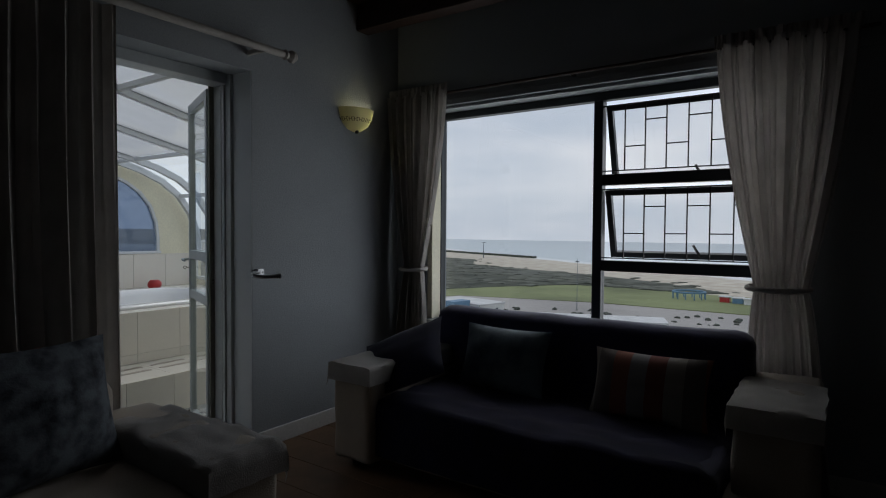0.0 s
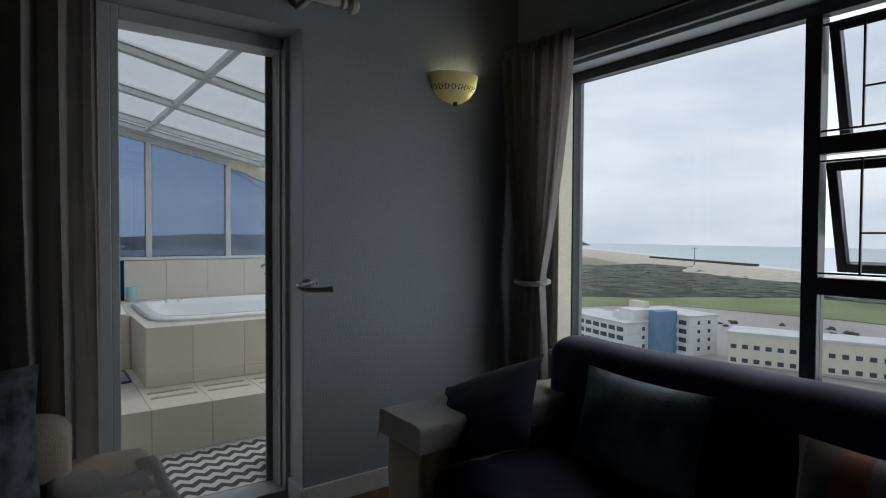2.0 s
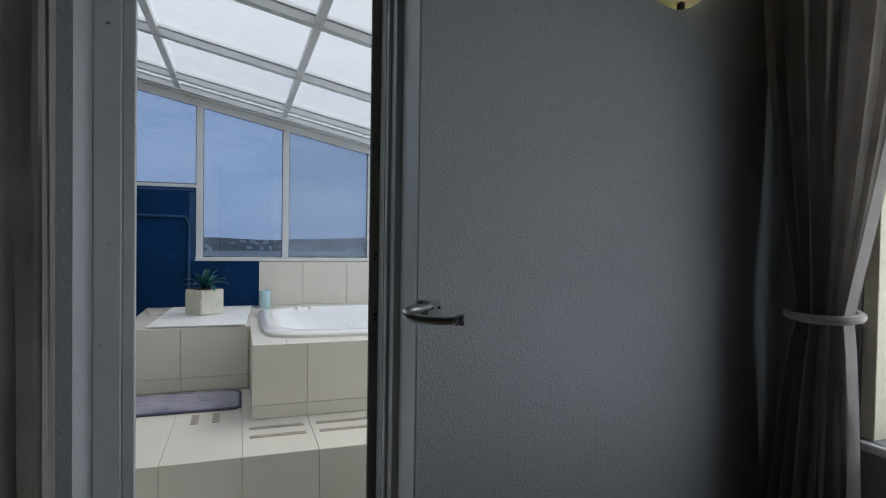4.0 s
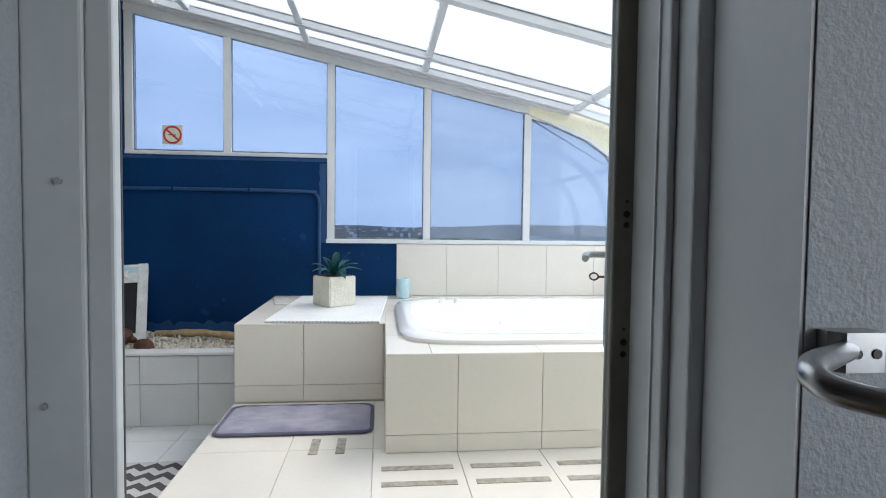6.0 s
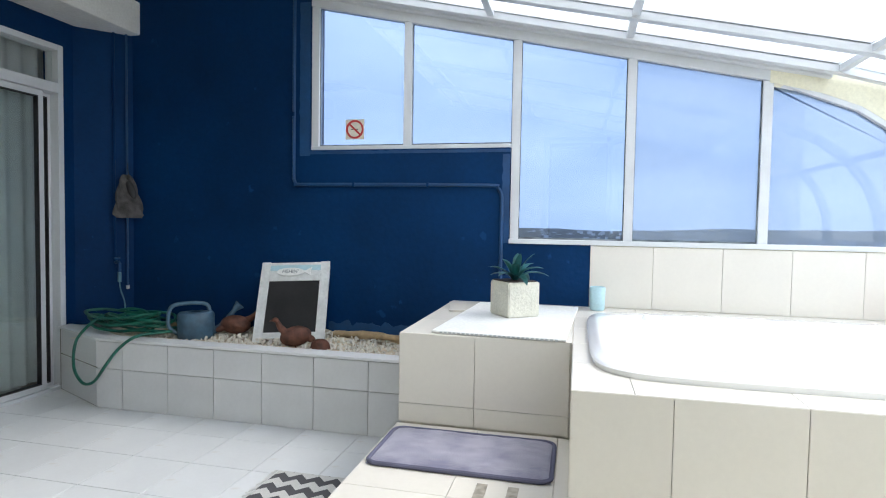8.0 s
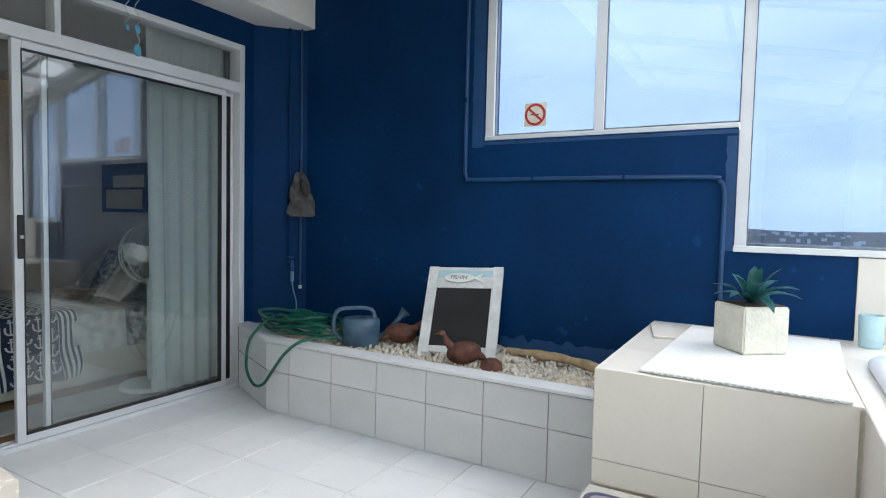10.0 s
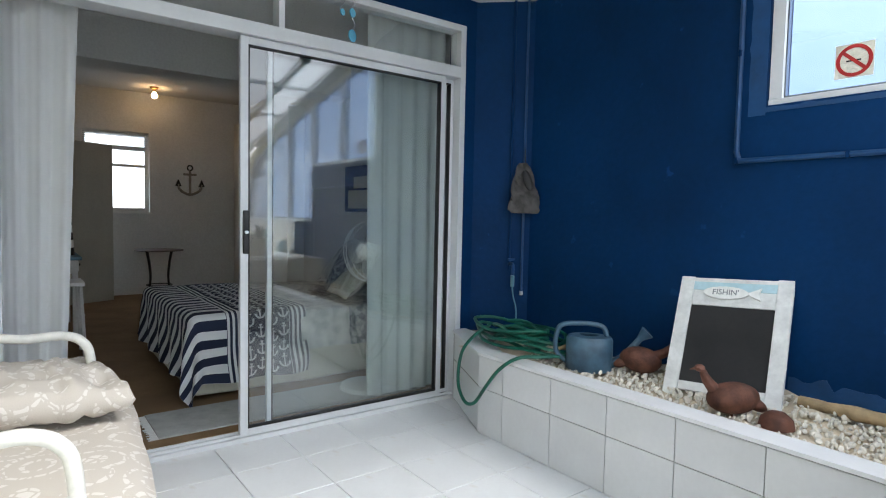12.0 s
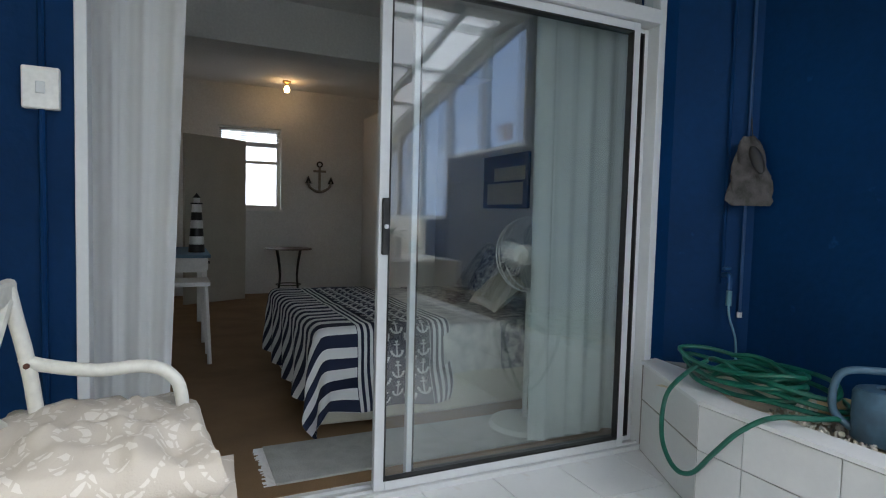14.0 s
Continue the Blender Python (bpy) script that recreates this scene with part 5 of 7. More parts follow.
def garden_hose():
    """Coils of green hose on the planter's corner with one loop hanging over the tiles."""
    rnd = random.Random(11)
    pts = []
    cx, cy = -5.53, -0.83
    for k in range(100):
        a = k * 0.55
        r = 0.19 + 0.07 * math.sin(k * 0.37) + rnd.uniform(-0.02, 0.02)
        pts.append((cx + 0.62 * r * math.cos(a), cy + 1.25 * r * math.sin(a), 0.462 + 0.0011 * k + 0.016 * math.sin(k * 1.3)))
    x, y, z = pts[-1]
    loop = [(-5.44, -0.98, 0.56), (-5.36, -1.02, 0.50), (-5.30, -1.06, 0.40), (-5.245, -1.02, 0.25), (-5.22, -0.93, 0.165), (-5.215, -0.84, 0.18), (-5.215, -0.75, 0.29), (-5.225, -0.66, 0.40), (-5.28, -0.58, 0.470), (-5.40, -0.50, 0.478), (-5.55, -0.45, 0.475)]
    t = thing("garden_hose", "coiled green garden hose hanging over the planter", "hose")
    part("coil", tube(smooth_path(pts, 5), 0.0095, 8), "hose_green", t, smooth=True)
    part("loop", tube(smooth_path(loop, 8), 0.0095, 8), "hose_green", t, smooth=True)
    part("feed", tube(smooth_path([(-5.74, -1.08, 0.50), (-5.78, -1.12, 0.60), (-5.80, -1.17, 0.68), (-5.80, -1.18, 0.74)], 6), 0.005, 8), "feed_teal", t, "thin teal feed hose", smooth=True)
    part("coupling", tube([(-5.80, -1.18, 0.74), (-5.80, -1.18, 0.81)], 0.013, 12), "feed_teal", t, "teal hose coupling", smooth=True)
    settle(t)


M["feed_teal"] = material("feed_teal", (0.10, 0.24, 0.30), 0.4, var=0.1, scale=20)
M["hose_green"] = material("hose_green", (0.005, 0.11, 0.075), 0.35, var=0.15, scale=20)
garden_hose()


def pipes():
    t = tagged(new("pipework"), "thin blue painted pipes running down the corner", "pipe", kind="structure")
    part("pipe", tube([(-5.828, -1.245, 0.84), (-5.828, -1.245, 2.56)], 0.009), "blue_paint", t, smooth=True)
    part("pipe", tube([(-5.885, -1.185, 0.70), (-5.885, -1.185, 2.56)], 0.008), "blue_fresh", t, smooth=True)
    part("tap", tube(smooth_path([(-5.825, -1.24, 0.88), (-5.81, -1.20, 0.885), (-5.80, -1.18, 0.87), (-5.80, -1.18, 0.815)]), 0.011), "blue_fresh", t, smooth=True)
    part("tap_handle", boxes((-5.835, -5.785, -1.215, -1.20, 0.905, 0.92), bevel=0.003), "blue_fresh", t)
    part("end_cap", tube([(-5.885, -1.185, 0.68), (-5.885, -1.185, 0.705)], 0.012), "pale_grey", t)
    c = tagged(new("conduit"), "blue conduit below the windows, coloured lighter for its highlight", "pipe", kind="structure")
    # conduit has the wall's paint; its highlight is coloured in as lighter blue
    part("pipe", tube(smooth_path([(-5.918, 0.155, 2.78), (-5.918, 0.155, 2.1), (-5.918, 0.155, 1.56), (-5.918, 0.157, 1.50), (-5.918, 0.175, 1.466), (-5.918, 0.24, 1.462), (-5.918, 0.9, 1.462), (-5.918, 1.52, 1.458), (-5.918, 1.585, 1.44), (-5.918, 1.61, 1.38), (-5.918, 1.612, 1.2), (-5.918, 1.612, 0.72)], 4), 0.012), "blue_fresh", c, smooth=True)
    for p in ((-5.918, 0.157, 1.464), (-5.918, 0.60, 1.462), (-5.918, 1.12, 1.461), (-5.918, 0.155, 1.95)):
        part("saddle", turned(boxes((-0.013, 0.0125, -0.008, 0.008, -0.015, 0.015), bevel=0.003), Matrix.Translation(p)), "blue_paint", c)


pipes()


def fresh_paint():
    """Patches of lighter blue touch-up paint round the window and along the planter."""
    t = tagged(new("paint_patch"), "patches of lighter blue touch-up paint", "paint", kind="structure")
    def ragged(a, b, lo, hi, n, amp, seed):
        up = [(a + (b - a) * k / n, hi + amp * noise.noise(Vector((k * 0.9, seed, 0)))) for k in range(n + 1)]
        return extruded([(a, lo), (b, lo)] + up[::-1], "x", XW, XW + 0.0015)
    part("patch", ragged(0.42, 1.30, 0.40, 0.515, 30, 0.05, 3.0), "blue_fresh", t)
    part("patch", extruded([(0.192 + 0.008 * noise.noise(Vector((k * 0.8, 7, 0))), 1.66 + 1.05 * k / 24) for k in range(25)][::-1] + [(0.268, 1.66), (0.268, 2.71)], "x", XW, XW + 0.0015), "blue_fresh", t)
    part("patch", ragged(0.268, 1.66, 1.672, 1.692, 40, 0.012, 5.0), "blue_fresh", t)
    part("patch", extruded([(1.612 + 0.008 * noise.noise(Vector((k * 0.8, 9, 0))), 1.09 + 0.57 * k / 16) for k in range(17)][::-1] + [(1.658, 1.09), (1.658, 1.66)], "x", XW, XW + 0.0015), "blue_fresh", t)


fresh_paint()


def net_bag():
    t = thing("mesh_bag", "grey mesh drawstring bag hanging on the pipe", "bag", (-5.862, -1.150, 1.21))
    bm = bmesh.new()
    rows = []
    for i in range(15):
        v = i / 14
        w = (0.026 + 0.088 * (1 - v) ** 0.6) * (1.0 if i else 0.75)
        d = 0.012 + 0.030 * math.sin(math.pi * min(1, (1 - v) * 1.1)) * (1 - v)
        rows.append([bm.verts.new((w * math.cos(a) * (1 + 0.14 * math.sin(5 * a + i)) + 0.02 * v, 0.03 + d * math.sin(a) + 0.012 * math.sin(a * 3 + i), 0.33 * v)) for a in (2 * math.pi * k / 24 for k in range(24))])
    for p, q in zip(rows, rows[1:]):
        for k in range(24):
            bm.faces.new((p[k], p[(k + 1) % 24], q[(k + 1) % 24], q[k]))
    bm.faces.new(rows[0])
    part("sack", turned(bm, pose(0, 0, 0, 0, 0, -42)), "bag_grey", t, smooth=True)
    # shade of the bag's opening, put on as a black ellipsoid
    bshade = bmesh.new()
    bmesh.ops.create_uvsphere(bshade, u_segments=20, v_segments=10, radius=1.0, matrix=Matrix.LocRotScale((0.045, 0.068, 0.215), Euler((0.25, 0.35, -0.75)), (0.030, 0.012, 0.075)))
    part("mouth", bshade, "black", t, "black shape standing in for the bag's shaded opening", smooth=True)
    part("cord", tube(smooth_path([(0.02, 0.02, 0.32), (0.01, 0.0, 0.38), (0.0, -0.01, 0.42)]), 0.003, 6), "black", t)
    settle(t)
    t.scale = (0.9, 0.85, 0.96)


M["bag_grey"] = material("bag_grey", (0.10, 0.095, 0.095), 0.9, var=0.25, scale=20, bump=0.7, bump_scale=160)
net_bag()


def no_smoking_sign():
    t = thing("no_smoking_sign", "round red and white no smoking sticker on the window", "sign", (XW - 0.036, 0.585, 1.842))
    part("sticker", boxes((-0.0012, 0.0, -0.068, 0.068, -0.068, 0.068)), "pot_cream", t)
    ring = bmesh.new()
    n = 40
    o = [[ring.verts.new((x, r * math.cos(2 * math.pi * k / n), r * math.sin(2 * math.pi * k / n))) for k in range(n)] for x, r in ((0.0002, 0.064), (0.0016, 0.064), (0.0016, 0.050), (0.0002, 0.050))]
    for a, b in zip(o, o[1:] + o[:1]):
        for k in range(n):
            ring.faces.new((a[k], a[(k + 1) % n], b[(k + 1) % n], b[k]))
    part("red_ring", ring, "red_plastic", t)
    part("red_bar", turned(boxes((0.0003, 0.0015, -0.052, 0.052, -0.0065, 0.0065)), pose(0, 0, 0, -42, 0, 0)), "red_plastic", t)
    part("cigarette", boxes((0.0002, 0.001, -0.028, 0.024, -0.003, 0.003)), "black", t)
    settle(t)


no_smoking_sign()


def wind_chime():
    t = thing("wind_chime", "hanging mobile of wavy wires with pale blue discs", "wind chime", (-4.60, -1.16, 2.56))
    for dx, ln, ph in ((-0.025, 0.46, 0.0), (0.03, 0.36, 1.5)):
        part("wire", tube([(dx + 0.012 * math.sin(k * 0.9 + ph), 0.004 * math.cos(k), -ln * k / 28) for k in range(29)], 0.0022, 6), "chrome", t)
    for dx, z, r in ((-0.025, -0.47, 0.030), (-0.025, -0.36, 0.022), (0.03, -0.37, 0.016)):
        part("disc", turned(lathe([(0.0, -0.003), (r, -0.003), (r, 0.003), (0.0, 0.003)], 24), pose(dx, 0, z - r * 0.4, 90, 0, 25)), "bead_blue", t, "pale blue glass disc", smooth=True)
    settle(t)


M["bead_blue"] = material("bead_blue", (0.15, 0.45, 0.62), 0.2, var=0.1, scale=10)
wind_chime()


def switch_box():
    t = thing("light_switch", "white weatherproof light switch on the blue wall", "switch", (-3.083, YS, 1.475))
    part("box", boxes((-0.048, 0.048, 0.0, 0.032, -0.062, 0.062), bevel=0.005), "white_paint", t)
    part("rocker", boxes((-0.012, 0.012, 0.032, 0.036, -0.018, 0.018), bevel=0.002), "alu_white", t)
    part("conduit", tube([(0.0, 0.010, 0.062), (0.0, 0.010, 1.1)], 0.010), "blue_paint", t)
    part("conduit", tube([(0.0, 0.010, -0.062), (0.0, 0.010, -1.3)], 0.010), "blue_paint", t)
    settle(t)


switch_box()


# ---- sunroom: white metal bench with cushions ----
def printed_cloth():
    """Beige cloth with pale ringed flowers."""
    m = bpy.data.materials.new("floral_cloth")
    m.use_nodes = True
    n, l = m.node_tree.nodes, m.node_tree.links
    b = n["Principled BSDF"]
    b.inputs["Roughness"].default_value = 0.95
    tc, vor, wave, mix = n.new("ShaderNodeTexCoord"), n.new("ShaderNodeTexVoronoi"), n.new("ShaderNodeMath"), n.new("ShaderNodeMix")
    vor.inputs["Scale"].default_value, vor.inputs["Randomness"].default_value = 7.0, 0.55
    l.new(tc.outputs["Object"], vor.inputs["Vector"])
    wave.operation, wave.inputs[1].default_value = "MULTIPLY", 26.0
    l.new(vor.outputs["Distance"], wave.inputs[0])
    sn, th = n.new("ShaderNodeMath"), n.new("ShaderNodeMath")
    sn.operation = "SINE"
    l.new(wave.outputs[0], sn.inputs[0])
    th.operation, th.inputs[1].default_value = "GREATER_THAN", 0.6
    l.new(sn.outputs[0], th.inputs[0])
    small = n.new("ShaderNodeTexVoronoi")
    small.inputs["Scale"].default_value = 34.0
    small.feature = "DISTANCE_TO_EDGE"
    l.new(tc.outputs["Object"], small.inputs["Vector"])
    t2 = n.new("ShaderNodeMath")
    t2.operation, t2.inputs[1].default_value = "GREATER_THAN", 0.09
    l.new(small.outputs["Distance"], t2.inputs[0])
    both = n.new("ShaderNodeMath")
    both.operation = "MULTIPLY"
    l.new(th.outputs[0], both.inputs[0])
    l.new(t2.outputs[0], both.inputs[1])
    mix.data_type = "RGBA"
    mix.inputs["A"].default_value, mix.inputs["B"].default_value = (0.53, 0.485, 0.43, 1), (0.655, 0.62, 0.575, 1)
    l.new(both.outputs[0], mix.inputs["Factor"])
    l.new(mix.outputs["Result"], b.inputs["Base Color"])
    w = n.new("ShaderNodeTexNoise")
    w.inputs["Scale"].default_value = 240
    l.new(tc.outputs["Object"], w.inputs["Vector"])
    bp = n.new("ShaderNodeBump")
    bp.inputs["Strength"].default_value, bp.inputs["Distance"].default_value = 0.3, 0.004
    l.new(w.outputs["Fac"], bp.inputs["Height"])
    l.new(bp.outputs["Normal"], b.inputs["Normal"])
    return m


M["floral"] = printed_cloth()
M["bench_paint"] = material("bench_paint", (0.76, 0.75, 0.69), 0.4, var=0.05, scale=14, bump=0.1, bump_scale=60)


def garden_bench():
    t = thing("metal_bench", "white painted tubular metal bench with loose cushions", "bench")
    for y, f in ((-1.22, 0.018), (-0.165, 0.05)):
        part("arm", tube(smooth_path([(-3.105, y, 0.765), (-3.13, y, 0.745), (-3.25, y, 0.722), (-3.38 + f, y, 0.725), (-3.44 + f, y, 0.70), (-3.468 + f, y, 0.63), (-3.475 + f, y, 0.40), (-3.475 + f, y, 0.0)], 6), 0.0165, 12), "bench_paint", t, smooth=True)
        part("back_post", tube(smooth_path([(-3.075, y, 0.93), (-3.085, y, 0.88), (-3.12, y, 0.70), (-3.14, y, 0.45), (-3.11, y, 0.2), (-3.07, y, 0.0)], 5), 0.017, 12), "bench_paint", t, smooth=True)
        part("bolt", tube([(-3.115, y - 0.02, 0.745), (-3.115, y + 0.02, 0.745)], 0.007, 10), "rust", t, "rusty bolt head")
        part("side_rail", tube([(-3.13, y, 0.37), (-3.475, y, 0.37)], 0.013, 10), "bench_paint", t)
    part("top_rail", boxes((-3.088, -3.056, -1.25, -0.135, 0.888, 0.95), bevel=0.012), "bench_paint", t)
    for a, b in (((-3.12, -1.20, 0.55), (-3.08, -0.70, 0.90)), ((-3.08, -1.20, 0.90), (-3.12, -0.70, 0.55)), ((-3.12, -0.70, 0.55), (-3.08, -0.19, 0.90)), ((-3.08, -0.70, 0.90), (-3.12, -0.19, 0.55))):
        part("cross_slat", tube([a, b], 0.013, 8), "bench_paint", t)
    for x in (-3.18, -3.28, -3.38, -3.46):
        part("seat_slat", boxes((x - 0.025, x + 0.025, -1.22, -0.165, 0.375, 0.39)), "bench_paint", t)
    place = pose(-3.255, -0.43, 0.0, 0, 0, -5.0) @ Matrix.Translation((3.29, 0.69, 0.0))
    settle(t)
    t.matrix_basis = place
    seat = boxes((-3.58, -3.12, -1.18, -0.20, 0.391, 0.50))
    bmesh.ops.subdivide_edges(seat, edges=seat.edges[:], cuts=9, use_grid_fill=True)
    for v in seat.verts:
        u, w = abs((v.co.x + 3.35) / 0.23), abs((v.co.y + 0.69) / 0.49)
        r = max(u ** 6, w ** 8)
        if v.co.z > 0.45:
            v.co.z += 0.02 * (1 - r) - 0.018 * r + 0.012 * noise.noise(v.co * 7)
        v.co.x += 0.012 * noise.noise(v.co * 5)
        v.co.y += 0.012 * noise.noise(v.co * 5 + Vector((3, 0, 0)))
    tagged(link_mesh("seat_cushion", turned(seat, place), "floral", smooth=60), "beige seat cushion printed with pale ringed flowers", "cushion")
    pl = turned(pillow(0.46, 0.60, 0.14, n=34, seed=2, puff=0.26, crumple=0.036, nip=0.03), place @ pose(-3.30, -1.05, 0.585, 3, -3, 8))
    tagged(link_mesh("pillow", pl, "floral", smooth=70), "crumpled beige flowered pillow lying on the bench", "pillow")


garden_bench()


# ---- lounge: sofa, armchair, curtains, sconce ----
def soft_box(x0, x1, y0, y1, z0, z1, r, cuts=7, wr=0.008, freq=6.0):
    """An upholstered block: rounded, subdivided and slightly uneven."""
    bm = boxes((x0, x1, y0, y1, z0, z1))
    bmesh.ops.bevel(bm, geom=bm.edges[:], offset=r, segments=4, profile=0.6, affect="EDGES")
    long = [e for e in bm.edges if e.calc_length() > 0.12]
    bmesh.ops.subdivide_edges(bm, edges=long, cuts=cuts, use_grid_fill=True)
    bmesh.ops.recalc_face_normals(bm, faces=bm.faces)
    for v in bm.verts:
        v.co += v.normal * wr * noise.noise(v.co * freq)
    return bm


def cloth_over(x0, x1, y0, y1, z, drop, wr=0.012, steps=26):
    """A loose cover lying on a block's top and hanging down over its front (low y) and both sides."""
    bm = bmesh.new()
    def fold(u, lo, hi):
        if u < lo:
            return lo, lo - u
        if u > hi:
            return hi, u - hi
        return u, 0.0
    g = []
    for i in range(steps + 1):
        row = []
        for j in range(steps + 1):
            u = x0 - drop + (x1 - x0 + 2 * drop) * i / steps
            v = y0 - drop + (y1 - y0 + drop) * j / steps
            x, du = fold(u, x0, x1)
            y, dv = fold(v, y0, y1)
            d = math.hypot(du, dv)
            w = wr * noise.noise(Vector((u * 5, v * 7, 1.3))) + 0.5 * wr * noise.noise(Vector((u * 14, v * 14, 5)))
            out = 0.010 + abs(w) * (1 if d else 0)
            px = x + math.copysign(out if du else 0, u - x0 if u > x1 else -1) if du else x
            py = y - (out if dv else 0)
            row.append(bm.verts.new((px, py, z + 0.006 + (w if not d else 0) - d)))
        g.append(row)
    for i in range(steps):
        for j in range(steps):
            bm.faces.new((g[i][j], g[i + 1][j], g[i + 1][j + 1], g[i][j + 1]))
    bmesh.ops.solidify(bm, geom=bm.faces[:], thickness=0.004)
    return bm


def stripe_material(name, colors, period, axis="X", rough=0.9):
    m = bpy.data.materials.new(name)
    m.use_nodes = True
    n, l = m.node_tree.nodes, m.node_tree.links
    b = n["Principled BSDF"]
    b.inputs["Roughness"].default_value = rough
    tc, sep, mul, fr, ramp = n.new("ShaderNodeTexCoord"), n.new("ShaderNodeSeparateXYZ"), n.new("ShaderNodeMath"), n.new("ShaderNodeMath"), n.new("ShaderNodeValToRGB")
    l.new(tc.outputs["Object"], sep.inputs[0])
    mul.operation, mul.inputs[1].default_value = "MULTIPLY", 1 / period
    l.new(sep.outputs[axis], mul.inputs[0])
    fr.operation = "FRACT"
    l.new(mul.outputs[0], fr.inputs[0])
    l.new(fr.outputs[0], ramp.inputs["Fac"])
    ramp.color_ramp.interpolation = "CONSTANT"
    e = ramp.color_ramp.elements
    e[0].position, e[0].color = 0.0, (*colors[0], 1)
    e[1].position, e[1].color = 1 / len(colors), (*colors[1], 1)
    for i in range(2, len(colors)):
        e.new(i / len(colors)).color = (*colors[i], 1)
    w = n.new("ShaderNodeTexNoise")
    w.inputs["Scale"].default_value = 200
    l.new(tc.outputs["Object"], w.inputs["Vector"])
    mx = n.new("ShaderNodeMix")
    mx.data_type, mx.blend_type = "RGBA", "MULTIPLY"
    mx.inputs["Factor"].default_value = 0.35
    l.new(ramp.outputs["Color"], mx.inputs["A"])
    l.new(w.outputs["Fac"], mx.inputs["B"])
    l.new(mx.outputs["Result"], b.inputs["Base Color"])
    return m


M["cover_pale"] = material("cover_pale", (0.63, 0.608, 0.578), 0.9, var=0.06, scale=4, bump=0.3, bump_scale=200, sheen=0.2)
M["cushion_stripe"] = stripe_material("cushion_stripe", [(0.19, 0.06, 0.045), (0.27, 0.24, 0.21), (0.13, 0.11, 0.10), (0.25, 0.09, 0.06), (0.21, 0.20, 0.20)], 0.42)
M["cushion_sea"] = material("cushion_sea", (0.13, 0.17, 0.20), 0.85, second=(0.012, 0.03, 0.05), scale=5, bump=0.2, bump_scale=150)
M["paisley"] = material("paisley", (0.13, 0.15, 0.17), 0.85, second=(0.012, 0.015, 0.022), scale=16, bump=0.2, bump_scale=150)
M["rust_cloth"] = material("rust_cloth", (0.24, 0.06, 0.03), 0.9, var=0.1, scale=8, bump=0.3, bump_scale=180)


def sofa():
    t = thing("sofa", "cream slip-covered sofa under a dark navy throw, before the window", "sofa")
    part("base", soft_box(-1.66, 0.48, 2.72, 3.62, 0.12, 0.34, 0.03), "sofa_cover", t, smooth=50)
    part("seat", soft_box(-1.50, 0.22, 2.68, 3.40, 0.341, 0.46, 0.05), "throw_navy", t, smooth=60)
    back = soft_box(-1.56, 0.27, 3.36, 3.60, 0.30, 0.885, 0.10, cuts=9, wr=0.012)
    part("backrest", back, "throw_navy", t, smooth=60)
    for a, b, front, top in ((-1.70, -1.43, 2.61, 0.645), (0.25, 0.54, 2.86, 0.695)):
        arm = part("arm", soft_box(a, b, front, 3.58, 0.12, top, 0.04), "sofa_cover", t, smooth=60)
        part("arm_cover", cloth_over(a - 0.005, b + 0.005, front - 0.008, 3.36, top + 0.003, 0.10), "cover_pale", arm, "loose cream arm cover", smooth=70)
    part("throw", cloth_over(-1.497, 0.217, 2.672, 3.37, 0.462, 0.30, wr=0.02), "throw_navy", t, "dark navy throw", smooth=70)
    for x in (-1.6, 0.40):
        for y in (2.72, 3.52):
            part("foot", boxes((x - 0.03, x + 0.03, y - 0.03, y + 0.03, FL, 0.125), bevel=0.005), "wood_dark", t)
    settle(t)
    for name, w, h, d, at, rot, mat, label, sd in (
            ("cushion", 0.52, 0.44, 0.15, (-1.44, 2.90, 0.645), (38, -24, 20), "navy_velvet", "plain dark navy scatter cushion on the sofa", 1),
            ("cushion", 0.56, 0.38, 0.15, (-0.98, 3.24, 0.64), (72, 0, -3), "cushion_sea", "dark sea-patterned scatter cushion on the sofa", 2),
            ("cushion", 0.56, 0.34, 0.14, (-0.16, 3.20, 0.62), (70, 0, 0), "cushion_stripe", "rust and cream striped scatter cushion on the sofa", 3)):
        o = tagged(link_mesh(name, pillow(w, h, d, seed=sd), mat, smooth=70), label, "cushion", "sofa cushions")
        o.matrix_basis = pose(*at, *rot)


sofa()


def armchair():
    t = thing("armchair", "cream slip-covered armchair with its back to the doorway", "armchair")
    part("base", soft_box(-2.10, -1.22, 0.85, 1.55, FL, 0.36, 0.03), "sofa_cover", t, smooth=50)
    part("seat", soft_box(-1.90, -1.20, 0.88, 1.50, 0.361, 0.47, 0.05), "sofa_cover", t, smooth=60)
    part("backrest", soft_box(-2.12, -1.88, 0.60, 1.56, 0.30, 0.74, 0.09, wr=0.012), "sofa_cover", t, smooth=60)
    for a, b in ((1.50, 1.80), (0.56, 0.86)):
        arm = part("arm", soft_box(-2.08, -1.16, a, b, FL, 0.565, 0.05), "sofa_cover", t, smooth=60)
        part("arm_cover", turned(cloth_over(-0.15, 0.15, 0.0, 0.76, 0.0, 0.12, wr=0.022), Matrix.Translation((-1.155, (a + b) / 2, 0.567)) @ pose(0, 0, 0, 0, 0, 90)), "arm_grey", arm, "rumpled grey-beige arm cover", smooth=70)
    settle(t)
    for at, w, h, rot, mat, label in (((-1.74, 1.22, 0.71), 0.52, 0.50, (75, 0, 96), "paisley", "dark paisley cushion leaning on the armchair"), ((-1.83, 1.02, 0.70), 0.50, 0.46, (80, 0, 90), "rust_cloth", "rust red cushion behind the paisley cushion")):
        o = tagged(link_mesh("cushion", pillow(w, h, 0.15, seed=int(w * 100)), mat, smooth=70), label, "cushion", "armchair cushions")
        o.matrix_basis = pose(*at, *rot)


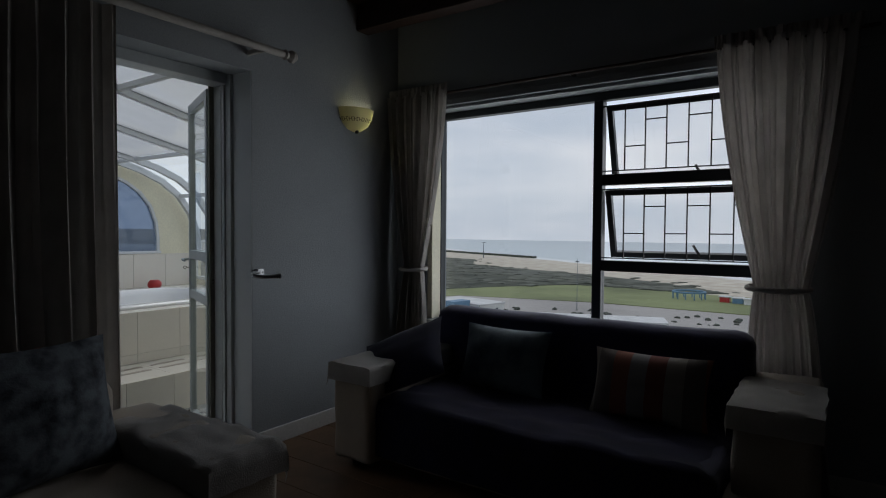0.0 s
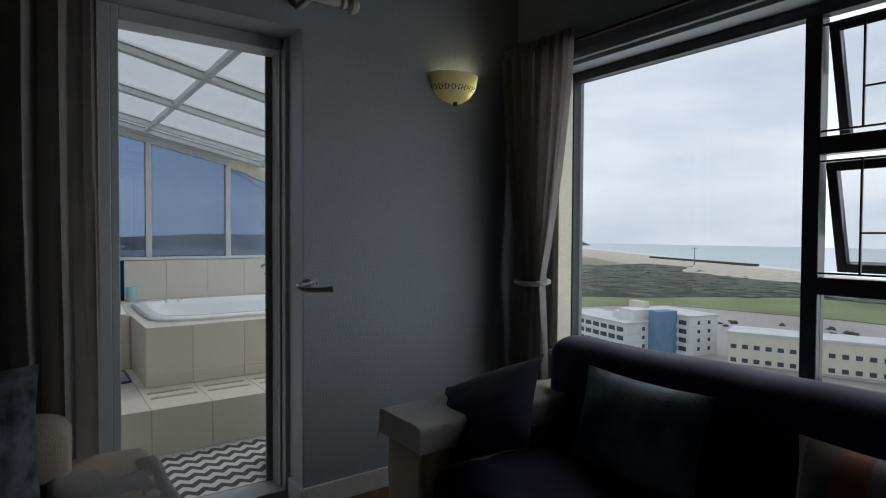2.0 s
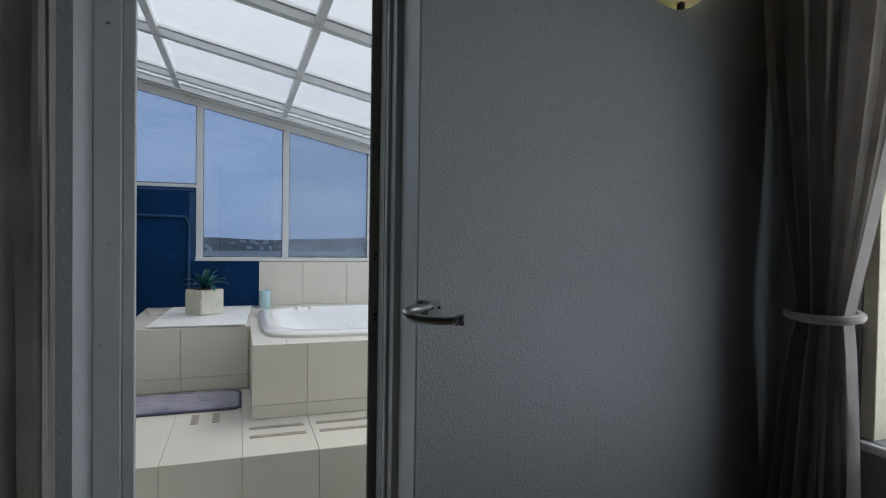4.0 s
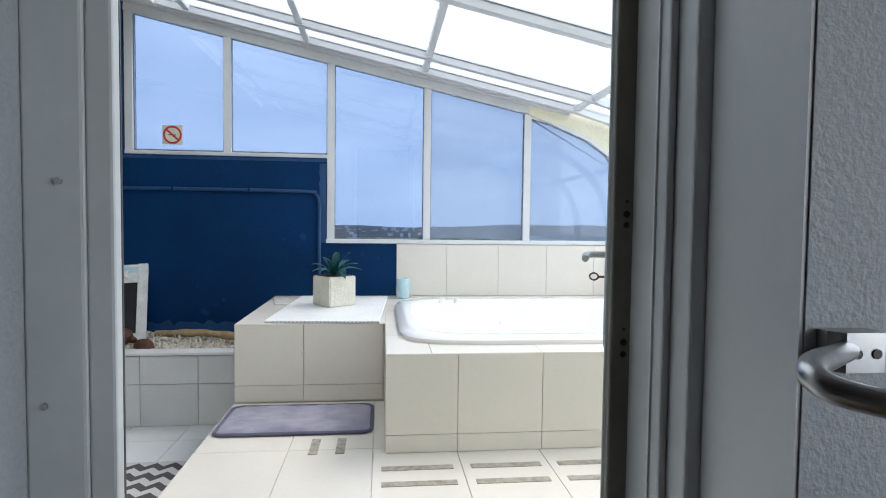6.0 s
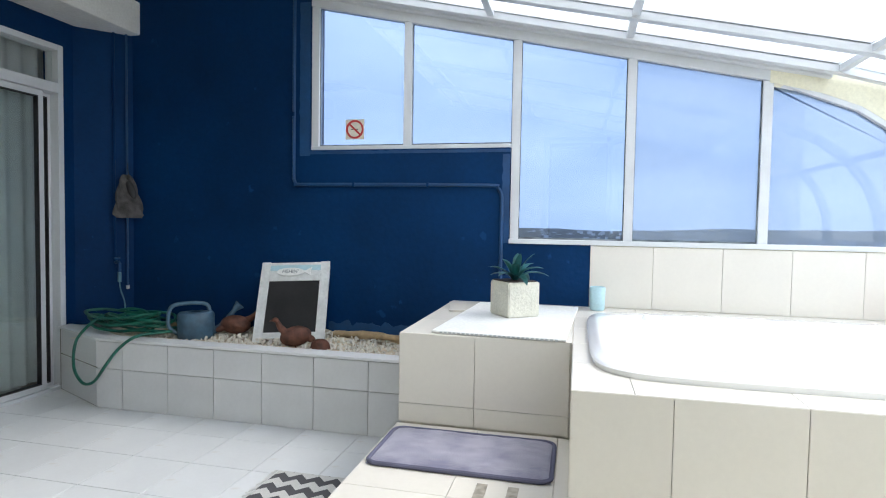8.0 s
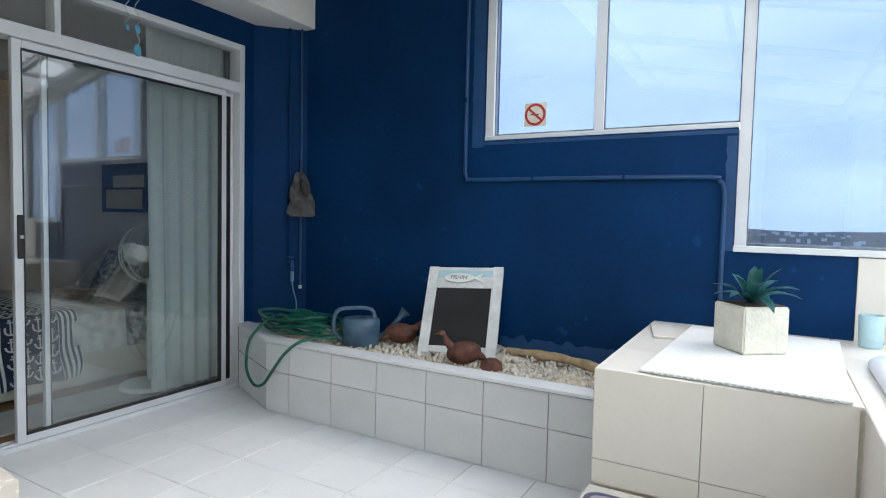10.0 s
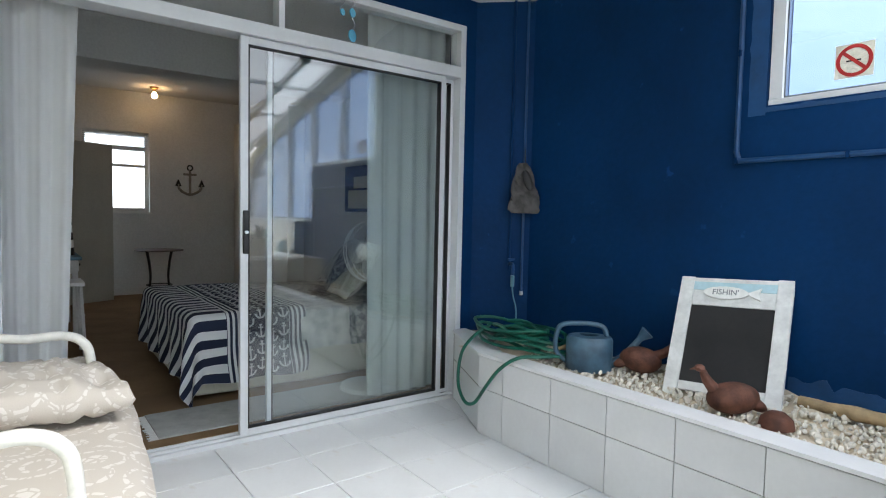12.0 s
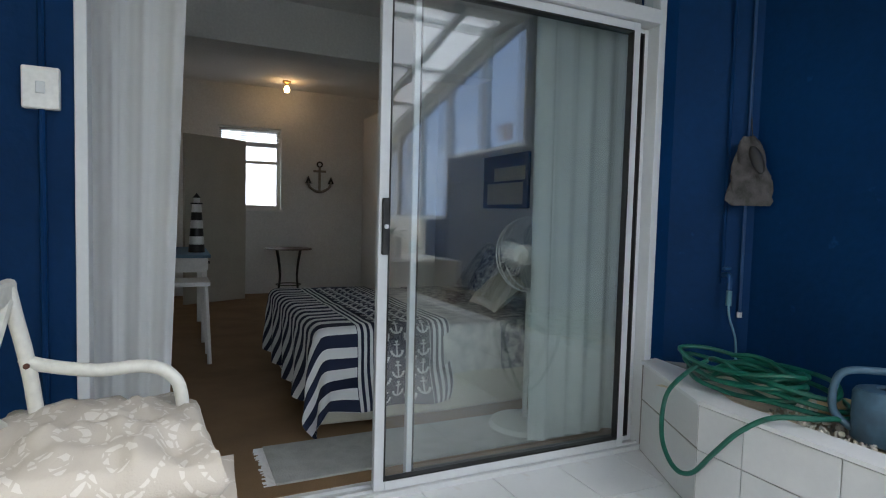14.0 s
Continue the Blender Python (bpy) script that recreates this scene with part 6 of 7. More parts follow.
M["arm_grey"] = material("arm_grey", (0.585, 0.562, 0.54), 0.9, var=0.06, scale=5, bump=0.4, bump_scale=180, sheen=0.2)
armchair()


def tied(lo0, hi0, lo1, hi1, knot, lo2, hi2):
    """Edges of a tied-back curtain: at the head, at the knot and at the hem."""
    def g(v):
        if v < knot:
            s = (v / knot) ** 1.5
            return lo0 + (lo1 - lo0) * s, hi0 + (hi1 - hi0) * s
        s = ((v - knot) / (1 - knot)) ** 0.7
        return lo1 + (lo2 - lo1) * s, hi1 + (hi2 - hi1) * s
    return g


def sea_curtains():
    z1 = 2.36
    c = thing("curtain", "grey-beige tied-back curtain beside the sea window", "curtain", group="sea window curtains")
    part("cloth", turned(drape(1.0, z1 - 0.02, 7, 0.034, tied(0.0, 0.55, 0.20, 0.36, 0.54, 0.04, 0.42), seed=5), pose(-2.26, 3.70, z1)), "curtain_grey", c, smooth=60)
    part("heading", turned(drape(1.0, 0.07, 14, 0.022, lambda v: (-0.01, 0.56), seed=8, rows=4), pose(-2.26, 3.70, z1 + 0.05)), "curtain_grey", c, "gathered frilled heading", smooth=60)
    part("tie_back", tube(smooth_path([(-2.07, 3.66, 1.09), (-1.98, 3.635, 1.085), (-1.89, 3.66, 1.09), (-1.88, 3.72, 1.10), (-1.98, 3.76, 1.11), (-2.07, 3.72, 1.10)], 6, closed=True), 0.014, 8, closed=True), "curtain_grey", c, smooth=True)
    settle(c)
    c = thing("curtain", "grey-beige tied-back curtain beside the open lights", "curtain", group="sea window curtains")
    part("cloth", turned(drape(1.0, z1 - 0.02, 8, 0.034, tied(0.0, 0.62, 0.20, 0.44, 0.54, 0.14, 0.56), seed=9), pose(0.02, 3.70, z1)), "curtain_grey", c, smooth=60)
    part("heading", turned(drape(1.0, 0.07, 14, 0.022, lambda v: (-0.01, 0.63), seed=3, rows=4), pose(0.02, 3.70, z1 + 0.05)), "curtain_grey", c, "gathered frilled heading", smooth=60)
    part("tie_back", tube(smooth_path([(0.21, 3.66, 1.09), (0.32, 3.63, 1.085), (0.45, 3.66, 1.09), (0.46, 3.72, 1.10), (0.32, 3.76, 1.11), (0.21, 3.72, 1.10)], 6, closed=True), 0.014, 8, closed=True), "curtain_grey", c, smooth=True)
    settle(c)
    r = thing("curtain_rail", "thin dark curtain rail above the sea window", "curtain rail")
    part("rail", tube([(-2.25, 3.72, 2.345), (0.72, 3.72, 2.345)], 0.010, 10), "wood_dark", r)
    for x in (-2.1, -0.8, 0.6):
        part("bracket", boxes((x - 0.01, x + 0.01, 3.72, 3.80, 2.34, 2.352)), "wood_dark", r)
    settle(r)


sea_curtains()


def door_curtain():
    c = thing("curtain", "long grey-beige curtain drawn beside the sunroom doorway", "curtain")
    cloth = drape(0.80, 2.27, 8, 0.042, lambda v: (0.0, 1.0 + 0.03 * math.sin(v * 5)), seed=12)
    part("cloth", turned(cloth, pose(-2.09, 1.665, 2.36, 0, 0, -90)), "curtain_grey", c, smooth=60)
    settle(c)
    r = thing("curtain_pole", "thick white wooden curtain pole with a turned end", "curtain pole")
    part("pole", tube([(-2.08, 0.6, 2.385), (-2.08, 2.585, 2.385)], 0.021, 14), "pole_white", r, smooth=True)
    part("finial", turned(lathe([(0.0, 0.0), (0.022, 0.0), (0.030, 0.012), (0.022, 0.024), (0.018, 0.034), (0.036, 0.055), (0.036, 0.075), (0.020, 0.092), (0.0, 0.096)], 20), pose(-2.08, 2.585, 2.385, -90, 0, 0)), "pole_white", r, smooth=True)
    for y in (2.45, 0.8):
        part("bracket", boxes((XL, -2.07, y - 0.012, y + 0.012, 2.365, 2.39), bevel=0.003), "pole_white", r)
    settle(r)


M["pole_white"] = material("pole_white", (0.55, 0.52, 0.48), 0.5, var=0.08, scale=10)
door_curtain()


def sconce():
    """A half-bowl uplight with a key-pattern band and dark clips."""
    t = thing("wall_lamp", "lit half-bowl glass wall lamp with a dark key-pattern band", "lamp", (XL, 3.315, 2.055))
    prof = [(0.004, 0.0), (0.05, 0.012), (0.088, 0.042), (0.112, 0.085), (0.122, 0.135), (0.126, 0.15)]
    bowl = lathe(prof, 24, turn=math.pi)
    bmesh.ops.solidify(bowl, geom=bowl.faces[:], thickness=0.004)
    part("shade", turned(bowl, pose(0.002, 0, 0, 0, 0, -90)), "sconce_glass", t, smooth=60)
    part("back_plate", boxes((0.0, 0.010, -0.05, 0.05, 0.03, 0.12), bevel=0.003), "white_paint", t)
    band = bmesh.new()
    for k in range(22):
        a0, a1 = -math.pi / 2 + math.pi * (k + 0.12) / 22, -math.pi / 2 + math.pi * (k + 0.88) / 22
        for r, z, zz in ((0.1015, 0.060, 0.064), (0.1125, 0.080, 0.084)) if k % 2 else ((0.1085, 0.070, 0.074),):
            v = [band.verts.new(((r + 0.004) * math.cos(a), (r + 0.004) * math.sin(a), q)) for a, q in ((a0, z), (a1, z), (a1, zz), (a0, zz))]
            band.faces.new(v)
        v = [band.verts.new((rr * math.cos(a), rr * math.sin(a), q)) for a, rr, q in ((a0, 0.104, 0.060), (a0 + 0.035, 0.104, 0.060), (a0 + 0.035, 0.117, 0.084), (a0, 0.117, 0.084))]
        band.faces.new(v)
    bmesh.ops.solidify(band, geom=band.faces[:], thickness=0.001)
    part("key_band", band, "wood_dark", t, "brown key-pattern band")
    for a in (-80, 0, 80):
        c, s = math.cos(radians(a)), math.sin(radians(a))
        part("clip", turned(boxes((-0.008, 0.010, -0.008, 0.008, -0.006, 0.018), bevel=0.003), pose(0.095 * c if a else 0.03, 0.10 * s, 0.085 if a else -0.006, 0, 0, a)), "black", t)
    part("bulb", lathe([(0.0, 0.06), (0.018, 0.065), (0.028, 0.09), (0.02, 0.125), (0.0, 0.135)], 16, 0.055, 0.062), "bulb_glow", t, smooth=True)
    settle(t)
    t.scale = (1.0, 1.2, 1.0)


def milk_glass(name, color):
    m = bpy.data.materials.new(name)
    m.use_nodes = True
    n, l = m.node_tree.nodes, m.node_tree.links
    b = n["Principled BSDF"]
    b.inputs["Base Color"].default_value, b.inputs["Roughness"].default_value = (*color, 1), 0.3
    through_light, mix = n.new("ShaderNodeBsdfTranslucent"), n.new("ShaderNodeMixShader")
    through_light.inputs["Color"].default_value = (*color, 1)
    mix.inputs["Fac"].default_value = 0.4
    l.new(b.outputs[0], mix.inputs[1])
    l.new(through_light.outputs[0], mix.inputs[2])
    l.new(mix.outputs[0], n["Material Output"].inputs["Surface"])
    return m


M["sconce_glass"] = milk_glass("sconce_glass", (0.66, 0.64, 0.46))
M["bulb_glow"] = glow_material("bulb_glow", (1.0, 0.93, 0.68), 11.0)
sconce()


def grab_handle():
    t = thing("grab_handle", "curved steel lever handle screwed to the plaster", "handle", (XL, 2.472, 1.112))
    part("bar", tube(smooth_path([(0.020, 0.030, 0.012), (0.045, -0.010, 0.012), (0.066, -0.045, 0.010), (0.084, -0.056, 0.004), (0.102, -0.046, -0.003), (0.125, -0.012, -0.008), (0.146, 0.026, -0.008), (0.160, 0.050, -0.004)], 8), [0.009 + 0.0025 * min(1, k / 12) for k in range(57)], 14), "chrome", t, smooth=True)
    part("end_knob", turned(lathe([(0.0, 0.0), (0.0135, 0.0), (0.0155, 0.003), (0.0155, 0.010), (0.0125, 0.012), (0.0125, 0.015), (0.0155, 0.017), (0.0155, 0.024), (0.013, 0.028), (0.0, 0.028)], 20), pose(0.158, 0.047, -0.0045, -90, 0, -30)), "chrome", t, smooth=40)
    part("plate", extruded([(0.0, 0.012), (0.013, 0.012), (0.026, 0.022), (0.026, 0.062), (0.0, 0.062)], "z", -0.008, 0.030), "chrome", t)
    for y in (0.033, 0.053):
        part("screw", tube([(0.026, y, 0.010), (0.0275, y, 0.010)], 0.0048, 12), "black", t)
    settle(t)


grab_handle()


# ---- lounge floor planks ----
plank_rows = []
rnd = random.Random(21)
for i in range(16):
    y = -0.2 + i * 0.25
    x = XL + 0.01 - rnd.uniform(0.0, 0.5)
    while x < 3.3:
        ln = rnd.uniform(1.0, 1.6)
        a, b = max(x, XL + 0.01), min(x + ln, 3.39)
        if b - a > 0.05 and y < 3.75:
            plank_rows.append((a, b, y, min(y + 0.25, 3.79)))
        x += ln


# ---- bedroom beyond the sliding door ----
BX0, BX1, BY0, BY1 = -6.15, -3.02, -7.45, -1.59
BWIN = (-4.77, -3.96, 1.16, 2.25)
structure("wall_bedroom_south", wall_with_holes("x", BX0 - 0.2, BX1 + 0.2, 0, 2.95, BY0 - 0.2, BY0, [BWIN]), "plaster_white", "white plastered bedroom wall with a small window", "wall")
structure("wall_bedroom_west", boxes((BX0 - 0.2, BX0, BY0, BY1, 0, 2.95)), "plaster_white", "white plastered bedroom wall", "wall")
structure("wall_bedroom_east", boxes((BX1, BX1 + 0.2, BY0, BY1 - 0.02, 0, 2.95)), "plaster_white", "white plastered bedroom wall", "wall")
structure("wall_bedroom_north", wall_with_holes("x", BX0, BX1, 0, 2.95, BY1 - 0.004, BY1 + 0.0, [SD]), "plaster_white", "white plastered wall round the sliding door", "wall")
structure("ceiling_bedroom", boxes((BX0 - 0.2, BX1 + 0.2, BY0 - 0.2, BY1, 2.80, 2.95)), "plaster_white", "white plastered bedroom ceiling", "ceiling")
structure("beam_bedroom", boxes((BX0, BX1, -4.45, -4.10, 2.42, 2.80)), "plaster_white", "white plastered ceiling beam", "beam")
structure("floor_bedroom", boxes((BX0, BX1, BY0, BY1, -0.1, 0.004)), "carpet", "brown fitted carpet of the bedroom", "floor")
structure("wardrobe_wall", boxes((BX0, -5.93, BY0, -5.3, 0, 2.5), bevel=0.01), "plaster_white", "plain built-in wardrobe front", "wardrobe")


def bedroom_window():
    w = tagged(new("window_4"), "small white bedroom window with a rolled slatted blind", "window", kind="structure")
    x0, x1, z0, z1 = BWIN
    part("window_frame", frame_bars(x0, x1, z0, z1, BY0 - 0.12, BY0 - 0.06, 0.05), "white_paint", w)
    part("transom", boxes((x0 + 0.05, x1 - 0.05, BY0 - 0.115, BY0 - 0.065, 1.77, 1.81)), "white_paint", w)
    part("transom", boxes((x0 + 0.05, x1 - 0.05, BY0 - 0.115, BY0 - 0.065, 2.00, 2.06)), "white_paint", w)
    p = part("pane", sheet(boxes((x0 + 0.05, x1 - 0.05, BY0 - 0.093, BY0 - 0.087, z0 + 0.05, z1 - 0.05))), "glass_clear", w)
    p.visible_shadow = False
    part("window_sill", boxes((x0 - 0.03, x1 + 0.03, BY0 - 0.06, BY0 + 0.02, z0 - 0.03, z0), bevel=0.004), "white_paint", w)
    for k in range(6):
        part("blind_slat", boxes((x0 + 0.02, x1 - 0.02, BY0 - 0.05, BY0 - 0.005, 2.075 + 0.027 * k, 2.081 + 0.027 * k)), "pale_grey", w)


bedroom_window()


def bedroom_door():
    d = tagged(new("door_3"), "plain cream bedroom door standing open", "door", kind="structure")
    leaf = part("door_leaf", boxes((0, 0.80, -0.02, 0.02, 0.01, 2.0), bevel=0.004), "door_cream", d)
    for a, b, lo, hi in ((0.12, 0.36, 1.1, 1.85), (0.44, 0.68, 1.1, 1.85), (0.12, 0.36, 0.2, 0.9), (0.44, 0.68, 0.2, 0.9)):
        part("panel", boxes((a, b, 0.018, 0.025, lo, hi), bevel=0.006), "door_cream", leaf)
    part("lock_plate", boxes((0.73, 0.765, 0.020, 0.027, 0.92, 1.12), bevel=0.003), "chrome", leaf)
    part("handle", tube(smooth_path([(0.748, 0.025, 1.05), (0.748, 0.06, 1.05), (0.70, 0.065, 1.05), (0.64, 0.062, 1.05)]), 0.008, 8), "chrome", leaf)
    leaf.matrix_basis = pose(-3.54, -6.62, 0.004, 0, 0, 207)


M["door_cream"] = material("door_cream", (0.52, 0.50, 0.43), 0.5, var=0.05, scale=3)
bedroom_door()


def throw_material():
    """Navy and white: broad stripes at the foot, a border of fine lines, a plain navy field, by the cloth's own coordinates."""
    m = bpy.data.materials.new("nautical_throw")
    m.use_nodes = True
    n, l = m.node_tree.nodes, m.node_tree.links
    b = n["Principled BSDF"]
    b.inputs["Roughness"].default_value = 0.95
    uv, sep = n.new("ShaderNodeUVMap"), n.new("ShaderNodeSeparateXYZ")
    uv.uv_map = "cloth"
    l.new(uv.outputs[0], sep.inputs[0])
    def calc(op, a, v=None):
        q = n.new("ShaderNodeMath")
        q.operation = op
        for i, s in enumerate((a, v)):
            if s is None:
                continue
            if isinstance(s, (int, float)):
                q.inputs[i].default_value = s
            else:
                l.new(s, q.inputs[i])
        return q.outputs[0]
    u, v = sep.outputs["X"], sep.outputs["Y"]
    broad = calc("GREATER_THAN", calc("FRACT", calc("MULTIPLY", v, 1 / 0.105)), 0.5)
    fine = calc("GREATER_THAN", calc("FRACT", calc("MULTIPLY", u, 1 / 0.032)), 0.5)
    in_broad = calc("LESS_THAN", u, 0.30)
    in_fine = calc("MAXIMUM", calc("MULTIPLY", calc("GREATER_THAN", u, 0.30), calc("LESS_THAN", u, 0.40)), calc("GREATER_THAN", u, 0.70))
    white = calc("ADD", calc("MULTIPLY", broad, in_broad), calc("MULTIPLY", fine, in_fine))
    mix = n.new("ShaderNodeMix")
    mix.data_type = "RGBA"
    mix.inputs["A"].default_value, mix.inputs["B"].default_value = (0.011, 0.018, 0.048, 1), (0.66, 0.67, 0.68, 1)
    l.new(white, mix.inputs["Factor"])
    l.new(mix.outputs["Result"], b.inputs["Base Color"])
    return m


M["throw"] = throw_material()
M["anchor_white"] = material("anchor_white", (0.60, 0.61, 0.63), 0.9, var=0.05, scale=20)
M["duvet"] = material("duvet", (0.66, 0.65, 0.62), 0.9, var=0.0, second=(0.33, 0.34, 0.36), scale=11, bump=0.2, bump_scale=150)
M["net_print"] = material("net_print", (0.50, 0.50, 0.50), 0.9, second=(0.05, 0.06, 0.10), scale=26, bump=0.2, bump_scale=150)
M["valance"] = material("valance", (0.60, 0.57, 0.48), 0.95, var=0.05, scale=6, bump=0.3, bump_scale=180)


def bed():
    t = thing("bed", "made bed with white duvet and cream valance", "bed")
    x0, x1, y0, y1, zt = -6.05, -4.08, -3.70, -2.12, 0.53
    part("base", soft_box(x0, x1 - 0.02, y0 + 0.02, y1 - 0.02, 0.05, 0.34, 0.03), "valance", t, smooth=50)
    part("mattress", soft_box(x0, x1, y0, y1, 0.341, zt, 0.06), "duvet", t, smooth=60)
    part("headboard", boxes((x0 - 0.05, x0 - 0.005, y0, y1, 0.0, 1.05), bevel=0.01), "plaster_white", t)
    hang = 0.30
    part("duvet", cloth_strip(-5.55, -4.76, y0, y1, zt, 0.26, 0.004), "duvet", t, "white duvet printed with grey shells", smooth=70)
    part("net_band", cloth_strip(-5.45, -5.12, y0, y1, zt, 0.27, 0.010), "net_print", t, "navy and white net-printed band", smooth=70)
    settle(t)
    th = thing("bed_throw", "navy and white striped anchor throw over the bed's foot", "throw")
    part("cloth", draped_throw(), "throw", th, smooth=70)
    part("anchor_print", anchors(), "anchor_white", th, "white printed anchors")
    settle(th)
    for w, h, d, at, rot, mat, label, sd in ((0.66, 0.46, 0.16, (-5.70, -2.52, 0.74), (0, 50, 0), "duvet", "white bed pillow with shell print", 4), (0.66, 0.46, 0.16, (-5.70, -3.25, 0.74), (0, 50, 0), "duvet", "white bed pillow with shell print", 5),
                                             (0.44, 0.42, 0.15, (-5.47, -2.78, 0.72), (0, 58, 12), "net_print", "navy and white patterned bed cushion", 6), (0.46, 0.30, 0.13, (-5.30, -2.45, 0.66), (0, 40, -8), "valance", "pale cream bed cushion", 7)):
        o = tagged(link_mesh("pillow", pillow(h, w, d, seed=sd), mat, smooth=70), label, "pillow", "bed pillows")
        o.matrix_basis = pose(*at, *rot)


def cloth_strip(xa, xb, y0, y1, zt, drop, lift, uv=False, droop=0.0):
    """A cloth laid across the bed that hangs down on both long sides; droop: how far it also hangs over the foot corner."""
    bm = bmesh.new()
    layer = bm.loops.layers.uv.new("cloth") if uv else None
    nu, nv = 30, 70
    total = (y1 - y0) + 2 * drop
    g, uvs = [], {}
    for i in range(nu + 1):
        row = []
        u = i / nu
        x = xb + (xa - xb) * u
        for j in range(nv + 1):
            s = total * j / nv
            if s < drop:
                y, z = y1 + lift, zt + lift - (drop - s) * (1 + droop * 1.1 * max(0, 1 - u * 2.2))
            elif s > total - drop:
                y, z = y0 - lift, zt + lift - (s - total + drop)
            else:
                y, z = y1 - (s - drop), zt + lift
            d = zt + lift - z
            wob = noise.noise(Vector((x * 7, y * 5, d * 4)))
            y += (0.018 * wob + 0.03 * math.sin(x * 18) * d) * (1 if y > -3 else -1) * (1 if d > 0 else 0) + (0.10 * d if d > 0 and y > -3 else 0)
            z += 0.006 * wob if not d else 0
            px = x + (0.08 * d * max(0, 1 - u * 2.5) if d > 0 and droop else 0)
            v = bm.verts.new((px, y, z))
            uvs[v] = (abs(x - xb), s)
            row.append(v)
        g.append(row)
    for i in range(nu):
        for j in range(nv):
            f = bm.faces.new((g[i][j], g[i][j + 1], g[i + 1][j + 1], g[i + 1][j]))
            if uv:
                for lp in f.loops:
                    lp[layer].uv = uvs[lp.vert]
    bmesh.ops.recalc_face_normals(bm, faces=bm.faces)
    return bm


def on_bed(x, y, lift):
    """Where a point of a cloth spread flat over the bed comes to lie once it hangs over the foot and the near side."""
    xf, yf, zt, r = -4.08, -2.12, 0.545, 0.06
    dx, dy = max(0.0, x - (xf - r)), max(0.0, y - (yf - r))
    d = math.hypot(dx, dy)
    wob = noise.noise(Vector((x * 6, y * 6, 0.4)))
    if d < 1e-6:
        return Vector((x, y, zt + lift + 0.006 * wob))
    if d < r * math.pi / 2:
        out, down = r * math.sin(d / r), r * (1 - math.cos(d / r))
        fold = 0.0
    else:
        down = r + d - r * math.pi / 2
        fold = (down - r) * (0.14 + 0.09 * math.sin(17 * (x - y) + 1.2) + 0.05 * wob)
        out = r + fold
    return Vector((min(x, xf - r) + dx / d * (out + lift), min(y, yf - r) + dy / d * (out + lift), zt + (lift + 0.006 * wob if down < r else 0.006 * wob) - down))


def draped_throw():
    bm = bmesh.new()
    layer = bm.loops.layers.uv.new("cloth")
    xa, xb, ya, yb, nu, nv = -4.80, -3.74, -3.66, -1.74, 64, 110
    g, flat = [], {}
    for i in range(nu + 1):
        row = []
        for j in range(nv + 1):
            x, y = xa + (xb - xa) * i / nu, ya + (yb - ya) * j / nv
            v = bm.verts.new(on_bed(x, y, 0.014))
            flat[v] = (-3.98 - x, y + 4.0)
            row.append(v)
        g.append(row)
    for i in range(nu):
        for j in range(nv):
            f = bm.faces.new((g[i][j], g[i + 1][j], g[i + 1][j + 1], g[i][j + 1]))
            for lp in f.loops:
                lp[layer].uv = flat[lp.vert]
    bmesh.ops.recalc_face_normals(bm, faces=bm.faces)
    return bm


def anchors():
    """Small anchor prints in rows on the throw's navy field."""
    bm = bmesh.new()
    me = bpy.data.meshes.new("tmp")
    def one(x0, yc):
        a = boxes((-0.004, 0.004, 0, 0.002, -0.035, 0.0), (-0.004, 0.004, 0, 0.002, 0.0, 0.03), (-0.016, 0.016, 0, 0.002, 0.016, 0.023))
        for k in range(8):
            t0 = math.pi + math.pi * (k + 0.5) / 8
            add_box(a, 0.03 * math.cos(t0) - 0.006, 0.03 * math.cos(t0) + 0.006, 0, 0.002, -0.008 + 0.03 * math.sin(t0) - 0.005, -0.008 + 0.03 * math.sin(t0) + 0.005)
        add_box(a, -0.008, 0.008, 0, 0.002, 0.031, 0.040)
        for v in a.verts:
            v.co = on_bed(x0 + v.co.x, yc - v.co.z, 0.017 + v.co.y)
        bmesh.ops.recalc_face_normals(a, faces=a.faces)
        a.to_mesh(me)
        a.free()
        bm.from_mesh(me)
    for c in range(4):
        for r in range(18):
            one(-4.415 - c * 0.075, -1.80 - r * 0.10 - 0.03 * (c % 2))
    bpy.data.meshes.remove(me)
    return bm


bed()


def bedside_rug():
    t = thing("fringed_rug", "pale woven bedside rug with fringed ends", "rug", (-4.62, -1.885, 0.004))
    bm = boxes((-0.80, 0.80, -0.205, 0.205, 0.0, 0.010), bevel=0.003)
    part("weave", bm, "rug_pale", t)
    rnd = random.Random(5)
    for s in (1, -1):
        fr = bmesh.new()
        for k in range(34):
            y = -0.2 + 0.012 * k
            add_box(fr, s * 0.80, s * (0.83 + rnd.uniform(0, 0.02)), y, y + 0.005, 0.001, 0.005)
        part("fringe", fr, "white_paint", t, "white cotton fringe")
    settle(t)


M["rug_pale"] = material("rug_pale", (0.50, 0.51, 0.49), 0.95, var=0.08, scale=12, bump=0.6, bump_scale=140)
bedside_rug()


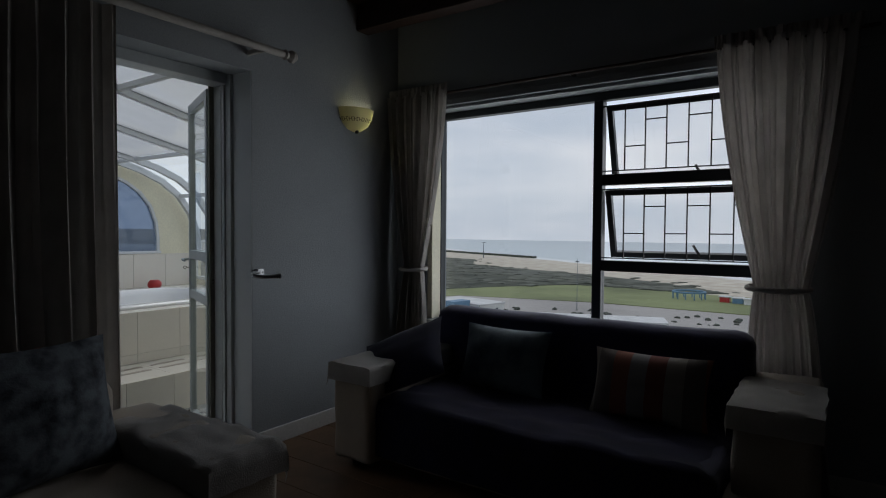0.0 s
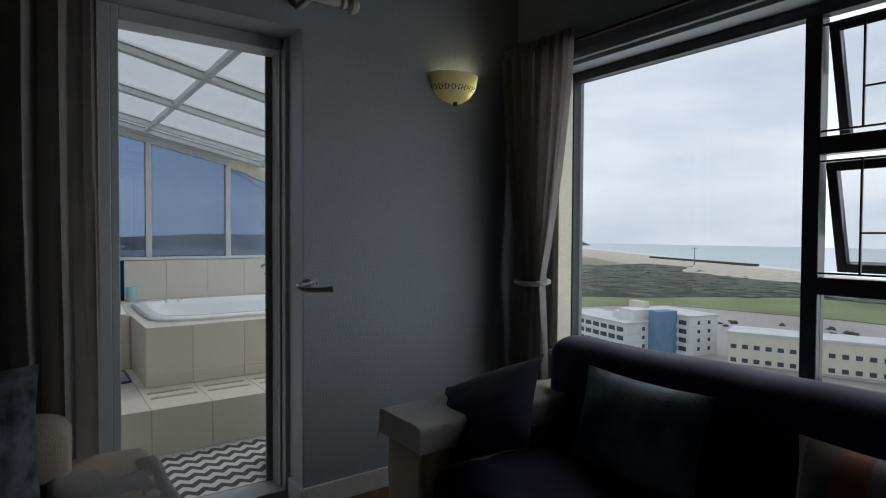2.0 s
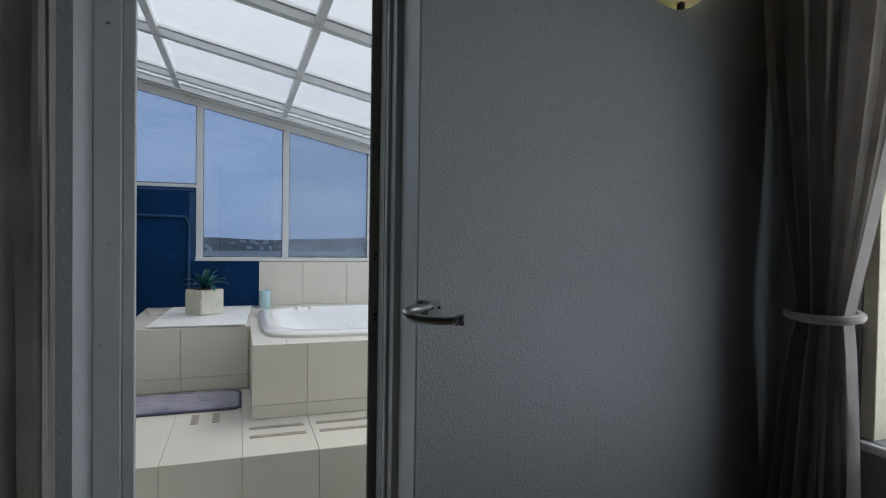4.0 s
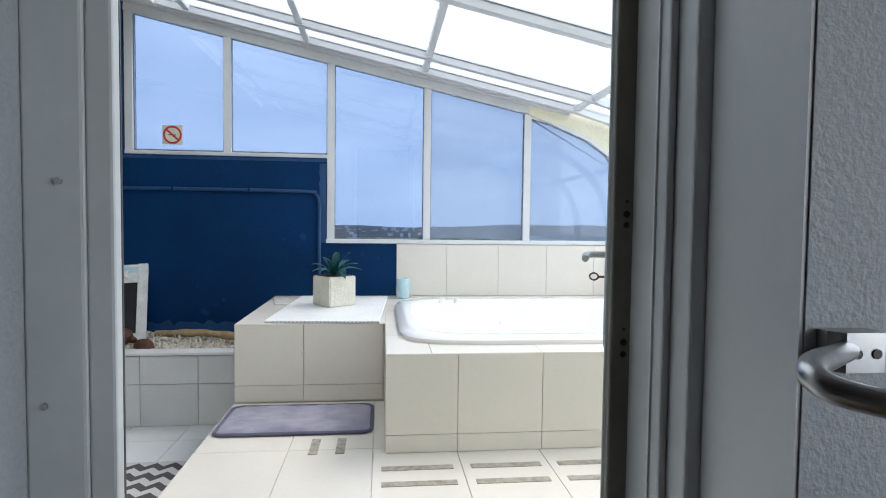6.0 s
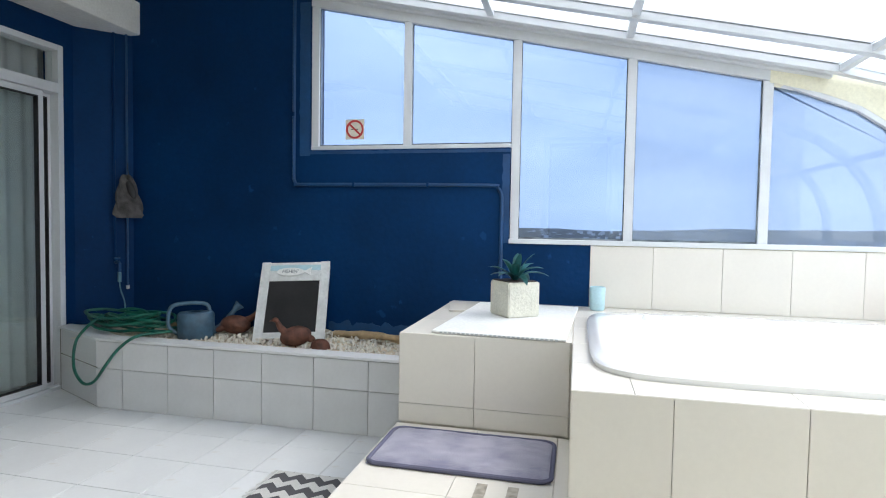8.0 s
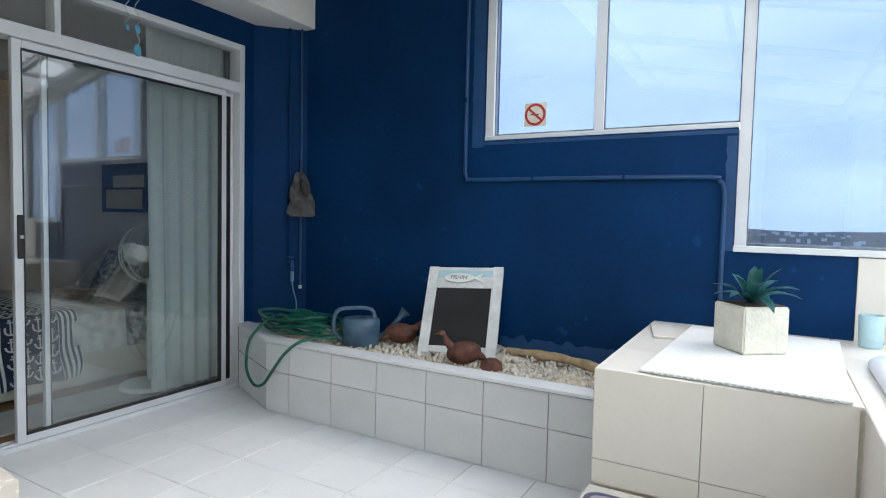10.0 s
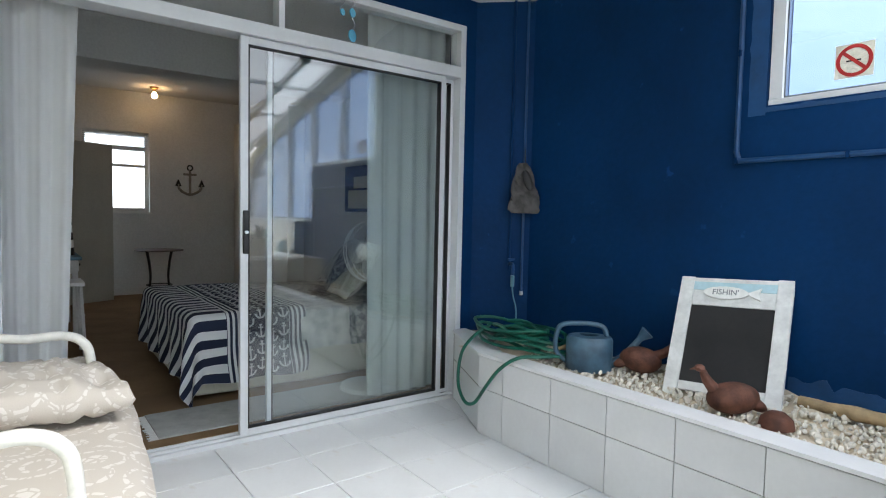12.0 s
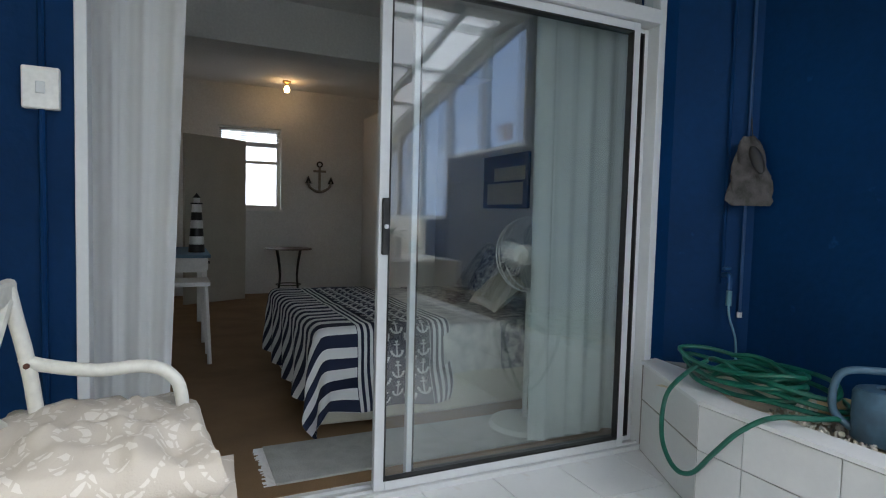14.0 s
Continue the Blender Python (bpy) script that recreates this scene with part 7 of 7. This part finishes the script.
def side_table():
    t = thing("side_table", "small round table on curved black iron legs", "table", (-4.78, -6.86, 0.004))
    part("tabletop", lathe([(0.0, 0.645), (0.29, 0.645), (0.30, 0.652), (0.29, 0.66), (0.0, 0.66)], 32), "wood_dark", t, smooth=True)
    for k in range(4):
        a = k * math.pi / 2 + 0.6
        c, s = math.cos(a), math.sin(a)
        part("leg", tube(smooth_path([(0.21 * c, 0.21 * s, 0.644), (0.17 * c, 0.17 * s, 0.48), (0.15 * c, 0.15 * s, 0.28), (0.19 * c, 0.19 * s, 0.05), (0.22 * c, 0.22 * s, 0.0)], 6), 0.014, 8), "black", t, smooth=True)
    part("ring", tube([(0.155 * math.cos(a), 0.155 * math.sin(a), 0.19) for a in (2 * math.pi * k / 24 for k in range(24))], 0.007, 6, closed=True), "black", t)
    settle(t)


side_table()


M["driftwood_grey"] = material("driftwood_grey", (0.34, 0.31, 0.26), 0.85, var=0.15, scale=14, bump=0.2, bump_scale=60)


def wall_anchor():
    t = thing("wall_anchor", "weathered wooden anchor ornament on the wall", "ornament", (-5.30, BY0, 1.61))
    part("shank", boxes((-0.016, 0.016, 0.002, 0.022, -0.18, 0.16), bevel=0.004), "driftwood_grey", t)
    part("stock", boxes((-0.09, 0.09, 0.004, 0.024, 0.085, 0.115), bevel=0.004), "driftwood_grey", t)
    part("arms", tube(smooth_path([(-0.16, 0.012, -0.04), (-0.13, 0.012, -0.13), (0, 0.012, -0.19), (0.13, 0.012, -0.13), (0.16, 0.012, -0.04)]), 0.018, 8), "driftwood_grey", t)
    for s in (-1, 1):
        part("fluke", extruded([(s * 0.20, -0.07), (s * 0.16, 0.03), (s * 0.115, -0.075)], "y", 0.002, 0.026), "black", t)
    part("ring", tube([(0.035 * math.cos(a), 0.012, 0.195 + 0.035 * math.sin(a)) for a in (2 * math.pi * k / 20 for k in range(20))], 0.010, 8, closed=True), "black", t)
    settle(t)


wall_anchor()


def wall_picture():
    t = thing("wall_picture", "dark framed picture of two cream panels on the bedroom wall", "picture", (BX0, -3.78, 1.45))
    part("picture_frame", boxes((0.0, 0.03, -0.38, 0.38, -0.24, 0.24), bevel=0.006), "blue_paint", t)
    part("panel", boxes((0.03, 0.034, -0.29, 0.31, -0.205, -0.015)), "block_cream", t, "cream panel")
    part("panel", boxes((0.03, 0.034, -0.17, 0.34, 0.005, 0.125)), "block_cream", t, "cream panel")
    settle(t)


wall_picture()


def dressing_desk():
    t = thing("desk", "white desk with a navy top and drawers", "desk", (-3.40, -5.05, 0.004))
    part("desktop", boxes((-0.32, 0.32, -0.55, 0.55, 0.72, 0.75), bevel=0.005), "block_blue", t, "blue painted top")
    part("apron", boxes((-0.29, 0.30, -0.52, 0.52, 0.60, 0.719)), "white_paint", t)
    for x in (-0.27, 0.27):
        for y in (-0.50, 0.50):
            part("leg", boxes((x - 0.022, x + 0.022, y - 0.022, y + 0.022, 0.0, 0.599), bevel=0.003), "white_paint", t)
    for y in (-0.26, 0.26):
        dr = part("drawer", boxes((-0.302, -0.291, y - 0.22, y + 0.22, 0.615, 0.705), bevel=0.003), "white_paint", t)
        part("knob", tube([(-0.302, y, 0.66), (-0.328, y, 0.66)], 0.013, 10), "black", dr)
    settle(t)
    s = thing("stool", "white wooden step stool standing by the desk", "stool", (-3.52, -3.95, 0.004))
    part("seat", boxes((-0.16, 0.16, -0.17, 0.17, 0.57, 0.60), bevel=0.005), "white_paint", s)
    for x in (-0.13, 0.13):
        for y in (-0.14, 0.14):
            part("leg", tube([(x, y, 0.569), (x * 1.2, y * 1.2, 0.0)], 0.016, 8), "white_paint", s)
    for z in (0.18, 0.34):
        part("rung", tube([(-0.15, -0.15, z), (-0.15, 0.15, z)], 0.010, 8), "white_paint", s)
    settle(s)
    l = thing("lighthouse_model", "black and white banded model lighthouse on the desk", "ornament", (-3.62, -4.80, 0.754))
    for k in range(6):
        r0, r1 = 0.068 - 0.005 * k, 0.068 - 0.005 * (k + 1)
        part("band", lathe([(0.0, 0.07 * k), (r0, 0.07 * k), (r1, 0.07 * (k + 1) - 0.001), (0.0, 0.07 * (k + 1) - 0.001)], 20), "black" if k % 2 == 0 else "white_paint", l, smooth=40)
    part("gallery", lathe([(0.0, 0.42), (0.05, 0.42), (0.05, 0.432), (0.0, 0.432)], 20), "black", l)
    part("lantern", lathe([(0.0, 0.433), (0.026, 0.433), (0.026, 0.475), (0.0, 0.475)], 16), "white_paint", l)
    part("cap", lathe([(0.0, 0.52), (0.012, 0.505), (0.034, 0.476), (0.0, 0.476)], 16), "black", l)
    settle(l)
    m = thing("mirror", "narrow upright mirror in a dark frame above the desk", "mirror", (BX1 - 0.001, -5.15, 1.05))
    part("mirror_frame", boxes((-0.025, 0.0, -0.26, -0.22, 0, 0.95), (-0.025, 0.0, 0.22, 0.26, 0, 0.95), (-0.025, 0.0, -0.22, 0.22, 0.91, 0.95), (-0.025, 0.0, -0.22, 0.22, 0, 0.04), bevel=0.003), "wood_dark", m)
    part("glass", boxes((-0.012, -0.006, -0.22, 0.22, 0.04, 0.91)), "mirror_face", m)
    settle(m)


M["mirror_face"] = material("mirror_face", (0.85, 0.86, 0.86), 0.03, metal=1.0, var=0.0, scale=2)
dressing_desk()


def ceiling_lamp():
    t = thing("ceiling_lamp", "small lit ceiling lamp with a brass holder", "lamp", (-4.75, -6.95, 2.80))
    part("rose", lathe([(0.0, 0.0), (0.055, 0.0), (0.05, -0.02), (0.02, -0.035), (0.02, -0.06), (0.0, -0.06)], 20), "brass", t, smooth=True)
    part("bulb", lathe([(0.0, -0.06), (0.02, -0.065), (0.036, -0.10), (0.03, -0.135), (0.0, -0.148)], 20), "bulb_warm", t, "glowing warm bulb", smooth=True)
    settle(t)


M["brass"] = material("brass", (0.45, 0.28, 0.10), 0.35, metal=1.0, var=0.1, scale=10)
M["bulb_warm"] = glow_material("bulb_warm", (1.0, 0.62, 0.28), 8.0)
ceiling_lamp()


def pedestal_fan():
    t = thing("pedestal_fan", "white pedestal fan standing at rest by the bed", "fan", (-5.15, -1.88, 0.0145), rz=-70)
    part("base", lathe([(0.0, 0.0), (0.19, 0.0), (0.18, 0.025), (0.03, 0.045), (0.0, 0.045)], 32), "white_paint", t, smooth=True)
    part("pole", tube([(0, 0, 0.045), (0, 0, 0.86)], 0.014, 12), "white_paint", t, smooth=True)
    part("motor", turned(lathe([(0.0, -0.12), (0.05, -0.11), (0.06, -0.02), (0.05, 0.03), (0.0, 0.04)], 20), pose(0, -0.03, 0.92, 90, 0, 0)), "white_paint", t, smooth=True)
    ring = bmesh.new()
    me = bpy.data.meshes.new("tmp")
    def join(b2):
        b2.to_mesh(me)
        b2.free()
        ring.from_mesh(me)
    for y, r in ((-0.02, 0.19), (0.05, 0.19), (0.015, 0.20)):
        join(tube([(r * math.cos(a), y, 0.92 + r * math.sin(a)) for a in (2 * math.pi * k / 36 for k in range(36))], 0.004, 6, closed=True))
    for k in range(36):
        a = 2 * math.pi * k / 36
        c, s = math.cos(a), math.sin(a)
        join(tube([(0.03 * c, 0.075, 0.92 + 0.03 * s), (0.12 * c, 0.072, 0.92 + 0.12 * s), (0.19 * c, 0.045, 0.92 + 0.19 * s), (0.20 * c, 0.015, 0.92 + 0.20 * s)], 0.0015, 4))
    bpy.data.meshes.remove(me)
    part("cage", ring, "white_paint", t, smooth=True)
    for k in range(3):
        a = 2 * math.pi * k / 3
        bl = bmesh.new()
        rows = []
        for i in range(7):
            u = i / 6
            r = 0.03 + 0.14 * u
            wd = 0.03 + 0.075 * math.sin(math.pi * (0.15 + 0.7 * u))
            rows.append([bl.verts.new((r, 0.012 * q, wd * q * 0.8)) for q in (-1, -0.3, 0.4, 1)])
        for p, q in zip(rows, rows[1:]):
            for j in range(3):
                bl.faces.new((p[j], p[j + 1], q[j + 1], q[j]))
        bmesh.ops.solidify(bl, geom=bl.faces[:], thickness=0.003)
        part("blade", turned(bl, Matrix.Translation((0, 0.03, 0.92)) @ Matrix.Rotation(a, 4, "Y")), "pale_grey", t, smooth=True)
    settle(t)


pedestal_fan()


def bedroom_curtains():
    for x, w, folds, sd, g, label in ((-3.505, 0.325, 3, 31, lambda v: (0.0 + 0.28 * v, 1.0), "white curtain bunched at the open side of the sliding door"), (-5.555, 0.585, 5, 33, lambda v: (0.0, 1.0 - 0.04 * v), "white curtain behind the closed sliding leaf")):
        c = thing("curtain", label, "curtain", group="bedroom curtains")
        part("cloth", turned(drape(w, 2.36, folds, 0.013, g, seed=sd, n=folds * 22, ripple=0.12 if folds == 3 else 0.05), pose(x, -1.617, 2.40)), "curtain_white", c, smooth=60)
        settle(c)
    r = thing("curtain_rail", "white curtain rail over the sliding door", "curtain rail")
    part("rail", boxes((-5.6, -3.12, -1.63, -1.60, 2.40, 2.425)), "white_paint", r)
    settle(r)


bedroom_curtains()


# ---- tiles, laid piece by piece ----
for parent, face, at, u0, u1, v0, v1, mat, t, gap in TILES:
    w, h = u1 - u0 - gap, v1 - v0 - gap
    if w < 0.01 or h < 0.01:
        continue
    u, v = (u0 + u1) / 2, (v0 + v1) / 2
    ob = new("tile", tile_mesh(w, h, t, mat))
    if face == "z+":
        m = Matrix.Translation((u, v, at))
    elif face == "x+":
        m = Matrix.Translation((at, u, v)) @ Matrix(((0, 0, 1, 0), (1, 0, 0, 0), (0, 1, 0, 0), (0, 0, 0, 1)))
    else:
        m = Matrix.Translation((u, at, v)) @ Matrix(((1, 0, 0, 0), (0, 0, -1, 0), (0, 1, 0, 0), (0, 0, 0, 1)))
    ob.parent = parent
    ob.matrix_basis = m
bpy.data.meshes.remove(SCRATCH)
plank_base = bpy.data.objects["floor_lounge"]
for a, b, y0, y1 in plank_rows:
    ob = new("plank", tile_mesh(round(b - a - 0.003, 2), y1 - y0 - 0.003, 0.012, "wood_floor"))
    ob.parent = plank_base
    ob.location = ((a + b) / 2, (y0 + y1) / 2, FL - 0.012)
